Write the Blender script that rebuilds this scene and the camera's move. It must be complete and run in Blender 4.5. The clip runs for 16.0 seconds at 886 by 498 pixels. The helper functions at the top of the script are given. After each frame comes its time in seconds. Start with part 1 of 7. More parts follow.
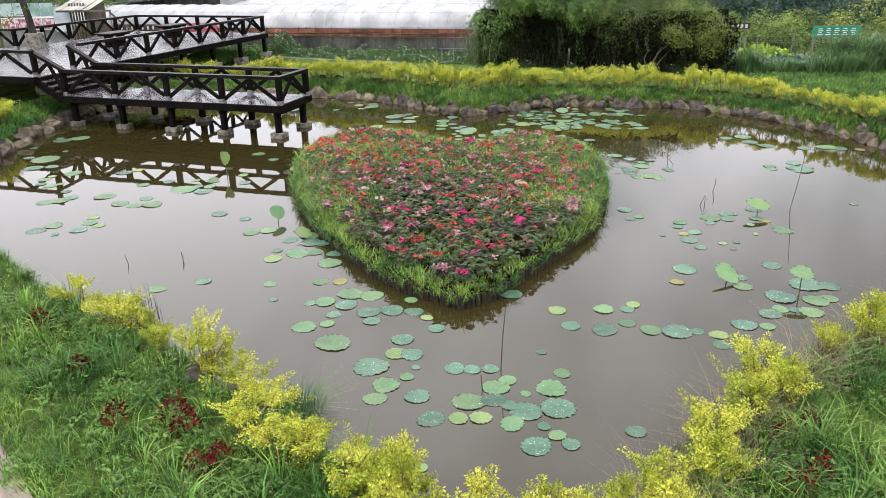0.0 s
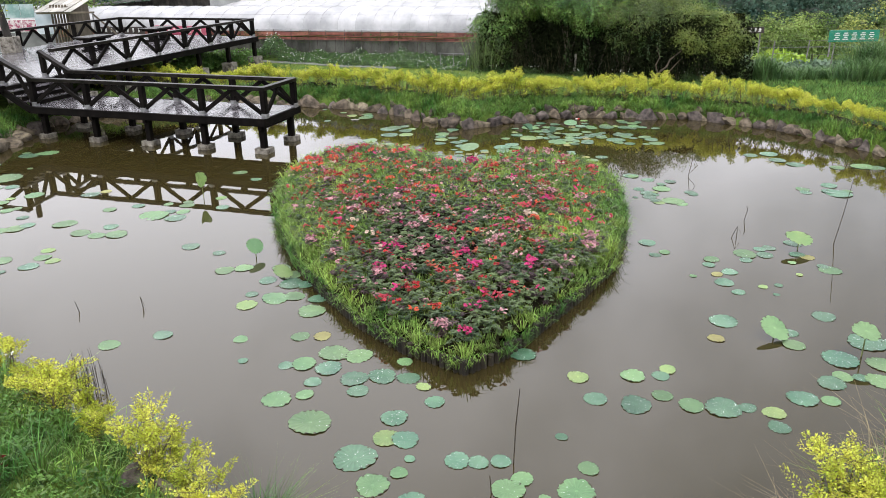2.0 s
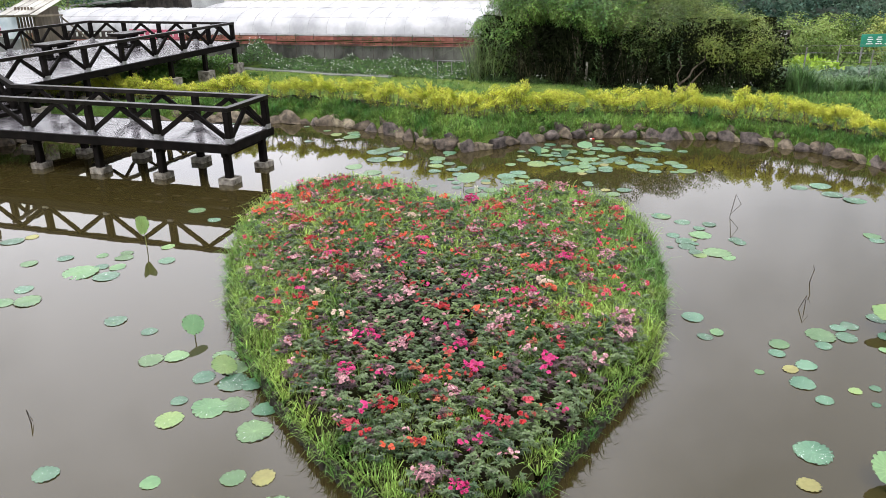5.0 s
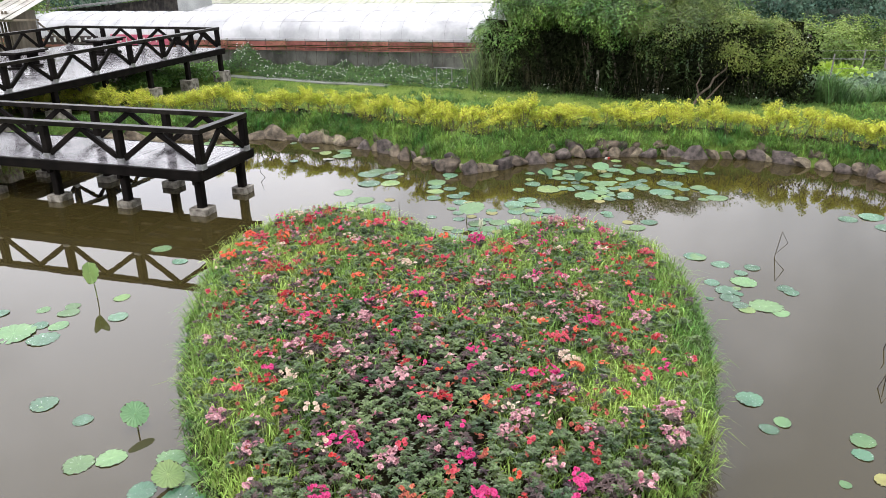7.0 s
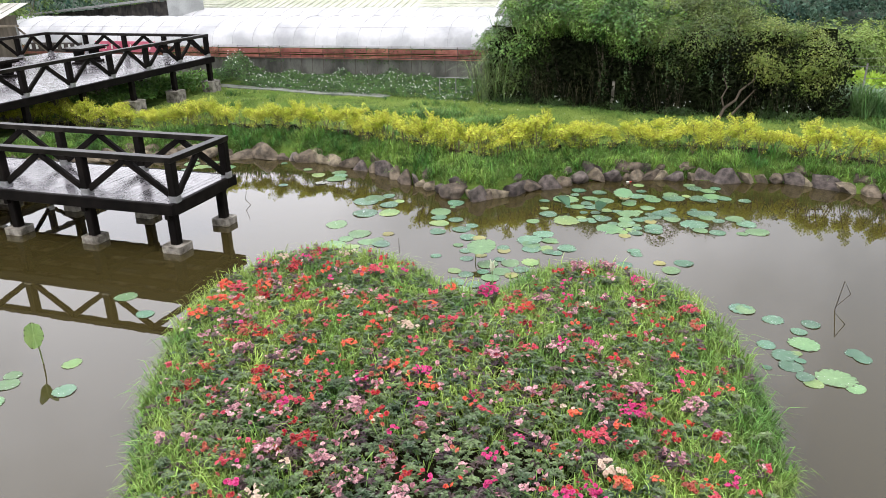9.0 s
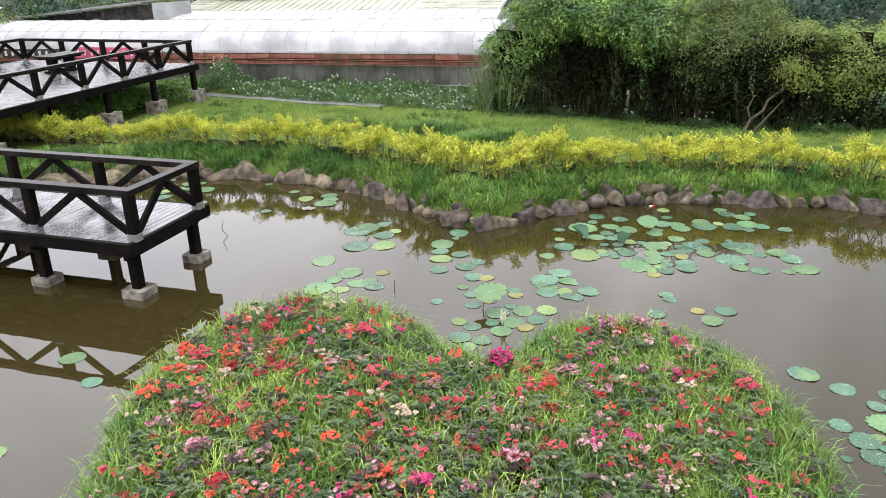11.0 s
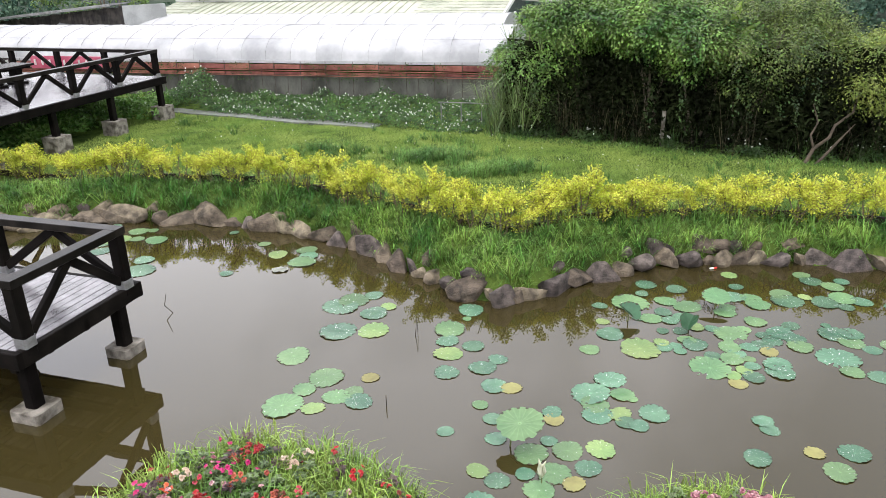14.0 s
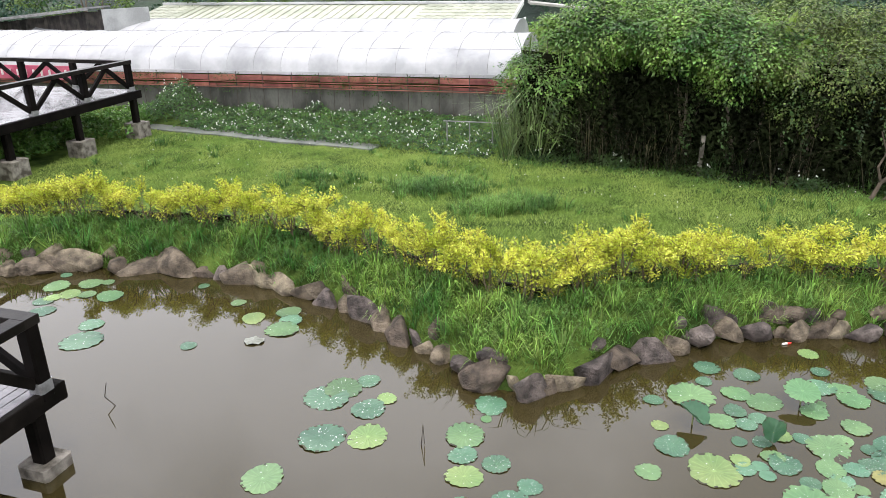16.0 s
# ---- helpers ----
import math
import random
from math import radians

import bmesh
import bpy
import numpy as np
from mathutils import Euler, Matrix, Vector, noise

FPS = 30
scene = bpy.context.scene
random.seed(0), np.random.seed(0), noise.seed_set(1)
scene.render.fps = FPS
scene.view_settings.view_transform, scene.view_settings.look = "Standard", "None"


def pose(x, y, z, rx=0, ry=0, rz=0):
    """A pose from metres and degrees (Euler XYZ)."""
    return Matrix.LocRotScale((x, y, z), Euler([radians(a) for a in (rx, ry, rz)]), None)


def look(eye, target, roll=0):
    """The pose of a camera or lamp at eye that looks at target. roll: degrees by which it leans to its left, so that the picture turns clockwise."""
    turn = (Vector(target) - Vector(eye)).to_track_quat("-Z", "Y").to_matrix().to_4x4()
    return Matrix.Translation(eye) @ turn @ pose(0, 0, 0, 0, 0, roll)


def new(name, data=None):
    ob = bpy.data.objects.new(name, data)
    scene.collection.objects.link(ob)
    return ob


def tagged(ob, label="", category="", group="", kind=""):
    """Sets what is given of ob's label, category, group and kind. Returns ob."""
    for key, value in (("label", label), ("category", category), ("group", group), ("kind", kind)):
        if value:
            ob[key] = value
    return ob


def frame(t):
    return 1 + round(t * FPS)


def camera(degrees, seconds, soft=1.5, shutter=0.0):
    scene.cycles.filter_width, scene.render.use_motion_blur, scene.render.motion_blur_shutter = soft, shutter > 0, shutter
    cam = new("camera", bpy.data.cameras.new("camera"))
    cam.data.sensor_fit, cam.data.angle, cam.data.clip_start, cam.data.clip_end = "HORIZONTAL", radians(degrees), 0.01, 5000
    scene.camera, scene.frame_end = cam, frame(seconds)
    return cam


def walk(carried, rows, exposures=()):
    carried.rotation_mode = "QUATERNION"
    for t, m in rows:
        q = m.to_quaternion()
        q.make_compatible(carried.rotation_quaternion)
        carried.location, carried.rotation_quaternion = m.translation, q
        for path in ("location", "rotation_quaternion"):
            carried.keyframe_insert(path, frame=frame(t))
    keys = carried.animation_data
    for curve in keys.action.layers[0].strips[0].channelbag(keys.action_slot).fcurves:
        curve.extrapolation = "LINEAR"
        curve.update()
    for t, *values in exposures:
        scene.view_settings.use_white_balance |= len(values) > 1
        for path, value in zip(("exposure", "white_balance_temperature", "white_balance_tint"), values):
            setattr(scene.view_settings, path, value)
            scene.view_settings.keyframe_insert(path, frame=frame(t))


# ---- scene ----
cam = camera(60.8, 16.0, soft=0.6)
PATH = [
    (0, -0.000, 0.000, 5.646, 68.68, 0.98, -0.38),
    (0.5, -0.042, 0.578, 5.656, 68.65, 0.95, -0.40),
    (1, -0.062, 1.123, 5.653, 68.65, 0.90, -0.42),
    (1.5, -0.053, 1.641, 5.658, 68.67, 0.88, -0.44),
    (2, -0.005, 2.151, 5.656, 68.66, 0.86, -0.46),
    (2.5, 0.057, 2.682, 5.654, 68.65, 0.86, -0.46),
    (3, 0.100, 3.268, 5.653, 68.66, 0.88, -0.44),
    (3.5, 0.140, 3.873, 5.651, 68.65, 0.88, -0.36),
    (4, 0.181, 4.490, 5.642, 68.60, 0.90, -0.37),
    (6.5, 0.202, 7.532, 5.640, 68.46, 1.00, -0.40),
    (7, 0.203, 8.153, 5.655, 68.47, 1.05, -0.45),
    (7.5, 0.192, 8.711, 5.668, 68.45, 1.08, -0.45),
    (8, 0.163, 9.268, 5.677, 68.45, 1.10, -0.44),
    (8.5, 0.144, 9.806, 5.694, 68.46, 1.10, -0.39),
    (9, 0.135, 10.366, 5.709, 68.50, 1.12, -0.37),
    (11.5, 0.108, 13.175, 5.675, 68.43, 1.43, -0.51),
    (12, 0.111, 13.817, 5.668, 68.40, 1.39, -0.53),
    (12.5, 0.087, 14.509, 5.662, 68.41, 1.43, -0.58),
    (13, 0.082, 15.184, 5.652, 68.42, 1.41, -0.66),
    (13.5, 0.048, 15.837, 5.636, 68.39, 1.42, -0.71),
    (14, -0.022, 16.529, 5.610, 68.41, 1.36, -0.69),
    (14.5, -0.090, 17.236, 5.594, 68.46, 1.30, -0.67),
    (15, -0.142, 17.906, 5.599, 68.49, 1.30, -0.63),
    (15.5, -0.136, 18.652, 5.611, 68.51, 1.23, -0.68),
    (16, -0.168, 19.353, 5.614, 68.46, 1.16, -0.65),
]
walk(cam, [(t, pose(x, y, z, rx, ry, rz)) for t, x, y, z, rx, ry, rz in PATH],
     [(0, -0.10), (3, -0.06), (7, 0.10), (16, 0.12)])

# ---- sky and light: a bright, thinly overcast noon ----
world = bpy.data.worlds.new("overcast_sky")
scene.world = world
world.use_nodes = True
wn, wl = world.node_tree.nodes, world.node_tree.links
sky = wn.new("ShaderNodeTexSky")
sky.sky_type, sky.sun_disc = "NISHITA", False
sky.sun_elevation, sky.sun_rotation = radians(62), radians(200)
sky.dust_density, sky.air_density = 3.0, 1.0
coord = wn.new("ShaderNodeTexCoord")
cloud = wn.new("ShaderNodeTexNoise")
cloud.inputs["Scale"].default_value, cloud.inputs["Detail"].default_value = 2.6, 6.0
wl.new(coord.outputs["Generated"], cloud.inputs["Vector"])
ramp = wn.new("ShaderNodeValToRGB")
ramp.color_ramp.elements[0].position, ramp.color_ramp.elements[0].color = 0.36, (9.6, 9.75, 10.6, 1)
ramp.color_ramp.elements[1].position, ramp.color_ramp.elements[1].color = 0.66, (20.5, 20.3, 21.6, 1)
side = wn.new("ShaderNodeVectorMath")
side.operation = "DOT_PRODUCT"
side.inputs[1].default_value = (-0.80, 0.22, 0.0)
wl.new(coord.outputs["Generated"], side.inputs[0])
thin = wn.new("ShaderNodeMath")
thin.operation = "MULTIPLY_ADD"
thin.inputs[1].default_value = 0.34
wl.new(side.outputs["Value"], thin.inputs[0])
wl.new(cloud.outputs["Fac"], thin.inputs[2])
wl.new(thin.outputs["Value"], ramp.inputs["Fac"])
veil = wn.new("ShaderNodeMix")
veil.data_type = "RGBA"
veil.inputs["Factor"].default_value = 0.86
wl.new(sky.outputs["Color"], veil.inputs["A"])
wl.new(ramp.outputs["Color"], veil.inputs["B"])
wl.new(veil.outputs["Result"], wn["Background"].inputs["Color"])
wn["Background"].inputs["Strength"].default_value = 0.142
sun_data = bpy.data.lights.new("sun", "SUN")
sun_data.energy, sun_data.angle, sun_data.color = 1.5, radians(16), (1.0, 0.96, 0.90)
sun = new("sun", sun_data)
sun.matrix_world = look((8, -14, 40), (0, 0, 0))

# ---- helpers of this scene ----
R = random.Random(11)
RN = np.random.default_rng(5)


class Shape:
    """Collects vertices and faces of one mesh."""

    def __init__(self):
        self.v, self.f = [], []

    def add(self, verts, faces):
        n = len(self.v)
        self.v.extend(tuple(p) for p in verts)
        self.f.extend(tuple(i + n for i in q) for q in faces)
        return self

    def beam(self, p, q, w, h, up=(0, 0, 1), ch=0.12):
        """A bar from p to q, w wide and h deep, with chamfered long edges."""
        p, q = Vector(p), Vector(q)
        d = (q - p).normalized()
        s = d.cross(Vector(up)).normalized()
        u = s.cross(d)
        c = ch * min(w, h)
        a, b = w / 2, h / 2
        ring = [(-a + c, -b), (a - c, -b), (a, -b + c), (a, b - c), (a - c, b), (-a + c, b), (-a, b - c), (-a, -b + c)]
        vs = [e + s * x + u * y for e in (p, q) for x, y in ring]
        fs = [(i, (i + 1) % 8, 8 + (i + 1) % 8, 8 + i) for i in range(8)]
        return self.add(vs, fs + [tuple(range(7, -1, -1)), tuple(range(8, 16))])

    def tube(self, pts, radii, n=6):
        pts = [Vector(p) for p in pts]
        vs, fs = [], []
        for i, p in enumerate(pts):
            d = (pts[min(i + 1, len(pts) - 1)] - pts[max(i - 1, 0)]).normalized()
            s = d.orthogonal().normalized()
            t = d.cross(s)
            vs += [p + (s * math.cos(2 * math.pi * k / n) + t * math.sin(2 * math.pi * k / n)) * radii[i] for k in range(n)]
        for i in range(len(pts) - 1):
            fs += [(i * n + k, i * n + (k + 1) % n, (i + 1) * n + (k + 1) % n, (i + 1) * n + k) for k in range(n)]
        fs += [tuple(range(n - 1, -1, -1)), tuple(range((len(pts) - 1) * n, len(pts) * n))]
        return self.add(vs, fs)


def mesh_of(name, shape, material, smooth=False):
    me = bpy.data.meshes.new(name)
    v, f = (shape.v, shape.f) if isinstance(shape, Shape) else shape
    me.from_pydata(v, [], f)
    if smooth:
        me.shade_smooth()
    for m in material if isinstance(material, (list, tuple)) else [material]:
        me.materials.append(m)
    return me


def part(name, shape, material, parent=None, label="", smooth=False):
    """One mesh object, under a thing or a part."""
    me = shape if isinstance(shape, bpy.types.Mesh) else mesh_of(name, shape, material, smooth)
    ob = new(name, me)
    ob.parent = parent
    return tagged(ob, label)


def anchor(name, place, label, category, group="", kind=""):
    ob = new(name)
    ob.location = place
    return tagged(ob, label, category, group, kind)


def surface(name, c1, c2, scale=3.0, fine=40.0, rough=0.75, bump=0.3, depth=0.02, vary=0.0, island=0.0, through_light=0.0, spec=0.5, metal=0.0,
            contrast=0.55, grain=0.25, stretch=(1, 1, 1)):
    """A procedural surface: two colours mixed by large noise, fine grain, relief, and variation by object or by island."""
    m = bpy.data.materials.new(name)
    m.use_nodes = True
    n, l = m.node_tree.nodes, m.node_tree.links
    b = n["Principled BSDF"]
    geo = n.new("ShaderNodeNewGeometry")
    mp = n.new("ShaderNodeMapping")
    mp.inputs["Scale"].default_value = stretch
    l.new(geo.outputs["Position"], mp.inputs["Vector"])
    big = n.new("ShaderNodeTexNoise")
    big.inputs["Scale"].default_value, big.inputs["Detail"].default_value = scale, 5.0
    small = n.new("ShaderNodeTexNoise")
    small.inputs["Scale"].default_value, small.inputs["Detail"].default_value = fine, 6.0
    l.new(mp.outputs["Vector"], big.inputs["Vector"])
    l.new(mp.outputs["Vector"], small.inputs["Vector"])
    rp = n.new("ShaderNodeValToRGB")
    rp.color_ramp.elements[0].position, rp.color_ramp.elements[1].position = 0.5 - contrast / 4, 0.5 + contrast / 4
    rp.color_ramp.elements[0].color, rp.color_ramp.elements[1].color = (*c1, 1), (*c2, 1)
    l.new(big.outputs["Fac"], rp.inputs["Fac"])
    hsv = n.new("ShaderNodeHueSaturation")
    l.new(rp.outputs["Color"], hsv.inputs["Color"])
    val = n.new("ShaderNodeMath")
    val.operation = "MULTIPLY_ADD"
    l.new(small.outputs["Fac"], val.inputs[0])
    val.inputs[1].default_value, val.inputs[2].default_value = 2 * grain, 1 - grain
    last = val.outputs[0]
    for amount, source in ((vary, "object"), (island, "island")):
        if amount:
            out = n.new("ShaderNodeObjectInfo").outputs["Random"] if source == "object" else geo.outputs["Random Per Island"]
            k = n.new("ShaderNodeMath")
            k.operation = "MULTIPLY_ADD"
            l.new(out, k.inputs[0])
            k.inputs[1].default_value, k.inputs[2].default_value = 2 * amount, 1 - amount
            mul = n.new("ShaderNodeMath")
            mul.operation = "MULTIPLY"
            l.new(last, mul.inputs[0])
            l.new(k.outputs[0], mul.inputs[1])
            last = mul.outputs[0]
            h = n.new("ShaderNodeMath")
            h.operation = "MULTIPLY_ADD"
            l.new(out, h.inputs[0])
            h.inputs[1].default_value, h.inputs[2].default_value = 0.06 * amount, 0.5 - 0.03 * amount
            l.new(h.outputs[0], hsv.inputs["Hue"])
    l.new(last, hsv.inputs["Value"])
    l.new(hsv.outputs["Color"], b.inputs["Base Color"])
    b.inputs["Roughness"].default_value, b.inputs["Metallic"].default_value = rough, metal
    b.inputs["Specular IOR Level"].default_value = spec
    if bump:
        bp = n.new("ShaderNodeBump")
        bp.inputs["Strength"].default_value, bp.inputs["Distance"].default_value = bump, depth
        l.new(small.outputs["Fac"], bp.inputs["Height"])
        l.new(bp.outputs["Normal"], b.inputs["Normal"])
    if through_light:
        tr = n.new("ShaderNodeBsdfTranslucent")
        l.new(hsv.outputs["Color"], tr.inputs["Color"])
        mix = n.new("ShaderNodeMixShader")
        mix.inputs["Fac"].default_value = through_light
        l.new(b.outputs["BSDF"], mix.inputs[1])
        l.new(tr.outputs["BSDF"], mix.inputs[2])
        l.new(mix.outputs["Shader"], n["Material Output"].inputs["Surface"])
    return m


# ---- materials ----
# bed soil painted near-black for the shade in the gaps between plants
M_MOUND = surface("soil_painted_shade", (0.012, 0.010, 0.006), (0.025, 0.025, 0.010), 2.5, 30, 1.0, 0.6, 0.03, spec=0.05)
M_SOIL = surface("grassy_soil", (0.034, 0.060, 0.014), (0.115, 0.175, 0.036), 1.6, 26, 1.0, 0.9, 0.06, spec=0.05)
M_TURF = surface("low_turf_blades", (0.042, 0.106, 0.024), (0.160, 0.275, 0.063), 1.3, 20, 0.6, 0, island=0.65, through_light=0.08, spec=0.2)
M_RAIL = surface("wet_black_rail", (0.006, 0.005, 0.0045), (0.02, 0.017, 0.015), 3, 50, 0.32, 0.3, 0.004, vary=0.2, spec=0.1)
M_GRASS = surface("grass_blades", (0.05, 0.14, 0.022), (0.22, 0.34, 0.062), 0.8, 20, 0.5, 0, island=0.65, contrast=0.45, through_light=0.08, spec=0.35)
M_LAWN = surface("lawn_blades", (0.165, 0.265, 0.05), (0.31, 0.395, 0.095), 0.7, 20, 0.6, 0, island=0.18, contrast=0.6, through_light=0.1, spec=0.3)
M_BED_GRASS = surface("bed_grass_blades", (0.10, 0.20, 0.038), (0.30, 0.41, 0.082), 0.9, 20, 0.5, 0, island=0.6, through_light=0.10, spec=0.4)
M_STRAW = surface("dry_straw", (0.17, 0.13, 0.075), (0.34, 0.28, 0.17), 2, 30, 0.8, 0, island=0.3, through_light=0.2)
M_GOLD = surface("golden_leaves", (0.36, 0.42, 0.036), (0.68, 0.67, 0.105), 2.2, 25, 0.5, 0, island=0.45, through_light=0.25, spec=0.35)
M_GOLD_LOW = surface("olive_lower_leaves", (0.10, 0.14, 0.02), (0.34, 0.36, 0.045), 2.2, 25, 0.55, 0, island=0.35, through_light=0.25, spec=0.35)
M_TWIG = surface("brown_twigs", (0.10, 0.07, 0.045), (0.19, 0.15, 0.10), 6, 60, 0.85, 0.4, 0.01)
M_BED_LEAF = surface("dark_bedding_leaves", (0.038, 0.074, 0.028), (0.14, 0.20, 0.072), 1.8, 25, 0.36, 0, island=0.4, through_light=0.06, spec=0.5)
M_BED_PURPLE = surface("purplish_bedding_leaves", (0.06, 0.035, 0.045), (0.13, 0.09, 0.08), 2.6, 25, 0.45, 0, island=0.4, through_light=0.12)
M_BUSH = surface("bush_leaves", (0.040, 0.105, 0.018), (0.175, 0.285, 0.052), 1.2, 20, 0.45, 0, island=0.65, through_light=0.1, spec=0.4)
M_BUSH_OLIVE = surface("olive_bush_leaves", (0.042, 0.078, 0.017), (0.165, 0.215, 0.046), 1.5, 20, 0.45, 0, island=0.65, through_light=0.1, spec=0.4)
M_BUSH_PALE = surface("yellow_green_bush_leaves", (0.10, 0.16, 0.025), (0.29, 0.34, 0.065), 1.5, 20, 0.45, 0, island=0.55, through_light=0.25)
# near-black leaf colour that paints the shade beneath the bushes
M_SHADE_LEAF = surface("painted_shade_undergrowth", (0.008, 0.010, 0.005), (0.020, 0.027, 0.010), 1.2, 20, 0.95, 0, island=0.4, spec=0.05)
M_BARK = surface("grey_bark", (0.09, 0.07, 0.05), (0.17, 0.14, 0.11), 4, 40, 0.9, 0.8, 0.02, stretch=(1, 1, 0.3))
M_TIMBER = surface("black_stained_wet_timber", (0.0035, 0.003, 0.0025), (0.010, 0.008, 0.007), 3, 50, 0.6, 0.3, 0.006, vary=0.3, spec=0.06)
M_BOARD = surface("wet_grey_deck_boards", (0.04, 0.036, 0.04), (0.17, 0.16, 0.172), 2.2, 45, 0.2, 0.2, 0.004, vary=0.25, spec=0.9)
M_BRACKET = surface("galvanised_bracket", (0.22, 0.22, 0.22), (0.34, 0.34, 0.35), 8, 70, 0.5, 0.2, 0.004, metal=0.6)
M_CONCRETE = surface("weathered_concrete", (0.07, 0.06, 0.045), (0.30, 0.275, 0.235), 5.5, 45, 0.85, 0.6, 0.015, vary=0.15)
M_STONES = [surface("brown_bank_stone", (0.046, 0.035, 0.024), (0.185, 0.146, 0.104), 5.5, 28, 0.8, 1.0, 0.04, vary=0.35),
            surface("grey_bank_stone", (0.040, 0.032, 0.028), (0.160, 0.130, 0.115), 6.0, 30, 0.8, 1.0, 0.04, vary=0.35),
            surface("tan_bank_stone", (0.075, 0.060, 0.042), (0.255, 0.208, 0.145), 5.0, 28, 0.85, 1.0, 0.04, vary=0.3)]
M_PLASTIC = surface("white_greenhouse_film", (0.33, 0.335, 0.345), (0.50, 0.50, 0.51), 0.9, 7, 0.42, 0.25, 0.02, grain=0.10, vary=0.10)
M_RIB = surface("thin_steel_rib", (0.16, 0.16, 0.158), (0.26, 0.26, 0.255), 5, 60, 0.5, 0, metal=0.3)
M_PAD = surface("lotus_leaf_green", (0.085, 0.18, 0.075), (0.165, 0.28, 0.12), 1.1, 18, 0.38, 0.35, 0.01, vary=0.22, spec=0.55, through_light=0.1)
M_PAD_BLUE = surface("lotus_leaf_bluish", (0.036, 0.115, 0.062), (0.095, 0.205, 0.115), 1.4, 18, 0.30, 0.35, 0.01, vary=0.25, spec=0.65, through_light=0.08)
M_PAD_DARK = surface("young_lotus_leaf_dark", (0.025, 0.085, 0.04), (0.05, 0.145, 0.065), 1.4, 18, 0.4, 0.35, 0.01, vary=0.2, through_light=0.2)
M_PAD_PALE = surface("lotus_leaf_pale_yellowish", (0.16, 0.27, 0.09), (0.26, 0.35, 0.125), 1.4, 18, 0.42, 0.35, 0.01, vary=0.2, through_light=0.1)
M_PAD_YELLOW = surface("lotus_leaf_fading", (0.30, 0.29, 0.10), (0.22, 0.20, 0.07), 3.0, 18, 0.5, 0.35, 0.01, vary=0.2, through_light=0.1)
# darker brown for rim faces picked at random on each leaf
M_RIM = surface("dark_leaf_rim", (0.02, 0.022, 0.012), (0.05, 0.045, 0.02), 5, 30, 0.6, 0.2, 0.005)
M_DROP = surface("water_drop", (0.75, 0.78, 0.78), (0.85, 0.88, 0.88), 5, 30, 0.05, 0, spec=1.0, grain=0.02)
M_STEM = surface("leaf_stem", (0.10, 0.13, 0.04), (0.17, 0.19, 0.07), 8, 50, 0.6, 0.2, 0.004)
M_DEADSTEM = surface("dead_lotus_stem", (0.03, 0.024, 0.018), (0.07, 0.055, 0.04), 8, 50, 0.7, 0.2, 0.004)
M_WHITEFLOWER = surface("white_weed_petals", (0.78, 0.78, 0.74), (0.88, 0.88, 0.85), 5, 30, 0.6, 0, through_light=0.2, grain=0.05)



def veined(m, lines=19, light=1.45):
    """Adds pale radiating veins and a pale centre to a leaf material of unit radius."""
    n, l = m.node_tree.nodes, m.node_tree.links
    b, hsv = n["Principled BSDF"], next(k for k in n if k.bl_idname == "ShaderNodeHueSaturation")
    tc, rad, far = n.new("ShaderNodeTexCoord"), n.new("ShaderNodeTexGradient"), n.new("ShaderNodeVectorMath")
    rad.gradient_type, far.operation = "RADIAL", "LENGTH"
    l.new(tc.outputs["Object"], rad.inputs["Vector"])
    l.new(tc.outputs["Object"], far.inputs[0])

    def calc(op, a, c, last=None):
        k = n.new("ShaderNodeMath")
        k.operation = op
        for i, s in enumerate((a, c, last)):
            if s is not None:
                if isinstance(s, (int, float)):
                    k.inputs[i].default_value = s
                else:
                    l.new(s, k.inputs[i])
        return k.outputs[0]

    wave = calc("COSINE", calc("MULTIPLY", rad.outputs["Fac"], lines * 2 * math.pi), None)
    line = calc("POWER", calc("MULTIPLY_ADD", wave, 0.5, 0.5), 9.0)
    hub = calc("LESS_THAN", far.outputs["Value"], 0.09)
    both = calc("MAXIMUM", calc("MULTIPLY", line, 0.55), hub)
    gain = calc("MULTIPLY_ADD", both, light - 1, 1.0)
    shade = n.new("ShaderNodeVectorMath")
    shade.operation = "SCALE"
    l.new(hsv.outputs["Color"], shade.inputs[0])
    l.new(gain, shade.inputs["Scale"])
    l.new(shade.outputs["Vector"], b.inputs["Base Color"])
    bp = next(k for k in n if k.bl_idname == "ShaderNodeBump")
    l.new(calc("MULTIPLY_ADD", wave, 0.25, bp.inputs["Height"].links[0].from_socket), bp.inputs["Height"])


for m in (M_PAD, M_PAD_BLUE, M_PAD_PALE):
    veined(m)

M_WATER = bpy.data.materials.new("muddy_pond_water")
M_WATER.use_nodes = True
wt, lk = M_WATER.node_tree.nodes, M_WATER.node_tree.links
wb = wt["Principled BSDF"]
wpos = wt.new("ShaderNodeNewGeometry")
mud = wt.new("ShaderNodeTexNoise")
mud.inputs["Scale"].default_value, mud.inputs["Detail"].default_value = 0.22, 4.0
lk.new(wpos.outputs["Position"], mud.inputs["Vector"])
mr = wt.new("ShaderNodeValToRGB")
mr.color_ramp.elements[0].color, mr.color_ramp.elements[1].color = (0.028, 0.022, 0.006, 1), (0.046, 0.036, 0.013, 1)
lk.new(mud.outputs["Fac"], mr.inputs["Fac"])
lk.new(mr.outputs["Color"], wb.inputs["Base Color"])
wb.inputs["Roughness"].default_value, wb.inputs["IOR"].default_value = 0.012, 1.62
rip = wt.new("ShaderNodeTexNoise")
rip.inputs["Scale"].default_value, rip.inputs["Detail"].default_value = 2.4, 3.0
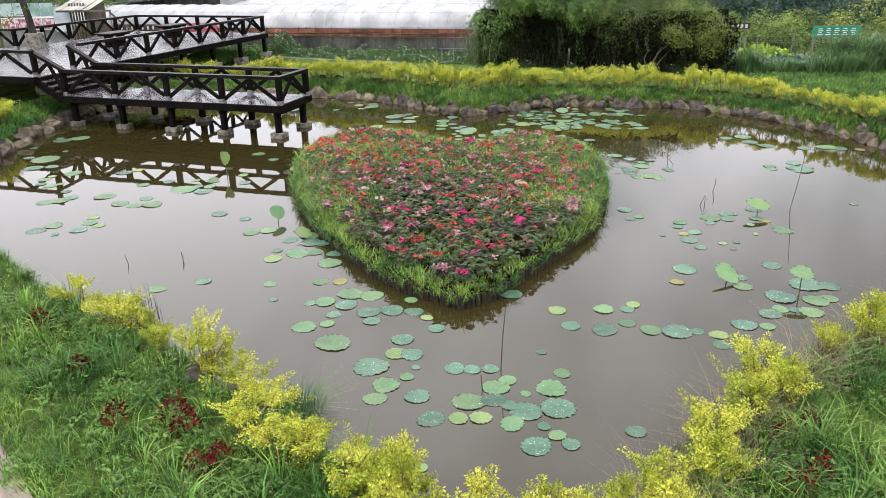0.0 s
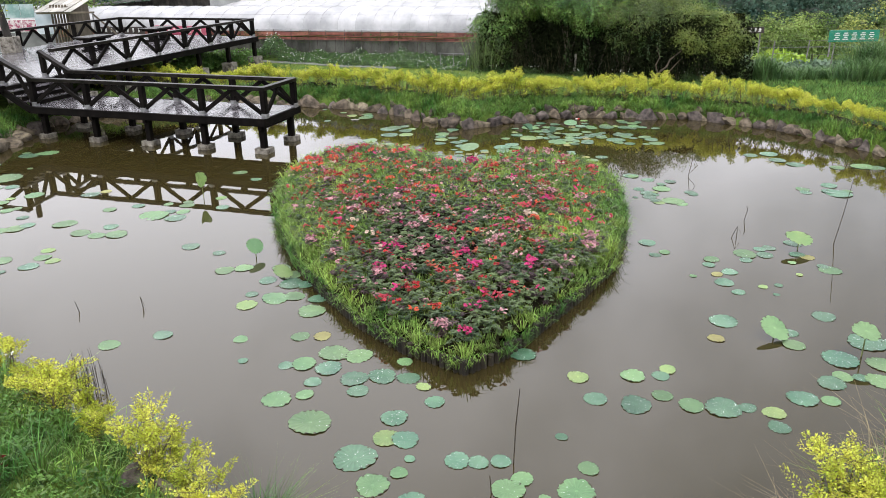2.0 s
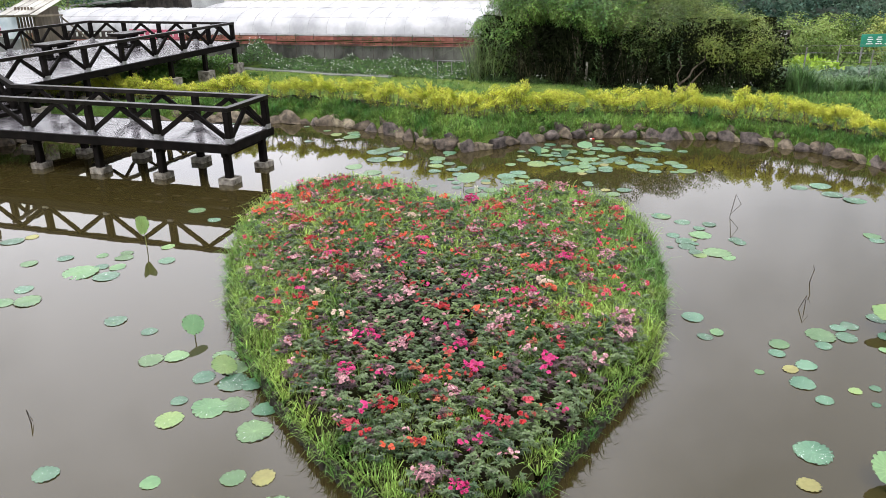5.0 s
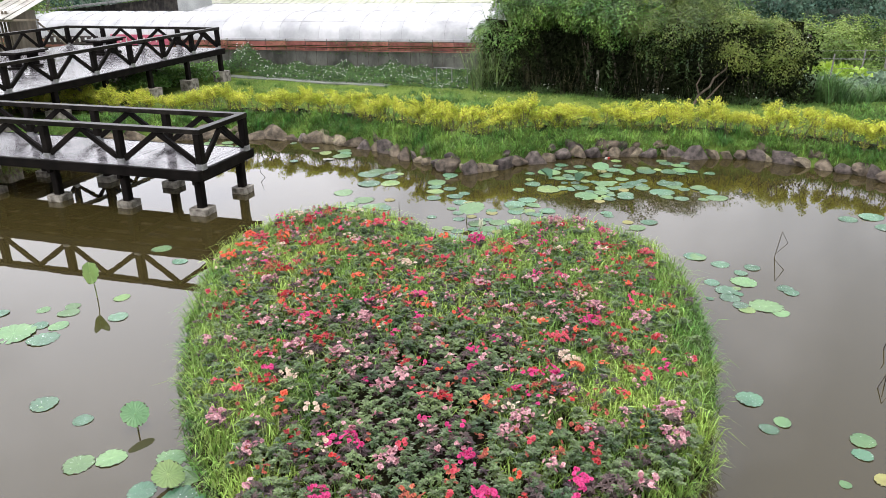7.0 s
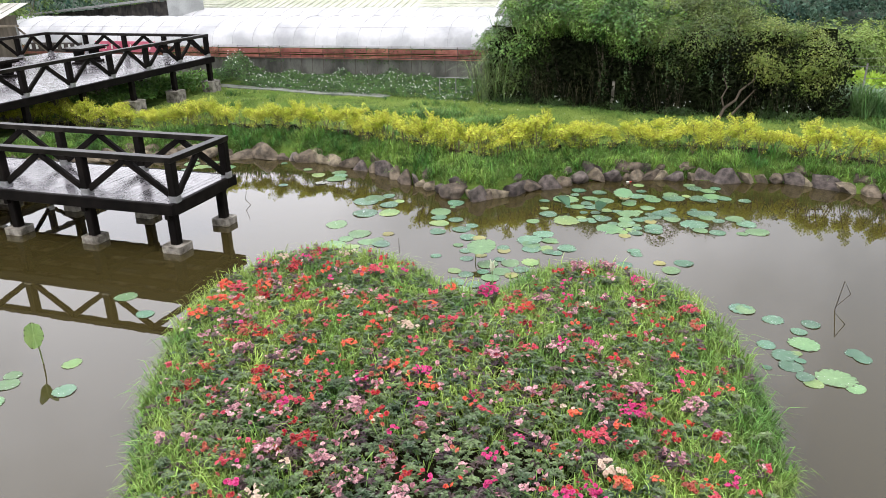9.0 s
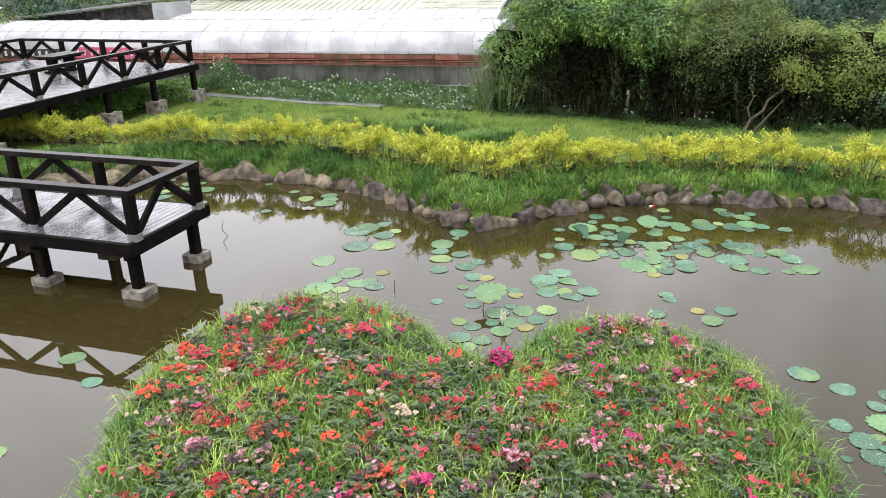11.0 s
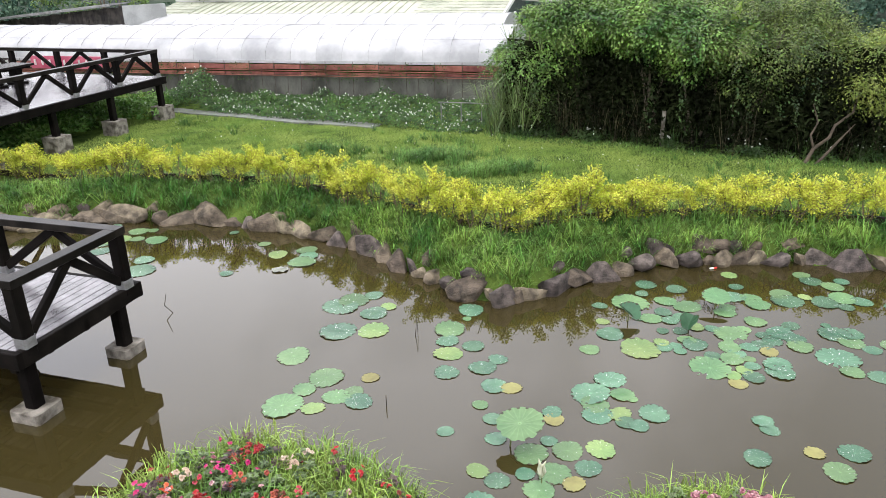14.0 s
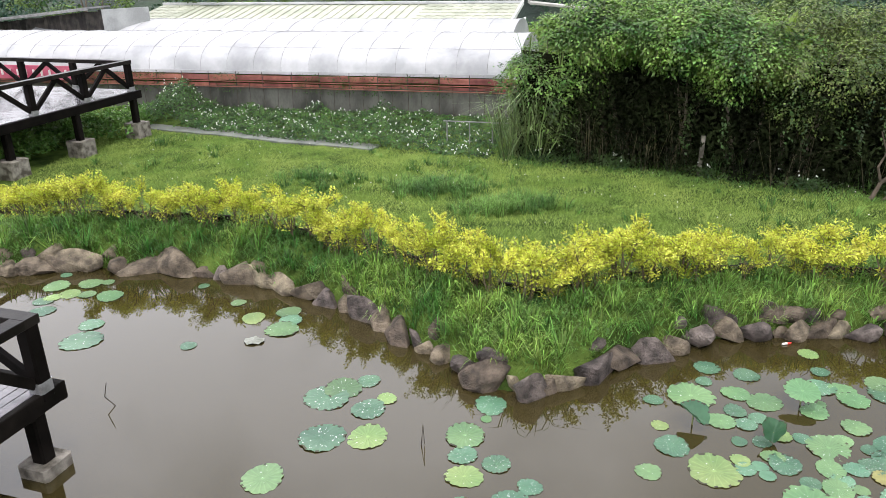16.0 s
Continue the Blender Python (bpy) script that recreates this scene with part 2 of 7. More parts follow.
lk.new(wpos.outputs["Position"], rip.inputs["Vector"])
wbump = wt.new("ShaderNodeBump")
wbump.inputs["Strength"].default_value, wbump.inputs["Distance"].default_value = 0.035, 0.02
lk.new(rip.outputs["Fac"], wbump.inputs["Height"])
lk.new(wbump.outputs["Normal"], wb.inputs["Normal"])

# ---- plan: pond, island, banks ----
POND_NEAR = [(-13.5, 22.6), (-12.4, 19), (-10.6, 16.2), (-9.1, 14.7), (-6.9, 12.4), (-5.35, 11.15), (-4.15, 10.3), (-3.2, 9.5), (-2.2, 8.55), (-1.35, 7.75),
             (-0.7, 6.95), (-0.42, 6.35), (-0.1, 6.1), (0.9, 6.05), (1.5, 6.2), (2.2, 6.75), (2.55, 7.4), (3.8, 8.65), (5.7, 9.9), (7.1, 11.0), (9.6, 13), (12, 16)]
POND_FAR = [(13.3, 19.6), (13.2, 22), (12.9, 23.5), (12.4, 24.4), (12, 25.5), (11.2, 26.9), (10.3, 27.9), (9.1, 28.8), (7.6, 29.1), (6.6, 29.4), (4.8, 29.45),
            (3.9, 29.4), (3.3, 29.1), (2.5, 28.85), (1.85, 28.4), (1.16, 28.0), (0.4, 28.25), (-0.05, 28.85), (-0.55, 29.35), (-1.05, 29.95), (-2.1, 31),
            (-3.0, 31.6), (-3.95, 32.1), (-5.3, 32.6), (-6.5, 32.85), (-7.6, 32.85), (-8.7, 32.75), (-11, 32.3), (-13, 31.2), (-14.2, 29.5), (-14.2, 27.8),
            (-14, 26.1), (-13.7, 24.3)]
POND = np.array(POND_NEAR + POND_FAR)
HEART = np.array([(0.3, 11.65), (0.85, 12.0), (1.5, 12.85), (2.35, 14.0), (3.15, 15.2), (3.8, 16.95), (4.2, 18.6), (4.33, 20.2), (4.15, 21.55), (3.6, 22.4),
                  (2.75, 22.85), (1.85, 22.75), (1.25, 22.1), (0.7, 21.8), (0.1, 22.15), (-0.4, 23.05), (-1.3, 23.7), (-2.3, 23.98), (-3.2, 23.5), (-3.8, 22.4),
                  (-4.05, 20.9), (-3.85, 19.0), (-3.4, 17.3), (-2.75, 15.6), (-2.0, 14.2), (-1.3, 13.1), (-0.55, 12.25)])
HEDGE_FAR = [(-15.5, 36.0), (-13, 36.1), (-10.3, 35.3), (-8, 34.45), (-6, 33.9), (-4.3, 33.4), (-3.4, 33.1), (-2.2, 32.35), (-1.1, 31.5), (-0.3, 30.75), (0.6, 30.15), (1.45, 29.98),
             (3, 30.4), (4.5, 30.7), (6.1, 30.65), (7.7, 30.25), (9.3, 29.6), (10.7, 28.9), (11.7, 27.8), (12.4, 26.5), (13.1, 24.6), (13.8, 23.2), (14.5, 21), (14.3, 18)]
NEAR_WEST = [(-5.94, 11.23), (-5.16, 10.55), (-4.52, 10.13), (-3.95, 9.55), (-3.5, 9.12), (-3.22, 9.3), (-2.47, 8.35), (-2.39, 7.67), (-1.9, 7.25), (-1.56, 7.07),
             (-1.13, 7.1), (-1.18, 6.55), (-0.85, 6.84), (-0.86, 6.26), (-0.51, 6.17), (-0.06, 5.85), (0.26, 5.75)]
NEAR_EAST = [(5.38, 9.26), (5.99, 10.0), (5.85, 9.42), (6.61, 10.3), (4.31, 8.22), (3.9, 8.35), (3.53, 7.84), (2.69, 7.35), (2.46, 6.85), (2.64, 6.73), (1.6, 6.0), (1.88, 5.98), (1.16, 5.85),
             (0.97, 5.75), (2.08, 6.15), (7.6, 11.0)]


def gap(x, y, poly):
    """Signed distance to a closed outline: minus inside."""
    x, y = np.asarray(x, float), np.asarray(y, float)
    best, odd = np.full(x.shape, 1e9), np.zeros(x.shape, bool)
    for (ax, ay), (bx, by) in zip(poly, np.roll(poly, -1, axis=0)):
        ex, ey = bx - ax, by - ay
        k = np.clip(((x - ax) * ex + (y - ay) * ey) / (ex * ex + ey * ey), 0, 1)
        best = np.minimum(best, np.hypot(x - ax - k * ex, y - ay - k * ey))
        cross = ((ay > y) != (by > y)) & (x < (bx - ax) * (y - ay) / (by - ay + 1e-12) + ax)
        odd ^= cross
    return np.where(odd, -best, best)


def foot(x):
    """Front of the bushes along the lawn."""
    return np.interp(x, (1.5, 2.2, 3.9, 5.4, 6.8, 8.0, 9.5, 11.0, 13.5), (39.4, 39.0, 38.1, 37.3, 36.4, 35.6, 35.0, 34.6, 34.4))


def waves(x, y, s):
    return (np.sin(x * 1.3 * s + 0.7) * np.cos(y * 1.1 * s - 0.4) + 0.6 * np.sin(x * 2.9 * s + y * 2.3 * s) + 0.4 * np.cos(x * 5.1 * s - y * 4.3 * s)) / 2


def land(x, y):
    """Height of the ground."""
    d = gap(x, y, POND)
    rise = -0.12 * np.clip((d + 0.4) / 0.3, 0, 1) * np.clip((0.3 - d) / 0.1, 0, 1) + 0.32 * np.clip((d - 0.12) / 0.2, 0, 1) ** 0.8 + 0.08 * np.clip((d - 0.4) / 1.5, 0, 1) - 0.55 * np.clip(-d / 1.2, 0, 1)
    rise = rise - 0.10 * np.clip((y - 33) / 8, 0, 1) * np.clip(d / 3, 0, 1)
    rise = rise + 0.26 * np.exp(-(((d - 1.15) / 0.6) ** 2)) * np.clip((y - 19) / 4, 0, 1) * (1 - 0.5 * np.clip((x - 3) / 3, 0, 1))
    lumps = 0.035 * waves(x, y, 0.9) * np.clip(d / 0.8, 0, 1)
    drop = 3.2 * np.clip((x - 11.5) / 9, 0, 1) * np.clip((y - 37) / 24, 0, 1)
    slope = np.clip((np.hypot(x, y - 25) - 45) / 200, 0, 1)
    return rise + lumps - drop + 6 * slope * slope


def bed_top(x, y):
    """Height of the island's soil."""
    d = -gap(x, y, HEART)
    return 0.21 + 0.15 * np.clip(d / 1.3, 0, 1) + 0.03 * np.clip((np.asarray(y, float) - 11.6) / 11, 0, 1)


def along(points, step, jitter=0.0):
    """Points at even steps along a line, with its direction there."""
    pts = [Vector((*p, 0)) for p in points]
    out, left = [], 0.0
    for p, q in zip(pts, pts[1:]):
        d, n = q - p, (q - p).length
        s = left
        while s < n:
            e = d / n
            k = p + e * s
            out.append((k.x + R.uniform(-jitter, jitter), k.y + R.uniform(-jitter, jitter), e))
            s += step
        left = s - n
    return out


# ---- ground, one sheet to the horizon ----
def spread(lo, hi, step, far):
    mid = list(np.arange(lo, hi, step))
    lows, highs, s, a, b = [], [], step, lo, hi
    while b < far:
        s *= 1.28
        a, b = a - s, b + s
        lows.append(a)
        highs.append(b)
    return np.array(lows[::-1] + mid + highs)


GX, GY = spread(-24, 24, 0.28, 1500), spread(-6, 50, 0.28, 1500)
gx, gy = np.meshgrid(GX, GY)
gz = land(gx, gy)
nx, ny = len(GX), len(GY)
idx = np.arange(nx * ny).reshape(ny, nx)
gf = np.stack([idx[:-1, :-1], idx[:-1, 1:], idx[1:, 1:], idx[1:, :-1]], -1).reshape(-1, 4)
ground = part("ground", (np.stack([gx, gy, gz], -1).reshape(-1, 3).tolist(), gf.tolist()), M_SOIL, smooth=True)
tagged(ground, "uneven grassy ground round the pond", "ground", kind="structure")

wx, wy = np.meshgrid(np.linspace(-16, 16, 33), np.linspace(4, 35, 32))
wi = np.arange(33 * 32).reshape(32, 33)
water = part("water", (np.stack([wx, wy, 0 * wx], -1).reshape(-1, 3).tolist(), np.stack([wi[:-1, :-1], wi[:-1, 1:], wi[1:, 1:], wi[1:, :-1]], -1).reshape(-1, 4).tolist()), M_WATER)
tagged(water, "still muddy brown pond water reflecting the sky", "water", kind="structure")


# ---- small plants as geometry ----
def blades(x, y, z, height, width, lean, material, name, label, category, parent=None, way=None, plain=False, curl=0.0):
    """Bent, tapered grass blades standing at x, y, z, leaning any way or the way given; curl brings the tips down."""
    n = len(x)
    h = height * RN.uniform(0.55, 1.25, n)
    a, s = RN.uniform(0, 2 * math.pi, n), RN.uniform(0, 2 * math.pi, n)
    if way is not None:
        a = way + RN.normal(0, 0.45, n)
        s = a + math.pi / 2 + RN.normal(0, 0.5, n)
    ln = lean * h * RN.uniform(0.2, 1.3, n)
    w = width * RN.uniform(0.6, 1.2, n) / 2
    base = np.stack([x, y, z - 0.02], -1)
    side = np.stack([np.cos(s), np.sin(s), 0 * s], -1) * w[:, None]
    lean_v = np.stack([np.cos(a), np.sin(a), 0 * a], -1) * ln[:, None]
    up = np.array([0, 0, 1.0])
    mid = base + lean_v * (0.3 + 0.2 * curl) + up * (h * (0.62 + 0.1 * curl))[:, None]
    tip = base + lean_v + up * (h * (RN.uniform(0.72, 1.0, n) - curl * RN.uniform(0.1, 0.6, n)))[:, None]
    if plain:
        v = np.stack([base - side, base + side, tip], 1).reshape(-1, 3)
        f = (np.arange(n)[:, None] * 3 + np.array([0, 1, 2])).tolist()
    else:
        v = np.stack([base - side, base + side, mid + side * 0.75, mid - side * 0.75, tip], 1).reshape(-1, 3)
        i = np.arange(n)[:, None] * 5
        f = (i + np.array([0, 1, 2, 3])).tolist() + (i + np.array([3, 2, 4])).tolist()
    ob = part(name, (v.tolist(), f), material, parent, smooth=False)
    return tagged(ob, label, category, kind="stuff") if category else ob


def tufts(x, y, level, per, radius, height, width, lean, material, name, label, category, curl=0.0):
    """Tussocks: blades that spring from one foot and arch outwards."""
    n = len(x)
    size = RN.uniform(0.55, 1.25, n)[:, None]
    a = RN.uniform(0, 2 * math.pi, (n, per))
    q = RN.uniform(0, 1, (n, per)) * radius * size
    bx0, by0 = (x[:, None] + q * np.cos(a)).ravel(), (y[:, None] + q * np.sin(a)).ravel()
    h = (height * np.repeat(size, per, 1)).ravel()
    return blades(bx0, by0, level(bx0, by0), h, width, lean, material, name, label, category, way=a.ravel(), curl=curl)


def leaf_cards(c, size, material, up_bias=0.4, aspect=0.5, out=None):
    """One pointed, folded leaf of four triangles at each of the centres c."""
    n = len(c)
    d = RN.normal(size=(n, 3))
    if out is not None:
        d = d * 0.7 + out
    d[:, 2] += up_bias
    d /= np.linalg.norm(d, axis=1)[:, None] + 1e-9
    o = np.cross(d, RN.normal(size=(n, 3)))
    o /= np.linalg.norm(o, axis=1)[:, None] + 1e-9
    nn = np.cross(d, o)
    s = (size * RN.uniform(0.6, 1.3, n))[:, None]
    w = s * aspect / 2
    v = np.stack([c, c + d * s * 0.5 + o * w + nn * s * 0.08, c + d * s, c + d * s * 0.5 - o * w + nn * s * 0.08], 1).reshape(-1, 3)
    i = np.arange(n)[:, None] * 4
    return v.tolist(), np.concatenate([i + np.array([0, 1, 2]), i + np.array([0, 2, 3])]).tolist()


def hung_leaves(c, out, size, aspect=0.6, droop=0.6):
    """One folded leaf at each of the centres c, facing outwards and up, its tip hanging."""
    n = len(c)
    nn = out * 0.75 + np.array([0, 0, 0.75]) + RN.normal(0, 0.38, (n, 3))
    nn /= np.linalg.norm(nn, axis=1)[:, None] + 1e-9
    d = out * 0.6 - np.array([0, 0, droop]) + RN.normal(0, 0.55, (n, 3))
    d -= nn * (d * nn).sum(1)[:, None]
    d /= np.linalg.norm(d, axis=1)[:, None] + 1e-9
    o = np.cross(nn, d)
    s = (size * RN.uniform(0.6, 1.3, n))[:, None]
    w = s * aspect / 2
    v = np.stack([c, c + d * s * 0.45 + o * w + nn * s * 0.08, c + d * s, c + d * s * 0.45 - o * w + nn * s * 0.08], 1).reshape(-1, 3)
    i = np.arange(n)[:, None] * 4
    return v.tolist(), np.concatenate([i + np.array([0, 1, 2]), i + np.array([0, 2, 3])]).tolist()


def scatter(n, box, keep):
    """Random points of a box for which keep(x, y) gives a chance."""
    x, y = RN.uniform(box[0], box[1], n), RN.uniform(box[2], box[3], n)
    ok = RN.uniform(0, 1, n) < keep(x, y)
    return x[ok], y[ok]

# ---- timber decks over the pond ----
DA, DB = Vector((0.315, 0.949, 0)).normalized(), Vector((-0.949, 0.315, 0)).normalized()
LOW, HIGH = Vector((-5.23, 24.90, 0)), Vector((-9.57, 43.19, 0))
Z1, Z2 = 1.10, 1.76
UP = Vector((0, 0, 1))


def on(o, a, b, z):
    return o + DA * a + DB * b + UP * z


def railing(deck, p, q, n, first=True, last=True, rise=0.92, e0=0.10, e1=0.10):
    """Rail from p to q with n bays: posts, top rail, inverted-V braces and foot brackets."""
    p, q = Vector(p), Vector(q)
    flat = Vector((q.x - p.x, q.y - p.y, 0)).normalized()
    part("top_rail", Shape().beam(p + UP * (rise - 0.045) - flat * e0, q + UP * (rise - 0.045) + flat * e1, 0.20, 0.11, UP, 0.06), M_RAIL, deck)
    for i in range(n + 1):
        if (i == 0 and not first) or (i == n and not last):
            continue
        c = p.lerp(q, i / n)
        post = part("post", Shape().beam(c - UP * 0.1, c + UP * (rise - 0.09), 0.18, 0.18, flat), M_TIMBER, deck)
        part("bracket", Shape().beam(c - UP * 0.004, c + UP * 0.13, 0.198, 0.198, flat), M_BRACKET, post, "grey galvanised post bracket")
    for i in range(n):
        c, d = p.lerp(q, i / n), p.lerp(q, (i + 1) / n)
        m = c.lerp(d, 0.5) + UP * (rise - 0.13)
        part("brace", Shape().beam(c + flat * 0.09 + UP * 0.12, m - flat * 0.02, 0.08, 0.125), M_TIMBER, deck)
        part("brace", Shape().beam(d - flat * 0.09 + UP * 0.12, m + flat * 0.02, 0.08, 0.125), M_TIMBER, deck)


def boards(deck, o, a0, a1, b0, b1, z0, z1=None, width=0.14, across="a"):
    """Deck boards laid side by side along b, each running across along a (or the other way)."""
    z1 = z0 if z1 is None else z1
    lo, hi = (b0, b1) if across == "a" else (a0, a1)
    n = int((hi - lo) / width)
    for i in range(n):
        s = lo + (i + 0.5) * (hi - lo) / n
        z = z0 + (z1 - z0) * (i + 0.5) / n - 0.02 + R.uniform(-0.002, 0.002)
        p, q = (on(o, a0, s, z), on(o, a1, s, z)) if across == "a" else (on(o, s, b0, z), on(o, s, b1, z))
        part("board", Shape().beam(p, q, (hi - lo) / n - 0.008, 0.04, UP, 0.1), M_BOARD, deck)


def footing(deck, c, top, base, size=0.44, high=0.15):
    """A pile on a concrete block."""
    part("support_post", Shape().beam(c + UP * (base + high - 0.02), c + UP * top, 0.19, 0.19, DA), M_TIMBER, deck)
    bl = Shape().beam(c + UP * (base - 0.25), c + UP * (base + high), size * R.uniform(0.95, 1.08), size * R.uniform(0.95, 1.08), DA, 0.08)
    part("concrete_block", bl, M_CONCRETE, deck, "weathered concrete footing block")


low_deck = anchor("viewing_deck", on(LOW, 0.9, 4, 0), "black-stained wet timber deck with braced railings standing in the pond", "deck")
low_deck.location = (0, 0, 0)
boards(low_deck, LOW, -0.08, 2.08, 0.09, 8.9, Z1)
for i in range(4):
    z = Z1 + (Z2 - Z1) * (i + 1) / 4
    for k in range(2):
        b0 = 8.92 + 0.295 * i + 0.148 * k
        part("tread", Shape().beam(on(LOW, -0.08, b0 + 0.07, z - 0.02), on(LOW, 2.08, b0 + 0.07, z - 0.02), 0.14, 0.04, UP, 0.1), M_BOARD, low_deck)
    part("riser", Shape().beam(on(LOW, -0.08, 8.93 + 0.295 * i, z - 0.105), on(LOW, 2.08, 8.93 + 0.295 * i, z - 0.105), 0.03, 0.125), M_TIMBER, low_deck)
for a in (-0.125, 2.125):
    part("edge_beam", Shape().beam(on(LOW, a, 0.0, Z1 - 0.115), on(LOW, a, 8.9, Z1 - 0.115), 0.09, 0.23), M_TIMBER, low_deck)
    part("edge_beam", Shape().beam(on(LOW, a, 8.9, Z1 - 0.115), on(LOW, a, 10.1, Z2 - 0.115), 0.09, 0.23), M_TIMBER, low_deck)
part("edge_beam", Shape().beam(on(LOW, -0.08, 0.045, Z1 - 0.115), on(LOW, 2.08, 0.045, Z1 - 0.115), 0.09, 0.23), M_TIMBER, low_deck)
for a in (0.35, 1.0, 1.65):
    part("joist", Shape().beam(on(LOW, a, 0, Z1 - 0.16), on(LOW, a, 9, Z1 - 0.16), 0.09, 0.16), M_TIMBER, low_deck)
railing(low_deck, on(LOW, 0.08, 0.08, Z1), on(LOW, 0.08, 8.85, Z1), 4)
railing(low_deck, on(LOW, 1.92, 0.08, Z1), on(LOW, 1.92, 9.05, Z1), 4)
railing(low_deck, on(LOW, 0.08, 0.08, Z1), on(LOW, 1.92, 0.08, Z1), 1, False, False, 0.917, -0.10, -0.10)
railing(low_deck, on(LOW, 0.08, 8.85, Z1), on(LOW, 0.08, 10.05, Z2), 1, False)
railing(low_deck, on(LOW, 1.92, 9.05, Z1), on(LOW, 1.92, 10.05, Z2), 1, False)
for i in range(5):
    for a in (0.14, 1.88):
        footing(low_deck, on(LOW, a, 0.26 + 2.1 * i, 0), Z1 - 0.2, 0.0)
    part("cross_beam", Shape().beam(on(LOW, -0.05, 0.26 + 2.1 * i, Z1 - 0.3), on(LOW, 2.05, 0.26 + 2.1 * i, Z1 - 0.3), 0.10, 0.14), M_TIMBER, low_deck)

high_deck = anchor("upper_deck", (0, 0, 0), "wide black-stained timber deck with braced railings on concrete footings", "deck")
boards(high_deck, HIGH, -16.2, 0.1, 0.04, 8.6, Z2, across="b", width=0.15)
boards(high_deck, HIGH, -16.2, -8.6, 8.6, 16.0, Z2, across="b", width=0.30)
part("edge_beam", Shape().beam(on(HIGH, -16.3, 0.0, Z2 - 0.13), on(HIGH, 0.1, 0.0, Z2 - 0.13), 0.09, 0.24), M_TIMBER, high_deck)
part("edge_beam", Shape().beam(on(HIGH, 0.145, -0.045, Z2 - 0.13), on(HIGH, 0.145, 8.6, Z2 - 0.13), 0.09, 0.24), M_TIMBER, high_deck)
part("edge_beam", Shape().beam(on(HIGH, -16.25, 0, Z2 - 0.13), on(HIGH, -16.25, 16, Z2 - 0.13), 0.09, 0.24), M_TIMBER, high_deck)
for b in (1.5, 4.0, 6.5):
    part("joist", Shape().beam(on(HIGH, -16, b, Z2 - 0.18), on(HIGH, 0, b, Z2 - 0.18), 0.10, 0.2), M_TIMBER, high_deck)
railing(high_deck, on(HIGH, -13.6, 0.1, Z2), on(HIGH, -0.08, 0.1, Z2), 7, False)
railing(high_deck, on(HIGH, -0.08, 0.1, Z2), on(HIGH, -0.08, 8.4, Z2), 4, False, True, 0.917, -0.10)
railing(high_deck, on(HIGH, -0.08, 8.4, Z2), on(HIGH, -8.8, 8.4, Z2), 5, False)
railing(high_deck, on(HIGH, -8.8, 8.4, Z2), on(HIGH, -8.8, 16, Z2), 4, False)
railing(high_deck, on(HIGH, -16.1, 0.1, Z2), on(HIGH, -16.1, 14, Z2), 6, False)
for i in range(6):
    for b in (0.12, 3.6, 7.4):
        c = on(HIGH, -0.05 - 2.45 * i, b, 0)
        g = float(land(c.x, c.y))
        footing(high_deck, c, Z2 - 0.24, g if g > 0 else 0.0, 0.58, 0.46)

# ---- greenhouse, its wall and the houses behind ----
GA, GN = Vector((0.967, -0.255, 0)).normalized(), Vector((0.255, 0.967, 0)).normalized()
GO = Vector((-5.0, 46.55, 0))


def at_house(a, n, z):
    return GO + GA * a + GN * n + UP * z


def tunnel(n0, a0, a1, half, eave, top, label):
    """A film tunnel of arched bays with ribs."""
    house = anchor("greenhouse", (0, 0, 0), label, "greenhouse")
    k = 14
    arch = [(half - half * math.cos(math.pi * i / k), eave + (top - eave) * math.sin(math.pi * i / k) ** 0.8) for i in range(k + 1)]
    bays = int((a1 - a0) / 1.05)
    for j in range(bays):
        s0, s1 = a0 + (a1 - a0) * j / bays, a0 + (a1 - a0) * (j + 1) / bays
        v, f = [], []
        for t in range(5):
            s = s0 + (s1 - s0) * t / 4
            sag = 0.035 * math.sin(math.pi * t / 4) * R.uniform(0.6, 1.3)
            v += [at_house(s, n0 + n, z - sag * (0.3 + 0.7 * math.sin(math.pi * i / k))) for i, (n, z) in enumerate(arch)]
        for t in range(4):
            f += [(t * (k + 1) + i, (t + 1) * (k + 1) + i, (t + 1) * (k + 1) + i + 1, t * (k + 1) + i + 1) for i in range(k)]
        bay = part("film_bay", Shape().add(v, f), M_PLASTIC, house, smooth=True)
        part("rib", Shape().tube([at_house(s0, n0 + n, z + 0.012) for n, z in arch], [0.006] * (k + 1), 4), M_RIB, bay)
    for n, z in (arch[7], arch[3]):
        part("purlin", Shape().tube([at_house(a0, n0 + n, z + 0.01), at_house(a1, n0 + n, z + 0.01)], [0.005, 0.005], 4), M_RIB, house)
    part("film_skirt", Shape().beam(at_house(a0, n0 - 0.02, eave - 0.02), at_house(a1, n0 - 0.02, eave - 0.02), 0.03, 0.12), M_PLASTIC, house)
    end = [at_house(a1 - 0.01, n0 + n, z) for n, z in arch] + [at_house(a1 - 0.01, n0 + half * 2, 0.2), at_house(a1 - 0.01, n0, 0.2)]
    part("end_film", Shape().add(end, [tuple(range(len(end)))]), M_PLASTIC, house)
    return house


tunnel(0.0, -23.1, 7.8, 2.5, 1.72, 2.86, "long white film tunnel greenhouse on a low brick wall")
tunnel(5.1, -16, 6.7, 2.5, 1.75, 2.92, "second white film tunnel greenhouse behind the first")

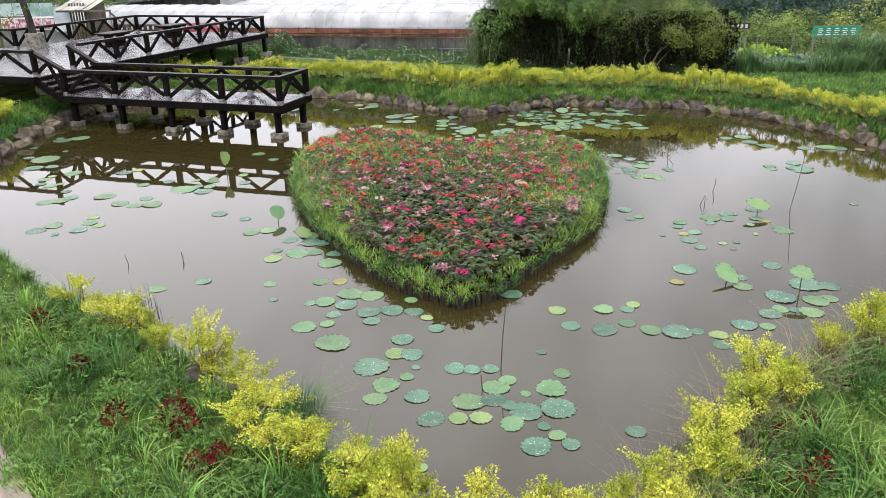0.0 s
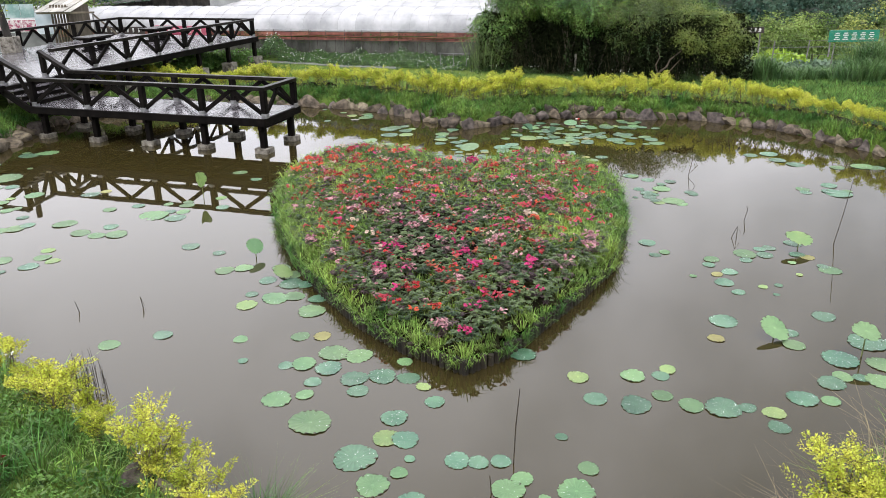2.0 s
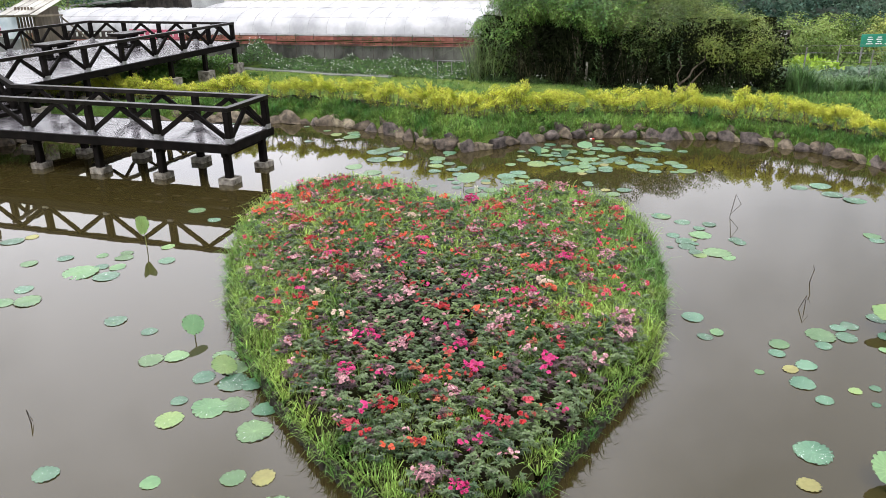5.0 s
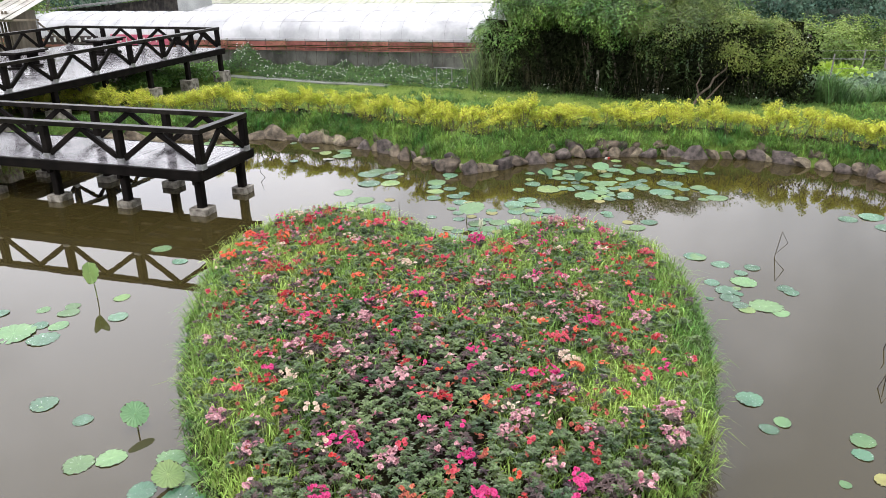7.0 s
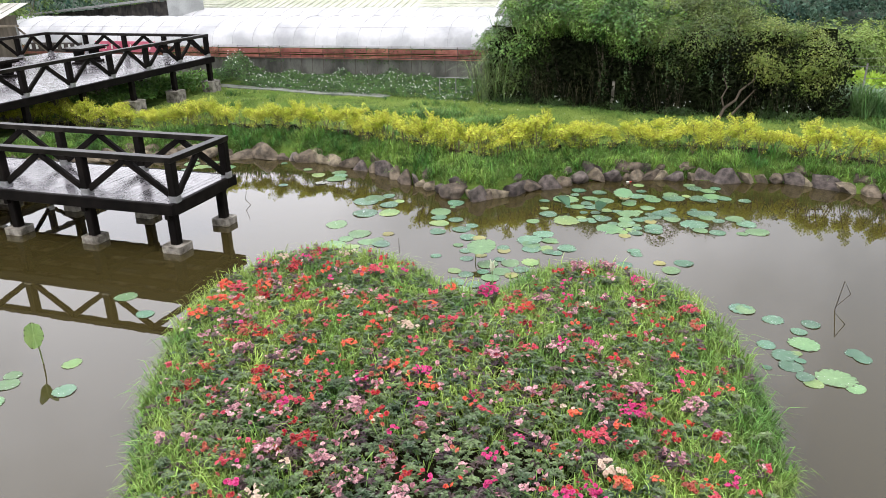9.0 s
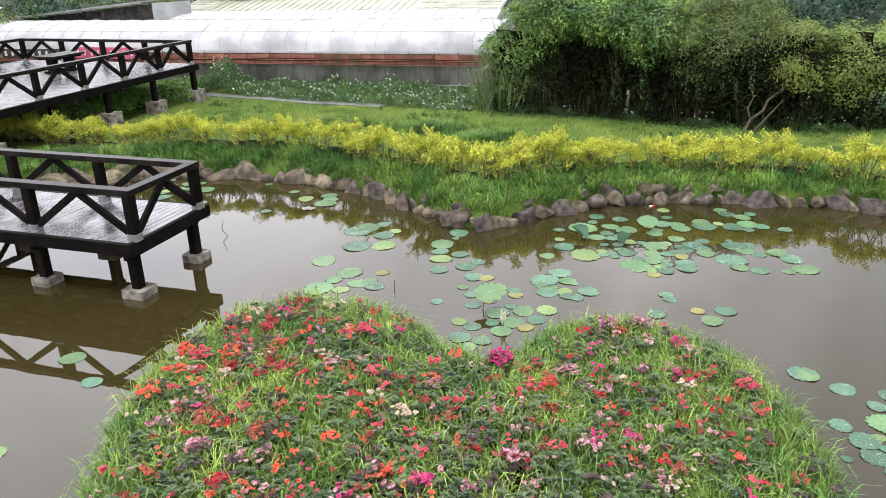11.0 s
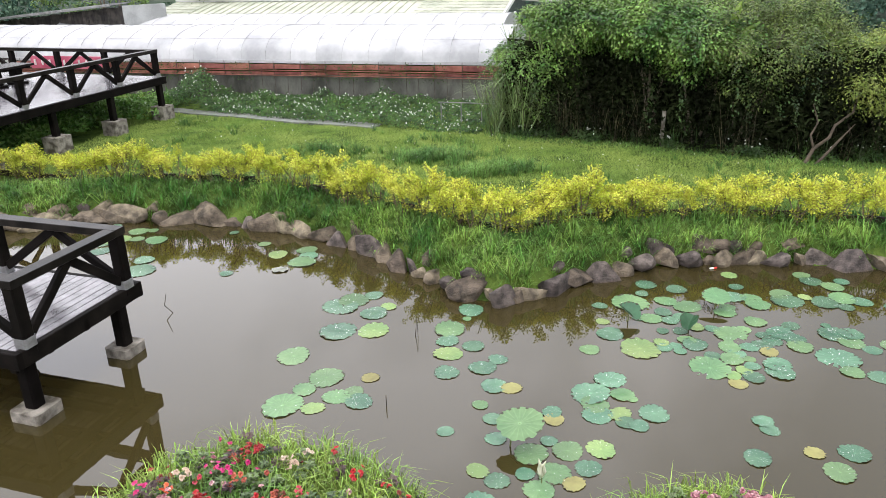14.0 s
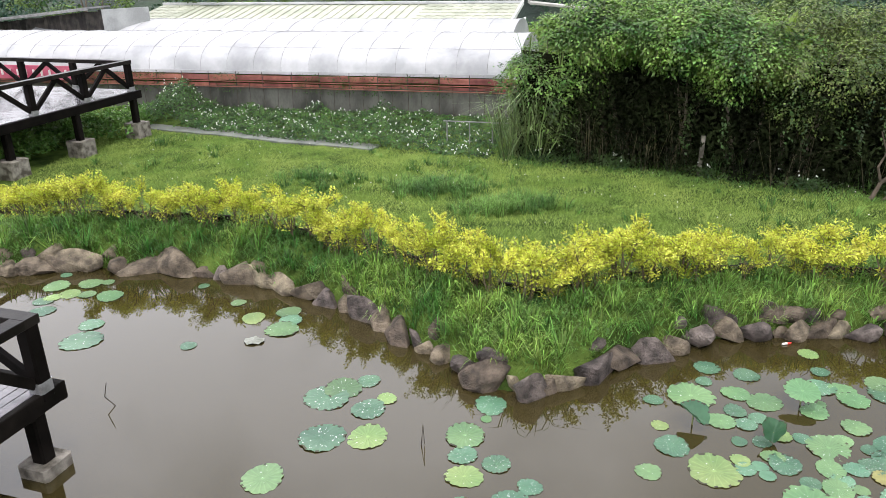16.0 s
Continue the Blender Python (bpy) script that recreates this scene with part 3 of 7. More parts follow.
M_WALLGREY = surface("mossy_grey_render", (0.05, 0.05, 0.042), (0.14, 0.14, 0.12), 1.6, 18, 0.9, 0.4, 0.02, stretch=(1, 1, 0.5))
wall = part("wall_greenhouse", Shape().beam(at_house(-22, 0.02, 0.62), at_house(8.4, 0.02, 0.62), 0.16, 1.24), M_WALLGREY)
tagged(wall, "low mossy grey wall topped with red brick under the greenhouse film", "wall", kind="structure")

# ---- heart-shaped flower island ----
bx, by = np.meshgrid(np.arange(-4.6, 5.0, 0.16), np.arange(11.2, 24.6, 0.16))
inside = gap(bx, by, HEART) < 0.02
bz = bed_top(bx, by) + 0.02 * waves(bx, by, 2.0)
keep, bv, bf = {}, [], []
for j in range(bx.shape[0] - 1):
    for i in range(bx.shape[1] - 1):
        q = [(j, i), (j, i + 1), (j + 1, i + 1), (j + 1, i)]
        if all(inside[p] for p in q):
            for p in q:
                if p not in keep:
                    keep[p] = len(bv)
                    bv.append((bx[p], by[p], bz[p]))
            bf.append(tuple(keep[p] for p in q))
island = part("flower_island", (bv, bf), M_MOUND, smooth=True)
tagged(island, "heart-shaped island bed rising from the pond, soil darkened for shade between plants", "flower bed")


def ring_points(poly, step):
    pts = [tuple(p) for p in poly] + [tuple(poly[0])]
    return along(pts, step)


M_STAKE = surface("old_wooden_stake", (0.008, 0.006, 0.004), (0.03, 0.023, 0.014), 4, 40, 0.85, 0.6, 0.01, vary=0.35, stretch=(1, 1, 0.3))
for x, y, e in ring_points(HEART, 0.115):
    z = float(bed_top(x, y)) + R.uniform(-0.06, 0.03)
    part("stake", Shape().tube([(x, y, -0.3), (x + R.uniform(-.02, .02), y + R.uniform(-.02, .02), z)], [0.055, 0.05], 6), M_STAKE, island)


def grassiness(x, y):
    """Share of grass in the bed: high at the rim and over the eastern side, low in the dark middle."""
    d = -gap(x, y, HEART)
    core = np.exp(-(((x + 0.1) / 1.6) ** 2 + ((y - 16.0) / 3.2) ** 2))
    core = np.maximum(core, 0.72 * np.clip((15.6 - y) / 1.5, 0, 1))
    g = 0.80 + 0.12 * np.clip((y - 18.5) / 2, 0, 1) + 0.25 * np.exp(-((d / 0.45) ** 2)) - 0.85 * core + 0.30 * waves(x + 3, y, 1.1) + 0.30 * np.exp(-(((x - 2.9) / 0.9) ** 2 + ((y - 18.5) / 3.0) ** 2))
    return np.clip(np.where(d > 0.05, g, 0), 0, 1)


hx, hy = scatter(17500, (-4.3, 4.6, 11.4, 24.2), lambda x, y: grassiness(x, y) ** 1.4)
for lot, tall in ((hy < 15.5, 0.24), (hy >= 15.5, 0.35)):
    tufts(hx[lot], hy[lot], bed_top, 13, 0.06, tall, 0.0145, 0.9, M_BED_GRASS, "bed_grass", "bright green grass growing through the heart bed", "grass", 1.0)
rx, ry, rw = [], [], []
for x, y, e in ring_points(HEART, 0.075):
    x, y = x + R.uniform(-0.03, 0.03), y + R.uniform(-0.03, 0.03)
    k = R.uniform(-0.16, 0.06)
    for _ in range(R.choice((7, 12, 18, 22))):
        rx.append(x + e.y * k + R.gauss(0, 0.035))
        ry.append(y - e.x * k + R.gauss(0, 0.035))
        rw.append(math.atan2(-e.x, e.y) + R.gauss(0, 0.8))
rx, ry = np.array(rx), np.array(ry)
blades(rx, ry, bed_top(rx, ry) * RN.uniform(0.35, 1.0, len(rx)), 0.18, 0.012, 1.2, M_GRASS, "rim_grass", "dark grass tufts arching over the staked rim of the heart bed", "grass", way=np.array(rw), curl=0.9)


def rosettes(x, y, z, r, high, leaves, size, material, aspect=0.42):
    """Leafy low plants: whorls of leaves on short stems."""
    n = len(x)
    k = leaves
    a = RN.uniform(0, 2 * math.pi, (n, k))
    q = np.sqrt(RN.uniform(0, 1, (n, k))) * r
    hz = z[:, None] + high * (0.35 + 0.65 * (1 - (q / r) ** 2)) * RN.uniform(0.75, 1.1, (n, k))
    c = np.stack([x[:, None] + q * np.cos(a), y[:, None] + q * np.sin(a), hz], -1).reshape(-1, 3)
    b = a + RN.normal(0, 0.9, (n, k))
    out = np.stack([np.cos(b), np.sin(b), 0.15 + 0 * b], -1).reshape(-1, 3)
    return leaf_cards(c, size, material, 0.1, aspect, out)


def whorled(x, y, z, r, high, whorls, per, size, aspect=0.36):
    """Low domed plants whose leaves radiate in whorls from the shoot tips."""
    n = len(x)
    a = RN.uniform(0, 2 * math.pi, (n, whorls))
    q = np.sqrt(RN.uniform(0, 1, (n, whorls))) * r
    tip = np.stack([x[:, None] + q * np.cos(a), y[:, None] + q * np.sin(a), z[:, None] + high * (0.45 + 0.55 * (1 - (q / r) ** 2)) * RN.uniform(0.85, 1.1, (n, whorls))], -1)
    t = np.arange(per) * 2 * math.pi / per + RN.uniform(0, 6.28, (n, whorls, 1)) + RN.normal(0, 0.18, (n, whorls, per))
    rise = RN.uniform(0.05, 0.75, t.shape)
    d = np.stack([np.cos(t), np.sin(t), rise], -1)
    d += 0.5 * np.stack([np.cos(a), np.sin(a), 0 * a], -1)[:, :, None, :] * (q / r)[:, :, None, None]
    d /= np.linalg.norm(d, axis=-1)[..., None]
    o = np.stack([-np.sin(t), np.cos(t), 0 * t], -1)
    nn = np.cross(d, o)
    s = size * RN.uniform(0.65, 1.2, t.shape)[..., None]
    c = np.repeat(tip[:, :, None, :], per, 2)
    v = np.stack([c, c + d * s * 0.5 + o * s * aspect / 2 + nn * s * 0.08, c + d * s - np.array([0, 0, 0.22]) * s, c + d * s * 0.5 - o * s * aspect / 2 + nn * s * 0.08], -2).reshape(-1, 3)
    i = np.arange(n * whorls * per)[:, None] * 4
    return v.tolist(), np.concatenate([i + np.array([0, 1, 2]), i + np.array([0, 2, 3])]).tolist()


gx0, gy0 = np.meshgrid(np.arange(-4.2, 4.5, 0.265), np.arange(11.7, 24.1, 0.265))
px = (gx0 + 0.132 * (np.arange(gx0.shape[0])[:, None] % 2)).ravel() + RN.normal(0, 0.035, gx0.size)
py = gy0.ravel() + RN.normal(0, 0.035, gx0.size)
okp = RN.uniform(0, 1, len(px)) < np.where(gap(px, py, HEART) < -0.16, 1.2 - 0.78 * grassiness(px, py), 0)
px, py = px[okp], py[okp]
foliage = part("bedding_foliage", whorled(px, py, bed_top(px, py), 0.125, 0.31, 16, 8, 0.062, 0.50), M_BED_LEAF)
tagged(foliage, "dark green mounded bedding plants filling the heart", "foliage", kind="stuff")


def blossom_mesh(name, size, material, seed):
    """One open five-petalled flower."""
    r = random.Random(seed)
    s = Shape()
    n = Vector((r.uniform(-0.5, 0.5), r.uniform(-0.5, 0.5), 1)).normalized()
    u = n.orthogonal().normalized()
    w = n.cross(u)
    for k in range(5):
        t, sz = k * 1.2566, size * r.uniform(0.85, 1.15)
        d, o = u * math.cos(t) + w * math.sin(t), u * -math.sin(t) + w * math.cos(t)
        s.add([n * -0.01, d * sz * 0.30 + o * sz * 0.27 + n * 0.010, d * sz * 0.56 + o * sz * 0.16 + n * 0.004, d * sz * 0.56 - o * sz * 0.16 + n * 0.002,
               d * sz * 0.30 - o * sz * 0.27 + n * 0.010], [(0, 1, 2, 3, 4)])
    return mesh_of(name, s, material)


def clump_mesh(material):
    z = np.zeros(1)
    return mesh_of("foliage", whorled(z, z, z, 0.16, 0.27, 7, 9, 0.085), material)


PETALS = {
    "red": surface("red_petals", (0.20, 0.008, 0.012), (0.50, 0.024, 0.034), 6, 30, 0.5, 0, island=0.3, through_light=0.2, grain=0.08),
    "orange": surface("orange_petals", (0.56, 0.055, 0.028), (0.72, 0.14, 0.065), 4, 30, 0.5, 0, island=0.2, through_light=0.2, grain=0.08),
    "coral": surface("coral_pink_petals", (0.42, 0.03, 0.06), (0.60, 0.09, 0.12), 4, 30, 0.5, 0, island=0.2, through_light=0.2, grain=0.08),
    "magenta": surface("magenta_petals", (0.44, 0.014, 0.12), (0.62, 0.05, 0.22), 4, 30, 0.5, 0, island=0.2, through_light=0.2, grain=0.08),
    "pink": surface("pale_pink_petals", (0.22, 0.06, 0.09), (0.62, 0.36, 0.38), 9, 30, 0.5, 0, island=0.45, through_light=0.2, grain=0.08),
    "rust": surface("withered_rust_petals", (0.16, 0.035, 0.022), (0.40, 0.095, 0.055), 5, 30, 0.7, 0, island=0.35, through_light=0.1, grain=0.15),
    "cream": surface("faded_cream_petals", (0.50, 0.36, 0.27), (0.62, 0.50, 0.40), 4, 30, 0.55, 0, island=0.2, through_light=0.2, grain=0.08),
}
HEADS = {c: [blossom_mesh("blossom", 0.052, PETALS[c], 50 + i) for i in range(6)] for c in PETALS}


def bunch_mesh(colour, seed, count, r):
    """A domed bunch of blossoms, joined."""
    k, v, f = random.Random(seed), [], []
    for _ in range(count):
        me, t, q = k.choice(HEADS[colour]), k.uniform(0, 6.283), r * math.sqrt(k.random())
        m = Matrix.Translation((q * math.cos(t), q * math.sin(t), -2.4 * q * q + k.uniform(-0.025, 0.02))) @ pose(0, 0, 0, k.uniform(-30, 30) + 90 * q * math.sin(t), k.uniform(-30, 30) + 90 * q * math.cos(t), k.uniform(0, 360))
        n = len(v)
        v += [tuple(m @ p.co) for p in me.vertices]
        f += [tuple(i + n for i in p.vertices) for p in me.polygons]
    return mesh_of("flower_head", (v, f), PETALS[colour])


BUNCHES = {c: [bunch_mesh(c, 70 + i, n, r) for i, (n, r) in enumerate(((12, 0.10), (17, 0.12), (24, 0.14), (30, 0.16), (20, 0.15)))] for c in PETALS}
LEAFS = {False: [clump_mesh(M_BED_LEAF) for _ in range(4)], True: [clump_mesh(M_BED_PURPLE) for _ in range(4)]}
WORDS = {"red": "scarlet", "orange": "orange", "coral": "coral pink", "magenta": "magenta", "pink": "pale pink and white", "cream": "faded cream", "rust": "withered rust-brown"}


def flower_plant(x, y, colour, size):
    ob = new("flowering_plant")
    leafs = R.choice(LEAFS[colour in ("pink", "magenta") and R.random() < 0.9])
    sc = R.uniform(0.85, 1.15)
    ob.matrix_world = Matrix.Translation((x, y, float(bed_top(x, y)) + R.uniform(-0.02, 0.03))) @ Euler((R.uniform(-.12, .12), R.uniform(-.12, .12), R.uniform(0, 6.28))).to_matrix().to_4x4() @ Matrix.Scale(sc, 4)
    part("foliage", leafs, None, ob)
    if size > 8:
        bunch = part("flower_head", R.choice(BUNCHES[colour]), None, ob)
        bunch["kind"] = "stuff"
        bunch.matrix_basis = pose(R.gauss(0, 0.02), R.gauss(0, 0.02), 0.345, 0, 0, R.uniform(0, 360))
    for _ in range(min(size, 9)):
        a, q = R.uniform(0, 6.283), (0.15 if size > 8 else 0.09) * math.sqrt(R.random())
        b = part("blossom", R.choice(HEADS[colour]), None, ob)
        b.matrix_basis = Matrix.Translation((q * math.cos(a), q * math.sin(a), 0.345 - 0.9 * q * q + R.uniform(-0.03, 0.03))) @ pose(0, 0, 0, R.uniform(-35, 20), R.uniform(-30, 30), R.uniform(0, 360))
    return tagged(ob, "low bedding plant with " + WORDS[colour] + " flowers", "flowering plant", "flowering plants in the heart bed")


placed, tries = [], 0
while len(placed) < 285 and tries < 20000:
    tries += 1
    x, y = R.uniform(-4.0, 4.3), R.uniform(11.8, 23.9)
    d = -float(gap(x, y, HEART))
    if d < 0.22 or any((x - u) ** 2 + (y - w) ** 2 < 0.08 for u, w in placed):
        continue
    core = math.exp(-(((x - 0.1) / 1.5) ** 2 + ((y - 16.8) / 2.6) ** 2))
    if R.random() < 0.25 * core or R.random() < (0.2 if y < 15 else 0.7 if y < 19 else 0.6) * max(0.0, 1 - d / 1.1):
        continue
    east = x > 2.2 and y > 14.5
    if east and R.random() < 0.35:
        continue
    placed.append((x, y))
    u = R.random()
    if y < 14.6:
        colour = "red" if u < 0.25 else "coral" if u < 0.55 else "magenta" if u < 0.75 else "orange" if u < 0.87 else "pink"
    elif core > 0.35:
        colour = "pink" if u < 0.55 else "coral" if u < 0.72 else "red" if u < 0.88 else "magenta"
    else:
        colour = "red" if u < 0.23 else "orange" if u < 0.37 else "coral" if u < 0.52 else "pink" if u < 0.80 else "magenta" if u < 0.87 else "rust" if u < 0.95 else "cream"
    flower_plant(x, y, colour, R.choices((4, 7, 16, 28), (0.40, 0.40, 0.16, 0.04))[0])

# single blooms scattered through the whole bed
for colour, count in (("red", 56), ("orange", 52), ("coral", 56), ("magenta", 36), ("pink", 110), ("cream", 30), ("rust", 170)):
    ax, ay = scatter(count * 2, (-4.1, 4.4, 11.7, 24.0), lambda x, y: np.where(gap(x, y, HEART) < -0.22, np.clip(-gap(x, y, HEART) / 1.2, 0.35, 1) * 0.95 - 0.35 * np.exp(-(((x - 0.1) / 1.5) ** 2 + ((y - 16.8) / 2.6) ** 2)), 0))
    vs, fs = [], []
    for x, y in zip(ax.tolist(), ay.tolist()):
        for _ in range(R.choice((1, 2, 3, 4, 6, 10, 16))):
            me = R.choice(HEADS[colour])
            m = Matrix.Translation((x + R.gauss(0, 0.06), y + R.gauss(0, 0.06), float(bed_top(x, y)) + R.uniform(0.26, 0.36))) @ pose(0, 0, 0, R.uniform(-35, 20), R.uniform(-30, 30), R.uniform(0, 360))
            n = len(vs)
            vs += [tuple(m @ v.co) for v in me.vertices]
            fs += [tuple(i + n for i in q.vertices) for q in me.polygons]
    tagged(part("scattered_blooms", (vs, fs), PETALS[colour]), "single " + WORDS[colour] + " flowers scattered through the heart bed", "flowers", kind="stuff")
qx, qy = scatter(700, (-4.0, 4.3, 11.8, 23.9), lambda x, y: np.where(gap(x, y, HEART) < -0.2, 0.4 + 0.4 * np.exp(-(((x - 0.1) / 2.2) ** 2 + ((y - 17.2) / 3.4) ** 2)), 0))
tagged(part("purple_foliage", whorled(qx, qy, bed_top(qx, qy), 0.14, 0.31, 6, 8, 0.075), M_BED_PURPLE), "dark purplish leaves between the flowers of the heart", "foliage", kind="stuff")

# ---- lotus leaves and stems ----
LEAVES_NEAR_WEST = [(-1.09, 9.74, 0.27), (-0.84, 9.23, 0.21), (-0.97, 8.88, 0.17), (-0.73, 10.13, 0.18), (-0.50, 10.09, 0.18), (-0.66, 10.57, 0.18), (-0.55, 9.44, 0.11), (-0.43, 9.70, 0.07), (-0.39, 8.92, 0.18), (-0.20, 8.37, 0.19), (-1.75, 10.50, 0.28), (-2.30, 11.07, 0.21), (-1.93, 11.17, 0.13), (-1.87, 11.50, 0.13), (-2.08, 12.02, 0.19), (-1.70, 11.88, 0.20), (-2.28, 12.89, 0.15), (-1.93, 12.89, 0.15), (-1.29, 11.57, 0.20), (-1.20, 11.24, 0.15), (-0.89, 11.63, 0.21), (-0.51, 11.56, 0.17), (-0.29, 11.32, 0.11), (-0.13, 10.93, 0.14), (-0.58, 12.03, 0.12), (-2.34, 11.98, 0.12), (-1.67, 12.33, 0.25), (-1.28, 12.23, 0.21), (-0.30, 7.37, 0.08)]
LEAVES_NEAR_MIDDLE = [(0.31, 8.76, 0.23), (0.16, 8.37, 0.13), (0.45, 8.38, 0.15), (0.85, 8.23, 0.17), (1.10, 7.75, 0.20), (1.39, 7.96, 0.12), (1.53, 7.77, 0.12), (1.25, 8.16, 0.09), (1.49, 8.57, 0.25), (1.06, 8.50, 0.22), (1.47, 9.06, 0.22), (1.10, 8.94, 0.08), (1.68, 9.46, 0.13), (0.70, 9.11, 0.19), (0.65, 8.79, 0.17), (0.88, 9.29, 0.13), (0.14, 9.65, 0.16), (0.39, 9.61, 0.13), (0.66, 9.62, 0.13), (0.85, 8.66, 0.12), (1.46, 10.09, 0.08), (2.05, 10.94, 0.17), (2.56, 10.78, 0.22), (2.97, 10.99, 0.14), (3.29, 10.74, 0.17), (3.69, 10.67, 0.24), (4.01, 10.66, 0.12), (2.70, 11.52, 0.18), (1.91, 11.51, 0.16), (3.09, 11.50, 0.13), (3.24, 11.68, 0.13), (1.20, 12.18, 0.20), (2.39, 8.01, 0.13)]
LEAVES_NEAR_EAST = [(4.83, 10.86, 0.20), (4.31, 10.53, 0.15), (4.24, 10.21, 0.14), (4.58, 13.17, 0.23), (4.26, 12.59, 0.13), (6.27, 13.28, 0.20), (5.36, 12.34, 0.17), (5.46, 12.72, 0.14), (5.85, 11.88, 0.26), (5.64, 11.40, 0.14), (5.40, 11.23, 0.19), (5.87, 11.36, 0.11), (6.10, 11.26, 0.20), (6.53, 12.39, 0.31), (6.37, 11.70, 0.22), (6.64, 11.77, 0.15), (5.18, 10.79, 0.13), (6.89, 12.29, 0.20)]
LEAVES_EAST = [(5.19, 21.78, 0.18), (6.02, 21.20, 0.15), (5.72, 20.96, 0.13), (5.62, 20.56, 0.23), (5.05, 20.57, 0.15), (5.18, 20.23, 0.19), (5.39, 20.29, 0.08), (5.14, 19.92, 0.18), (5.35, 20.06, 0.08), (5.21, 19.62, 0.14), (5.25, 19.44, 0.13), (5.62, 19.56, 0.27), (5.76, 19.29, 0.14), (6.24, 20.24, 0.15), (5.49, 21.39, 0.17), (4.79, 19.90, 0.07), (9.11, 20.32, 0.18), (9.07, 20.06, 0.15), (9.69, 20.12, 0.21), (9.91, 20.60, 0.21), (9.81, 19.91, 0.32), (10.12, 20.10, 0.12), (11.66, 22.35, 0.29), (10.94, 22.27, 0.20), (9.96, 22.67, 0.25), (9.67, 23.16, 0.25), (9.70, 23.88, 0.26), (9.13, 23.77, 0.21), (6.27, 20.07, 0.13), (12.48, 21.97, 0.16)]
LEAVES_EAST_MIDDLE = [(4.27, 16.78, 0.18), (4.25, 16.10, 0.12), (4.48, 16.24, 0.12), (6.04, 16.08, 0.23), (6.42, 16.31, 0.13), (6.40, 15.99, 0.16), (5.93, 15.75, 0.13), (6.63, 16.37, 0.14), (7.23, 16.61, 0.19), (7.03, 15.99, 0.15), (7.17, 15.84, 0.14), (6.76, 15.58, 0.09), (5.28, 15.82, 0.15), (5.14, 15.55, 0.12), (5.14, 15.09, 0.12), (5.41, 15.19, 0.15), (5.14, 14.71, 0.18), (5.24, 14.28, 0.12), (4.67, 15.03, 0.07), (5.76, 14.49, 0.09), (6.06, 14.54, 0.08), (5.86, 14.15, 0.06), (7.30, 15.18, 0.21), (7.25, 15.36, 0.11), (6.64, 15.00, 0.07), (11.83, 22.21, 0.23), (12.04, 22.20, 0.19), (9.69, 16.88, 0.11)]
LEAVES_WEST = [(-12.77, 25.20, 0.31), (-12.35, 25.48, 0.33), (-13.02, 25.52, 0.13), (-13.23, 24.13, 0.14), (-11.97, 23.63, 0.09), (-12.10, 22.60, 0.42), (-12.72, 22.83, 0.17), (-11.98, 21.58, 0.28), (-10.50, 20.93, 0.26), (-11.50, 21.72, 0.19), (-11.04, 20.33, 0.18), (-10.97, 20.64, 0.12), (-10.91, 19.87, 0.15), (-10.55, 19.66, 0.17), (-10.38, 19.84, 0.12), (-9.88, 19.11, 0.14), (-9.97, 18.16, 0.20), (-9.67, 18.31, 0.24), (-9.49, 18.55, 0.18), (-8.65, 18.60, 0.27), (-8.02, 17.97, 0.23), (-7.58, 17.79, 0.20), (-7.17, 17.85, 0.26), (-7.50, 18.36, 0.18), (-8.03, 19.61, 0.17)]
LEAVES_WEST_MIDDLE = [(-9.03, 20.89, 0.23), (-8.74, 21.15, 0.15), (-7.43, 19.87, 0.16), (-6.72, 19.98, 0.12), (-6.27, 20.10, 0.13), (-6.23, 19.85, 0.18), (-6.79, 19.12, 0.35), (-6.49, 19.38, 0.14), (-6.21, 18.90, 0.24), (-6.17, 19.36, 0.17), (-5.54, 20.42, 0.15), (-5.30, 19.65, 0.17), (-5.64, 22.81, 0.20), (-5.03, 22.08, 0.16), (-5.25, 16.98, 0.08), (-4.58, 16.62, 0.12), (-8.91, 16.38, 0.21), (-9.16, 16.05, 0.21), (-8.23, 16.91, 0.14), (-8.15, 16.51, 0.17), (-7.85, 16.32, 0.15), (-8.20, 16.04, 0.19), (-8.60, 15.77, 0.09)]
LEAVES_HEART_WEST = [(-4.57, 16.60, 0.13), (-5.28, 17.01, 0.19), (-4.22, 15.67, 0.19), (-3.87, 15.78, 0.19), (-3.13, 15.75, 0.19), (-2.89, 15.39, 0.21), (-3.27, 15.15, 0.17), (-2.80, 14.99, 0.24), (-2.53, 14.93, 0.16), (-2.97, 14.36, 0.25), (-2.64, 14.43, 0.19), (-3.43, 14.54, 0.12), (-3.42, 14.09, 0.19), (-2.21, 14.30, 0.17), (-2.24, 13.81, 0.25), (-5.26, 12.71, 0.17), (-4.52, 13.02, 0.16), (-3.22, 12.83, 0.12), (-3.02, 12.14, 0.08)]
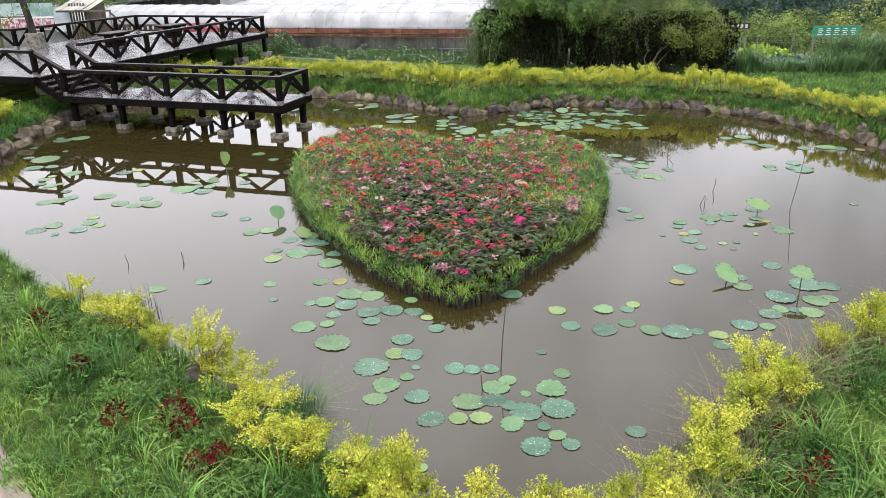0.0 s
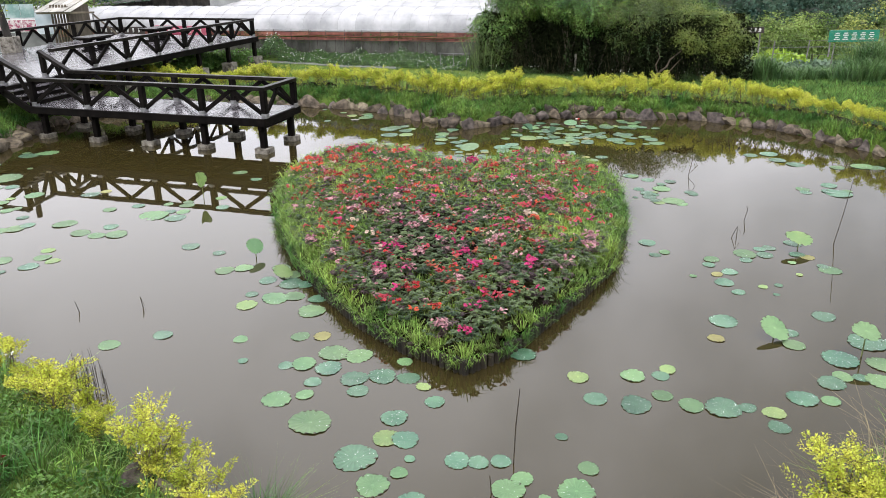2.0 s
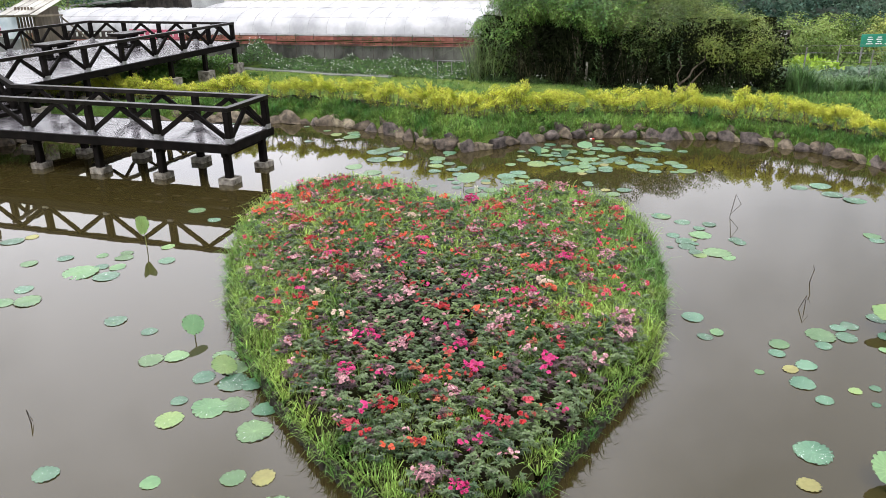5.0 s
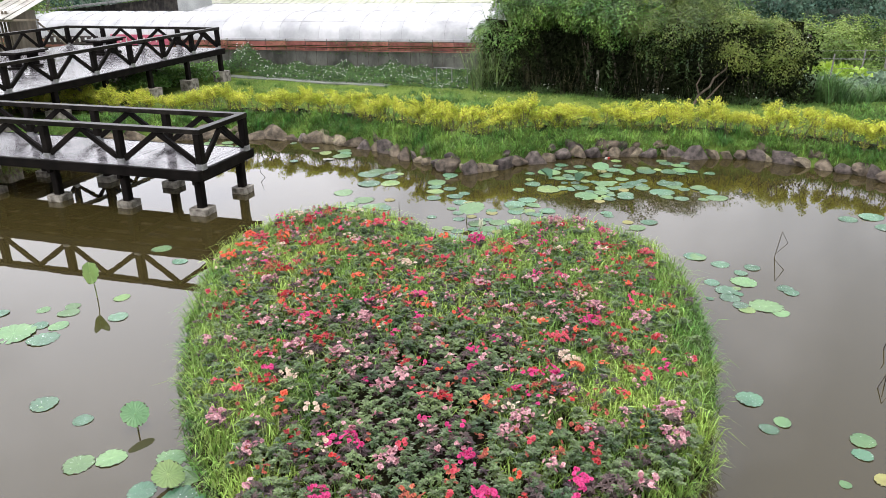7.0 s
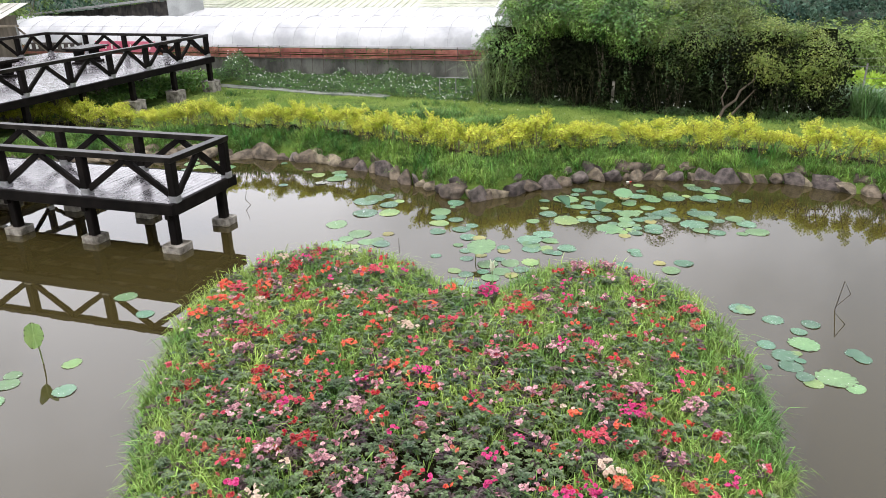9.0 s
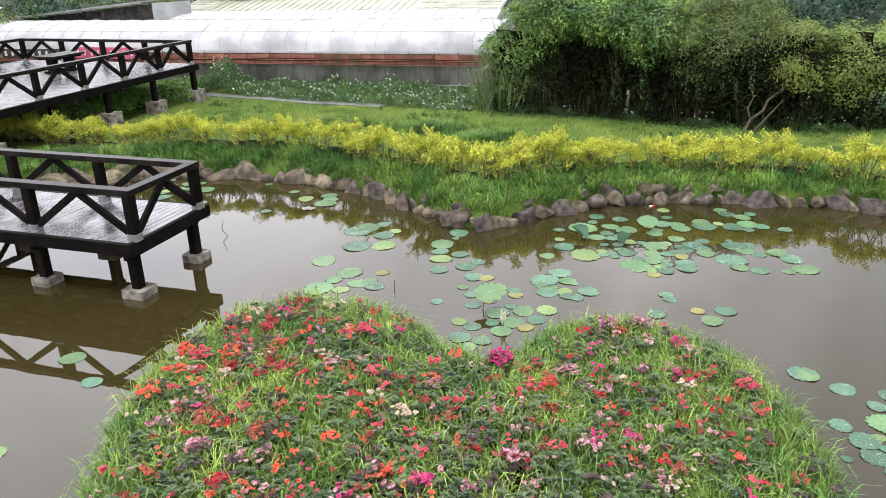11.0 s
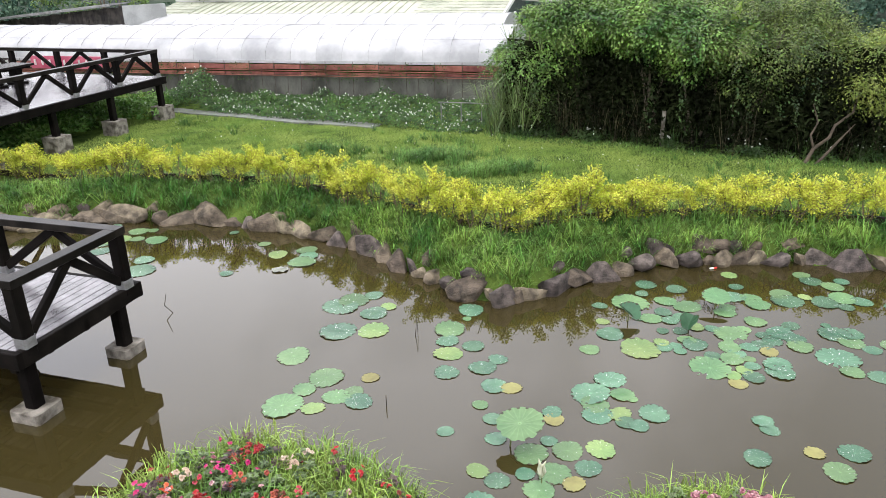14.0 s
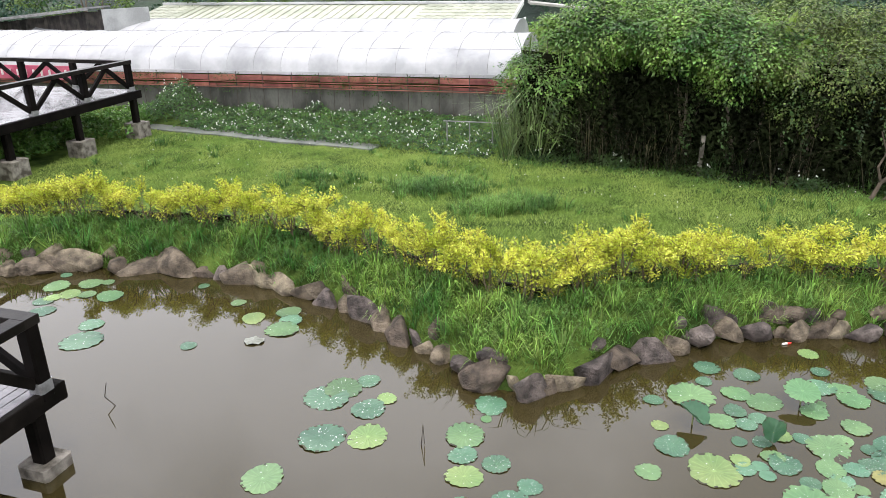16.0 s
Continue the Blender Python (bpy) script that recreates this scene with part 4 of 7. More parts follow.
LEAVES_NORTH_WEST = [(-2.28, 26.50, 0.26), (-1.70, 25.86, 0.26), (-1.97, 25.56, 0.17), (-2.20, 25.17, 0.29), (-1.50, 25.35, 0.19), (-1.18, 25.22, 0.20), (-1.27, 25.46, 0.14), (-1.07, 25.82, 0.13), (-1.78, 25.09, 0.16), (-1.70, 27.26, 0.30), (-1.13, 27.26, 0.26), (-1.56, 28.40, 0.28), (-1.76, 28.17, 0.31), (-1.17, 27.87, 0.23), (-0.94, 28.11, 0.14), (-1.22, 28.57, 0.17), (0.45, 27.90, 0.23), (0.37, 27.58, 0.08), (0.08, 27.24, 0.27), (0.04, 26.45, 0.22), (0.43, 26.66, 0.18), (0.01, 25.91, 0.19), (0.04, 26.84, 0.18), (0.53, 26.01, 0.20), (0.66, 25.52, 0.19), (0.89, 25.45, 0.15), (0.44, 25.06, 0.11), (-0.03, 24.49, 0.11)]
LEAVES_NOTCH = [(1.94, 25.26, 0.27), (2.28, 25.60, 0.23), (2.36, 25.21, 0.16), (1.93, 24.75, 0.20), (2.25, 24.57, 0.13), (1.36, 24.68, 0.14), (1.83, 24.04, 0.18), (1.61, 23.69, 0.16), (0.98, 23.99, 0.21), (1.43, 24.03, 0.19), (1.23, 24.23, 0.11), (0.58, 24.73, 0.13), (0.59, 24.31, 0.14), (0.88, 24.46, 0.12), (0.33, 23.70, 0.14), (0.54, 23.52, 0.15), (0.33, 23.16, 0.18), (0.68, 23.03, 0.15), (0.99, 23.33, 0.18), (0.87, 23.62, 0.12), (1.20, 23.62, 0.20), (0.44, 22.85, 0.14), (1.40, 23.43, 0.14), (2.61, 27.93, 0.13), (2.54, 27.35, 0.11), (2.57, 26.93, 0.22), (2.16, 26.46, 0.16), (0.77, 26.24, 0.15)]
LEAVES_NORTH_EAST = [(3.60, 28.72, 0.19), (4.07, 28.49, 0.18), (3.14, 28.01, 0.31), (4.04, 27.80, 0.23), (3.43, 28.36, 0.12), (3.75, 28.04, 0.19), (3.33, 27.41, 0.18), (3.59, 27.63, 0.15), (3.62, 27.33, 0.15), (4.93, 28.13, 0.22), (4.58, 28.01, 0.14), (5.22, 27.80, 0.21), (5.75, 27.91, 0.27), (6.11, 28.04, 0.12), (4.94, 27.20, 0.18), (4.59, 27.56, 0.18), (4.41, 26.82, 0.26), (5.17, 26.81, 0.21), (5.42, 27.03, 0.15), (4.95, 26.57, 0.16), (4.76, 26.24, 0.14), (5.28, 26.37, 0.19), (4.52, 26.40, 0.14), (4.24, 26.42, 0.17), (4.15, 26.07, 0.18), (3.75, 25.84, 0.30), (4.36, 25.85, 0.12), (4.27, 25.56, 0.16), (4.68, 25.66, 0.21), (3.99, 25.40, 0.13), (3.90, 26.18, 0.12)]
LEAVES_FAR_EAST = [(3.76, 26.53, 0.20), (3.48, 26.33, 0.10), (3.28, 26.46, 0.13), (2.91, 26.44, 0.30), (5.66, 26.01, 0.30), (6.08, 26.45, 0.19), (6.27, 26.21, 0.14), (5.67, 25.62, 0.17), (5.99, 25.47, 0.18), (6.67, 26.30, 0.22), (6.80, 25.96, 0.22), (6.84, 25.46, 0.25), (6.48, 25.37, 0.12), (6.34, 27.81, 0.23), (6.95, 27.80, 0.18), (6.60, 27.61, 0.13), (6.76, 28.42, 0.20), (6.50, 28.67, 0.19), (6.71, 27.96, 0.24), (7.37, 27.59, 0.16), (2.66, 24.75, 0.20), (3.61, 23.79, 0.17), (3.98, 24.33, 0.12), (4.31, 23.86, 0.12), (4.77, 23.83, 0.19), (4.43, 23.50, 0.19), (5.11, 21.82, 0.19)]
LEAVES_DECK_SIDE = [(0.39, 32.00, 0.31), (-7.32, 32.66, 0.12), (-7.26, 32.14, 0.24), (-6.67, 32.23, 0.22), (-6.37, 32.28, 0.12), (-6.09, 31.66, 0.25), (-6.86, 31.79, 0.21), (-6.54, 31.75, 0.16), (-7.20, 31.49, 0.18), (-7.10, 31.64, 0.16), (-7.03, 31.08, 0.22), (-5.95, 30.53, 0.21), (-5.87, 29.98, 0.32), (-4.11, 29.73, 0.13), (-3.70, 31.25, 0.14), (-3.30, 30.64, 0.21), (-2.75, 30.83, 0.21), (-2.66, 30.53, 0.19), (-2.75, 30.21, 0.27), (-4.51, 32.00, 0.11)]
LEAVES_MORE_EAST = [(3.95, 27.08, 0.14), (4.18, 27.01, 0.12), (3.67, 26.96, 0.12), (4.28, 26.21, 0.13), (4.2, 25.75, 0.12), (4.39, 26.05, 0.1), (4.0, 25.62, 0.12), (4.74, 26.45, 0.16), (4.88, 26.74, 0.12), (5.3, 26.62, 0.18), (4.73, 25.88, 0.2), (4.65, 26.94, 0.12), (3.4, 26.98, 0.1), (3.28, 26.62, 0.12), (3.46, 26.5, 0.1), (3.68, 26.67, 0.14), (1.95, 25.0, 0.2), (2.22, 24.76, 0.16)]
LEAVES_MORE_NORTH = [(2.4, 24.5, 0.14), (1.36, 24.85, 0.14), (2.47, 25.09, 0.07), (3.97, 24.52, 0.14), (3.14, 27.44, 0.1), (0.64, 26.08, 0.1), (5.97, 26.73, 0.25), (6.22, 26.71, 0.18), (5.97, 27.02, 0.08), (6.46, 28.95, 0.15), (7.02, 28.62, 0.14), (5.19, 29.03, 0.15), (5.12, 28.53, 0.13), (5.2, 28.06, 0.18), (5.76, 28.18, 0.2), (4.69, 27.74, 0.13), (3.82, 27.45, 0.13)]
LEAVES = [LEAVES_MORE_EAST, LEAVES_MORE_NORTH, LEAVES_NEAR_WEST, LEAVES_NEAR_MIDDLE, LEAVES_NEAR_EAST, LEAVES_EAST, LEAVES_EAST_MIDDLE, LEAVES_WEST, LEAVES_WEST_MIDDLE, LEAVES_HEART_WEST, LEAVES_NORTH_WEST, LEAVES_NOTCH, LEAVES_NORTH_EAST,
          LEAVES_FAR_EAST, LEAVES_DECK_SIDE]


def pad_mesh(material, seed, cup=0.012, wave=0.016, lobes=13, fold=0.0):
    """A round leaf of radius 1 with a dished middle, raised wavy rim and dark notches."""
    r = random.Random(seed)
    n, rings = 45, (0.12, 0.4, 0.7, 0.9, 1.0)
    ph = [r.uniform(0, 6.28) for _ in range(4)]
    v, f = [(0, 0, 0.0)], []
    for j, q in enumerate(rings):
        for i in range(n):
            t = 2 * math.pi * i / n
            edge = 1 + 0.085 * abs(math.sin(lobes * t / 2 + ph[0])) - 0.05 + 0.03 * math.sin(3 * t + ph[1]) + 0.03 * math.sin(2 * t + ph[2])
            rr = q * (1 + (edge - 1) * q * q)
            z = cup * q ** 3 + wave * q ** 2.5 * math.sin(lobes * t + ph[3]) * 0.5 + 0.02 * q * math.sin(2 * t + ph[1]) + 0.012 * math.cos(18 * t) * q * (1 - q)
            x = rr * math.cos(t)
            z += fold * abs(x) ** 1.3
            v.append((x * (1 - 0.45 * fold), rr * math.sin(t), z))
    f += [(0, 1 + i, 1 + (i + 1) % n) for i in range(n)]
    for j in range(len(rings) - 1):
        f += [(1 + j * n + i, 1 + (j + 1) * n + i, 1 + (j + 1) * n + (i + 1) % n, 1 + j * n + (i + 1) % n) for i in range(n)]
    me = mesh_of("lotus_leaf", (v, f), [material, M_RIM], True)
    dark = {r.randrange(n) for _ in range(r.choice((7, 10, 14, 18)))}
    for p in me.polygons:
        ring = (p.index - n) // n
        if p.index >= n and ring == len(rings) - 2 and (p.index - n) % n in dark:
            p.material_index = 1
    return me


def drops_mesh(seed, count):
    r = random.Random(seed)
    s = Shape()
    for _ in range(count):
        a, q = r.uniform(0, 6.283), 0.9 * math.sqrt(r.random())
        k = r.uniform(0.3, 1) ** 2 * 0.034
        c = Vector((q * math.cos(a), q * math.sin(a), 0.013 * q ** 3 + 0.004))
        ring = [c + Vector((k * math.cos(t * 1.0472), k * math.sin(t * 1.0472), 0)) for t in range(6)]
        s.add(ring + [c + Vector((0, 0, k * 0.8))], [(t, (t + 1) % 6, 6) for t in range(6)])
    return mesh_of("water_drops", s, M_DROP, True)


PADS = {"green": [pad_mesh(M_PAD, i) for i in range(5)], "bluish": [pad_mesh(M_PAD_BLUE, 20 + i, 0.012, 0.02) for i in range(5)],
        "pale": [pad_mesh(M_PAD_PALE, 40 + i, 0.012, 0.012) for i in range(4)], "half_folded": [pad_mesh(M_PAD_PALE, 115, 0.05, 0.08, 7, 0.8)], "folded": [pad_mesh(M_PAD_DARK, 110 + i, 0.05, 0.08, 7, 0.6) for i in range(3)], "fading": [pad_mesh(M_PAD_YELLOW, 60 + i, 0.015, 0.03) for i in range(2)]}
DROPS = [drops_mesh(80 + i, n) for i, n in enumerate((10, 22, 45, 80))]
PADWORDS = {"green": "round green lotus leaf floating on the pond", "bluish": "blue-green lotus leaf beaded with water drops on the pond",
            "pale": "pale yellow-green lotus leaf lying flat on the water", "fading": "small yellowed lotus leaf floating on the water"}


def lotus_leaf(x, y, r, tone):
    ob = new("lotus_leaf", R.choice(PADS[tone]))
    ob.matrix_world = Matrix.Translation((x, y, 0.004 + R.uniform(0, 0.005))) @ Euler((R.uniform(-.015, .015), R.uniform(-.015, .015), R.uniform(0, 6.28))).to_matrix().to_4x4() @ Matrix.Diagonal((r, r * R.uniform(0.88, 1.0), r, 1))
    if tone != "fading" and r > 0.1:
        part("dew", DROPS[R.choice((2, 3)) if tone == "bluish" else R.choice((0, 1))], None, ob, "glittering water drops")["kind"] = "stuff"
    return tagged(ob, PADWORDS[tone], "lotus leaf", "lotus leaves on the pond")


for group_of in LEAVES:
    for x, y, r in group_of:
        u = R.random()
        tone = ("fading" if u < 0.045 else "pale" if u < 0.2 else "bluish" if u < 0.66 else "green") if r < 0.17 else ("pale" if u < 0.07 else "bluish" if u < 0.55 else "green")
        lotus_leaf(x, y, r, tone)


def raised_leaf(x, y, high, r, tilt, turn, tone="green", lean=(0.0, 0.0)):
    """A leaf standing over the water on its stem."""
    top = Vector((x + lean[0], y + lean[1], high))
    ob = anchor("standing_lotus_leaf", (x, y, 0), "lotus leaf held above the water on a thin stem", "lotus leaf")
    blade = part("leaf_blade", R.choice(PADS[tone]), None, ob)
    blade.matrix_basis = Matrix.Translation(top - Vector((x, y, 0))) @ Euler((radians(tilt), 0, radians(turn))).to_matrix().to_4x4() @ Matrix.Diagonal((r, r, r * 1.1, 1))
    part("stem", Shape().tube([(0, 0, -0.3), (lean[0] * 0.3, lean[1] * 0.3, high * 0.5), top - Vector((x, y, 0))], [0.012, 0.010, 0.008], 6), M_STEM, ob)
    return ob


raised_leaf(-5.98, 20.45, 0.48, 0.2, 65, 30, "half_folded", (-0.05, 0))
raised_leaf(-3.76, 16.37, 0.24, 0.17, 52, 40, "green")
raised_leaf(5.17, 12.62, 0.15, 0.24, 28, 35, "green")
raised_leaf(7.17, 16.27, 0.25, 0.27, 14, 30, "pale")
raised_leaf(6.2, 11.96, 0.42, 0.2, 15, 0, "green")
raised_leaf(0.72, 24.14, 0.30, 0.28, 12, -20, "green", (0.15, 0.05))
raised_leaf(2.95, 27.36, 0.14, 0.20, 20, 40, "folded")
raised_leaf(3.81, 26.99, 0.12, 0.19, 15, -30, "folded")
raised_leaf(4.48, 27.73, 0.22, 0.22, 15, -10, "green")
raised_leaf(-3.0, 15.3, 0.12, 0.19, 24, 60, "pale")


def lotus_bud(x, y, high):
    ob = part("stem", Shape().tube([(0, 0, -0.2), (0.01, 0, high)], [0.009, 0.008], 6), M_STEM)
    ob.name, ob.location = "lotus_bud", (x, y, 0)
    for k in range(3):
        a = k * 2.1
        part("petal", Shape().tube([(0.012 * math.cos(a), 0.012 * math.sin(a), high - 0.01), (0.035 * math.cos(a), 0.035 * math.sin(a), high + 0.07), (0.022 * math.cos(a), 0.022 * math.sin(a), high + 0.15), (0.05 * math.cos(a), 0.05 * math.sin(a), high + 0.21)], [0.012, 0.026, 0.018, 0.003], 6), M_BUD, ob)
    return tagged(ob, "closed cream-white lotus bud standing out of the water", "lotus bud")


M_BUD = surface("cream_bud_petals", (0.55, 0.56, 0.38), (0.72, 0.72, 0.58), 4, 30, 0.5, 0, through_light=0.2, grain=0.08)
lotus_bud(1.03, 23.45, 0.10)


def dead_stem(x, y, points, label="thin dark dead lotus stem sticking out of the water"):
    ob = part("dead_stem", Shape().tube([(0, 0, -0.3)] + points, [0.010] + [0.008] * (len(points) - 1) + [0.005], 5), M_DEADSTEM)
    ob.location = (x, y, 0)
    return tagged(ob, label, "plant stem", "dead stems in the pond")


dead_stem(0.81, 9.59, [(0, 0, 0), (0.02, 0.03, 0.5), (0.06, 0.05, 1.0)])
dead_stem(0.51, 9.06, [(0, 0, 0), (-0.02, 0.0, 0.24)])
dead_stem(6.77, 18.06, [(0, 0, 0), (0.05, 0, 0.25), (0.02, 0, 0.34)])
dead_stem(8.05, 16.57, [(0, 0, 0), (0.08, 0, 0.6), (0.16, 0, 1.35)])
dead_stem(6.66, 21.72, [(0, 0, 0), (0.08, 0, 0.52), (0.22, 0, 0.28), (0.0, 0, 0.05)], "bent dead lotus stem folded into a triangle")
dead_stem(-4.6, 28.1, [(0, 0, 0), (-0.12, 0, 0.14), (-0.06, 0, 0.36)])
dead_stem(-0.46, 27.06, [(0, 0, 0), (0.03, 0, 0.3), (0.04, 0, 0.02)])
dead_stem(-0.8, 25.08, [(0, 0, 0), (0.0, 0, 0.18)])
dead_stem(-5.22, 14.08, [(0, 0, 0), (-0.02, 0, 0.2), (0.03, 0, 0.03)])
dead_stem(-6.27, 13.94, [(0, 0, 0), (-0.04, 0, 0.2)])
dead_stem(6.24, 17.08, [(0, 0, 0), (0.0, 0, 0.2)])
dead_stem(6.1, 17.0, [(0, 0, 0), (0.1, 0, 0.25), (0.18, 0, 0.12)])

# small floating things
M_DRYPAD = surface("dried_pale_leaf", (0.16, 0.17, 0.14), (0.30, 0.31, 0.27), 4, 30, 0.6, 0.4, 0.01)
dried = part("dried_leaf", mesh_of("dried_leaf", Shape().add([(0.16 * math.cos(i * 0.524) * (1 + 0.15 * math.sin(i * 2.6)), 0.13 * math.sin(i * 0.524) * (1 + 0.15 * math.cos(i * 1.7)), 0.012 + 0.02 * (i % 2)) for i in range(12)] + [(0, 0, 0.045)], [(i, (i + 1) % 12, 12) for i in range(12)]), M_DRYPAD), None)
dried.location = (-3.11, 29.82, 0)
tagged(dried, "crumpled pale dried lotus leaf floating upside down", "dried leaf")
M_RED = surface("red_plastic", (0.5, 0.02, 0.02), (0.62, 0.04, 0.03), 4, 30, 0.35, 0, grain=0.1)
litter = part("floating_bottle", Shape().tube([(-0.08, -0.01, 0.012), (-0.06, -0.01, 0.012), (0.0, 0, 0.012)], [0.010, 0.018, 0.018], 8), M_WHITEFLOWER)
litter.location = (5.01, 29.34, 0.005)
part("label", Shape().tube([(0.0, 0, 0.012), (0.05, 0.012, 0.012), (0.075, 0.02, 0.012)], [0.019, 0.018, 0.008], 8), M_RED, litter, "red wrapper")
tagged(litter, "small red and white plastic bottle floating by the stones", "bottle")

# ---- golden hedge shrubs ----
def shrub_meshes(seed, high=0.95, spread_r=0.32, stems=7, plumes=6, leaves=30, leaf=0.055, under=3):
    """Stems, golden plumes and lower olive leaves of one shrub: feathery shoots fanning out of bare twigs."""
    r = random.Random(seed)
    st, up, low, du, dl = Shape(), [], [], [], []

    def plume(b, e, n, top):
        """Leaves set forwards along one shoot, wide at its foot and narrow at its tip."""
        ax = (e - b).normalized()
        s1 = ax.orthogonal().normalized()
        s2 = ax.cross(s1)
        for k in range(n):
            t = (k + r.random()) / n
            a = k * 2.4 + r.uniform(-0.5, 0.5)
            o = s1 * math.cos(a) + s2 * math.sin(a)
            c = b.lerp(e, 0.1 + 0.9 * t) + o * 0.055 * (1.1 - 0.7 * t) * r.uniform(0.2, 1.3)
            (up if top else low).append(tuple(c))
            (du if top else dl).append(tuple(o * 1.2 + ax * (0.25 + 0.5 * t)))

    for i in range(stems):
        a, q = i * 6.283 / stems + r.uniform(-0.5, 0.5), r.uniform(0.25, 1.0) * spread_r
        p0 = Vector((r.uniform(-0.07, 0.07), r.uniform(-0.07, 0.07), -0.05))
        p2 = Vector((q * math.cos(a), q * math.sin(a), high * r.uniform(0.42, 0.74)))
        p1 = p0.lerp(p2, 0.5) + Vector((r.gauss(0, 0.03), r.gauss(0, 0.03), 0))
        st.tube([p0, p1, p2], [0.014, 0.010, 0.006], 4)
        lean = Vector((math.cos(a), math.sin(a), 0)) * 0.10
        for _ in range(plumes):
            b = p1.lerp(p2, r.uniform(0.55, 1.0))
            e = b + lean * r.uniform(0, 1.5) + Vector((r.gauss(0, 0.11), r.gauss(0, 0.11), r.uniform(0.06, 0.24) * high))
            st.tube([b, e], [0.005, 0.002], 3)
            plume(b, e, leaves, True)
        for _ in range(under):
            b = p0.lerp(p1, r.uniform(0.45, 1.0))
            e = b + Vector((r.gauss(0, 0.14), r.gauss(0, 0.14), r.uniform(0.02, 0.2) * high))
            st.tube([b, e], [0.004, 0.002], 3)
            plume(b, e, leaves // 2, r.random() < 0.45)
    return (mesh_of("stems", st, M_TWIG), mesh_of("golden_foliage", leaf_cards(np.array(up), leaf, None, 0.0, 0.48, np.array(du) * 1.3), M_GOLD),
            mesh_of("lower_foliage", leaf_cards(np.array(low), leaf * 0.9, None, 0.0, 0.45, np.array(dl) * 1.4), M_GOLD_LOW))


FULL_SHRUBS = [shrub_meshes(140 + i, 0.92 + 0.1 * (i % 3), 0.30 + 0.04 * (i % 4), (7, 8, 9)[i % 3], (6, 7)[i % 2], 42, 0.052, 2) for i in range(10)]
SHRUBS = [shrub_meshes(100 + i, 0.95 + 0.1 * (i % 3), 0.28 + 0.05 * (i % 4), (5, 6, 7)[i % 3], 6, 44, 0.052, 1) for i in range(8)]
NEAR_SHRUBS = [shrub_meshes(170 + i, 0.95 + 0.1 * (i % 3), 0.30 + 0.05 * (i % 4), (5, 7, 6)[i % 3], (5, 7)[i % 2], 60, 0.042, 3) for i in range(8)]
SHRUB_LABEL = "golden-leaved hedge shrub with bare twiggy stems"


def shrub(x, y, scale, group, kinds):
    stems, gold, low = R.choice(kinds)
    ob = new("golden_shrub", stems)
    ob.matrix_world = Matrix.Translation((x, y, float(land(x, y)))) @ pose(0, 0, 0, R.uniform(-6, 6), R.uniform(-6, 6), R.uniform(0, 360)) @ Matrix.Diagonal((scale * R.uniform(0.9, 1.15), scale * R.uniform(0.9, 1.15), scale * R.uniform(0.85, 1.12), 1))
    part("golden_foliage", gold, None, ob)
    part("lower_foliage", low, None, ob)
    return tagged(ob, SHRUB_LABEL, "shrub", group)


for x, y, e in along(HEDGE_FAR, 0.42, 0.12):
    if R.random() > (0.05 if x > 6.5 else 0.01):
        shrub(x, y, R.uniform(0.80, 1.12), "shrubs of the hedge beyond the pond", SHRUBS if R.random() < (0.9 if x > 6.5 else 0.75 if x < -4 else 0.6) else FULL_SHRUBS)
for x, y in NEAR_WEST + NEAR_EAST:
    for _ in range(R.choice((1, 2, 2))):
        shrub(x + R.gauss(0, 0.18), y - 0.10 + R.gauss(0, 0.16), R.uniform(0.56, 0.90), "shrubs of the hedge on the near bank", NEAR_SHRUBS)


M_EDGING = surface("dark_rotten_board", (0.012, 0.009, 0.006), (0.045, 0.034, 0.024), 4, 30, 0.9, 0.5, 0.01, vary=0.3)
border = anchor("hedge_edging", (0, 0, 0), "low dark weathered boards along the foot of the hedge", "edging", kind="structure")
marks = along(HEDGE_FAR, 1.15)
for (x0, y0, e0), (x1, y1, e1) in zip(marks, marks[1:]):
    p, q = Vector((x0 - e0.y * 0.22, y0 + e0.x * 0.22, 0)), Vector((x1 - e1.y * 0.22, y1 + e1.x * 0.22, 0))
    p.z, q.z = float(land(p.x, p.y)) + 0.07 + R.uniform(-0.03, 0.03), float(land(q.x, q.y)) + 0.07 + R.uniform(-0.03, 0.03)
    part("edging_board", Shape().beam(p, q, 0.05, 0.15), M_EDGING, border)

# ---- stones round the water ----
def stone_mesh(seed):
    """A broken, worn boulder of unit size: a ball cut by a few planes and roughened."""
    r = random.Random(seed)
    bm = bmesh.new()
    bmesh.ops.create_icosphere(bm, subdivisions=3, radius=0.66)
    off = Vector((r.uniform(0, 50), r.uniform(0, 50), r.uniform(0, 50)))
    cuts = [(Vector((r.gauss(0, 1), r.gauss(0, 1), r.gauss(0, 0.9))).normalized(), r.uniform(0.22, 0.38)) for _ in range(9)] + [(Vector((r.gauss(0, .2), r.gauss(0, .2), 1)).normalized(), 0.42)]
    for v in bm.verts:
        p = v.co.copy()
        for n, d in cuts:
            k = p.dot(n) - d
            if k > 0:
                p -= n * k * 0.97
        v.co = p * (1 + 0.05 * noise.noise(p * 3.1 + off) + 0.035 * noise.noise(p * 9 + off))
    me = bpy.data.meshes.new("stone")
    bm.to_mesh(me)
    bm.free()
    me.shade_smooth()
    me.set_sharp_from_angle(angle=radians(38))
    me.materials.append(M_STONES[(0, 2, 0, 1, 0, 2, 1)[seed % 7]])
    return me


STONES = [stone_mesh(200 + i) for i in range(14)]
edging = anchor("stone_edging", (0, 0, 0), "rough boulders set along the edge of the pond", "stones", kind="structure")


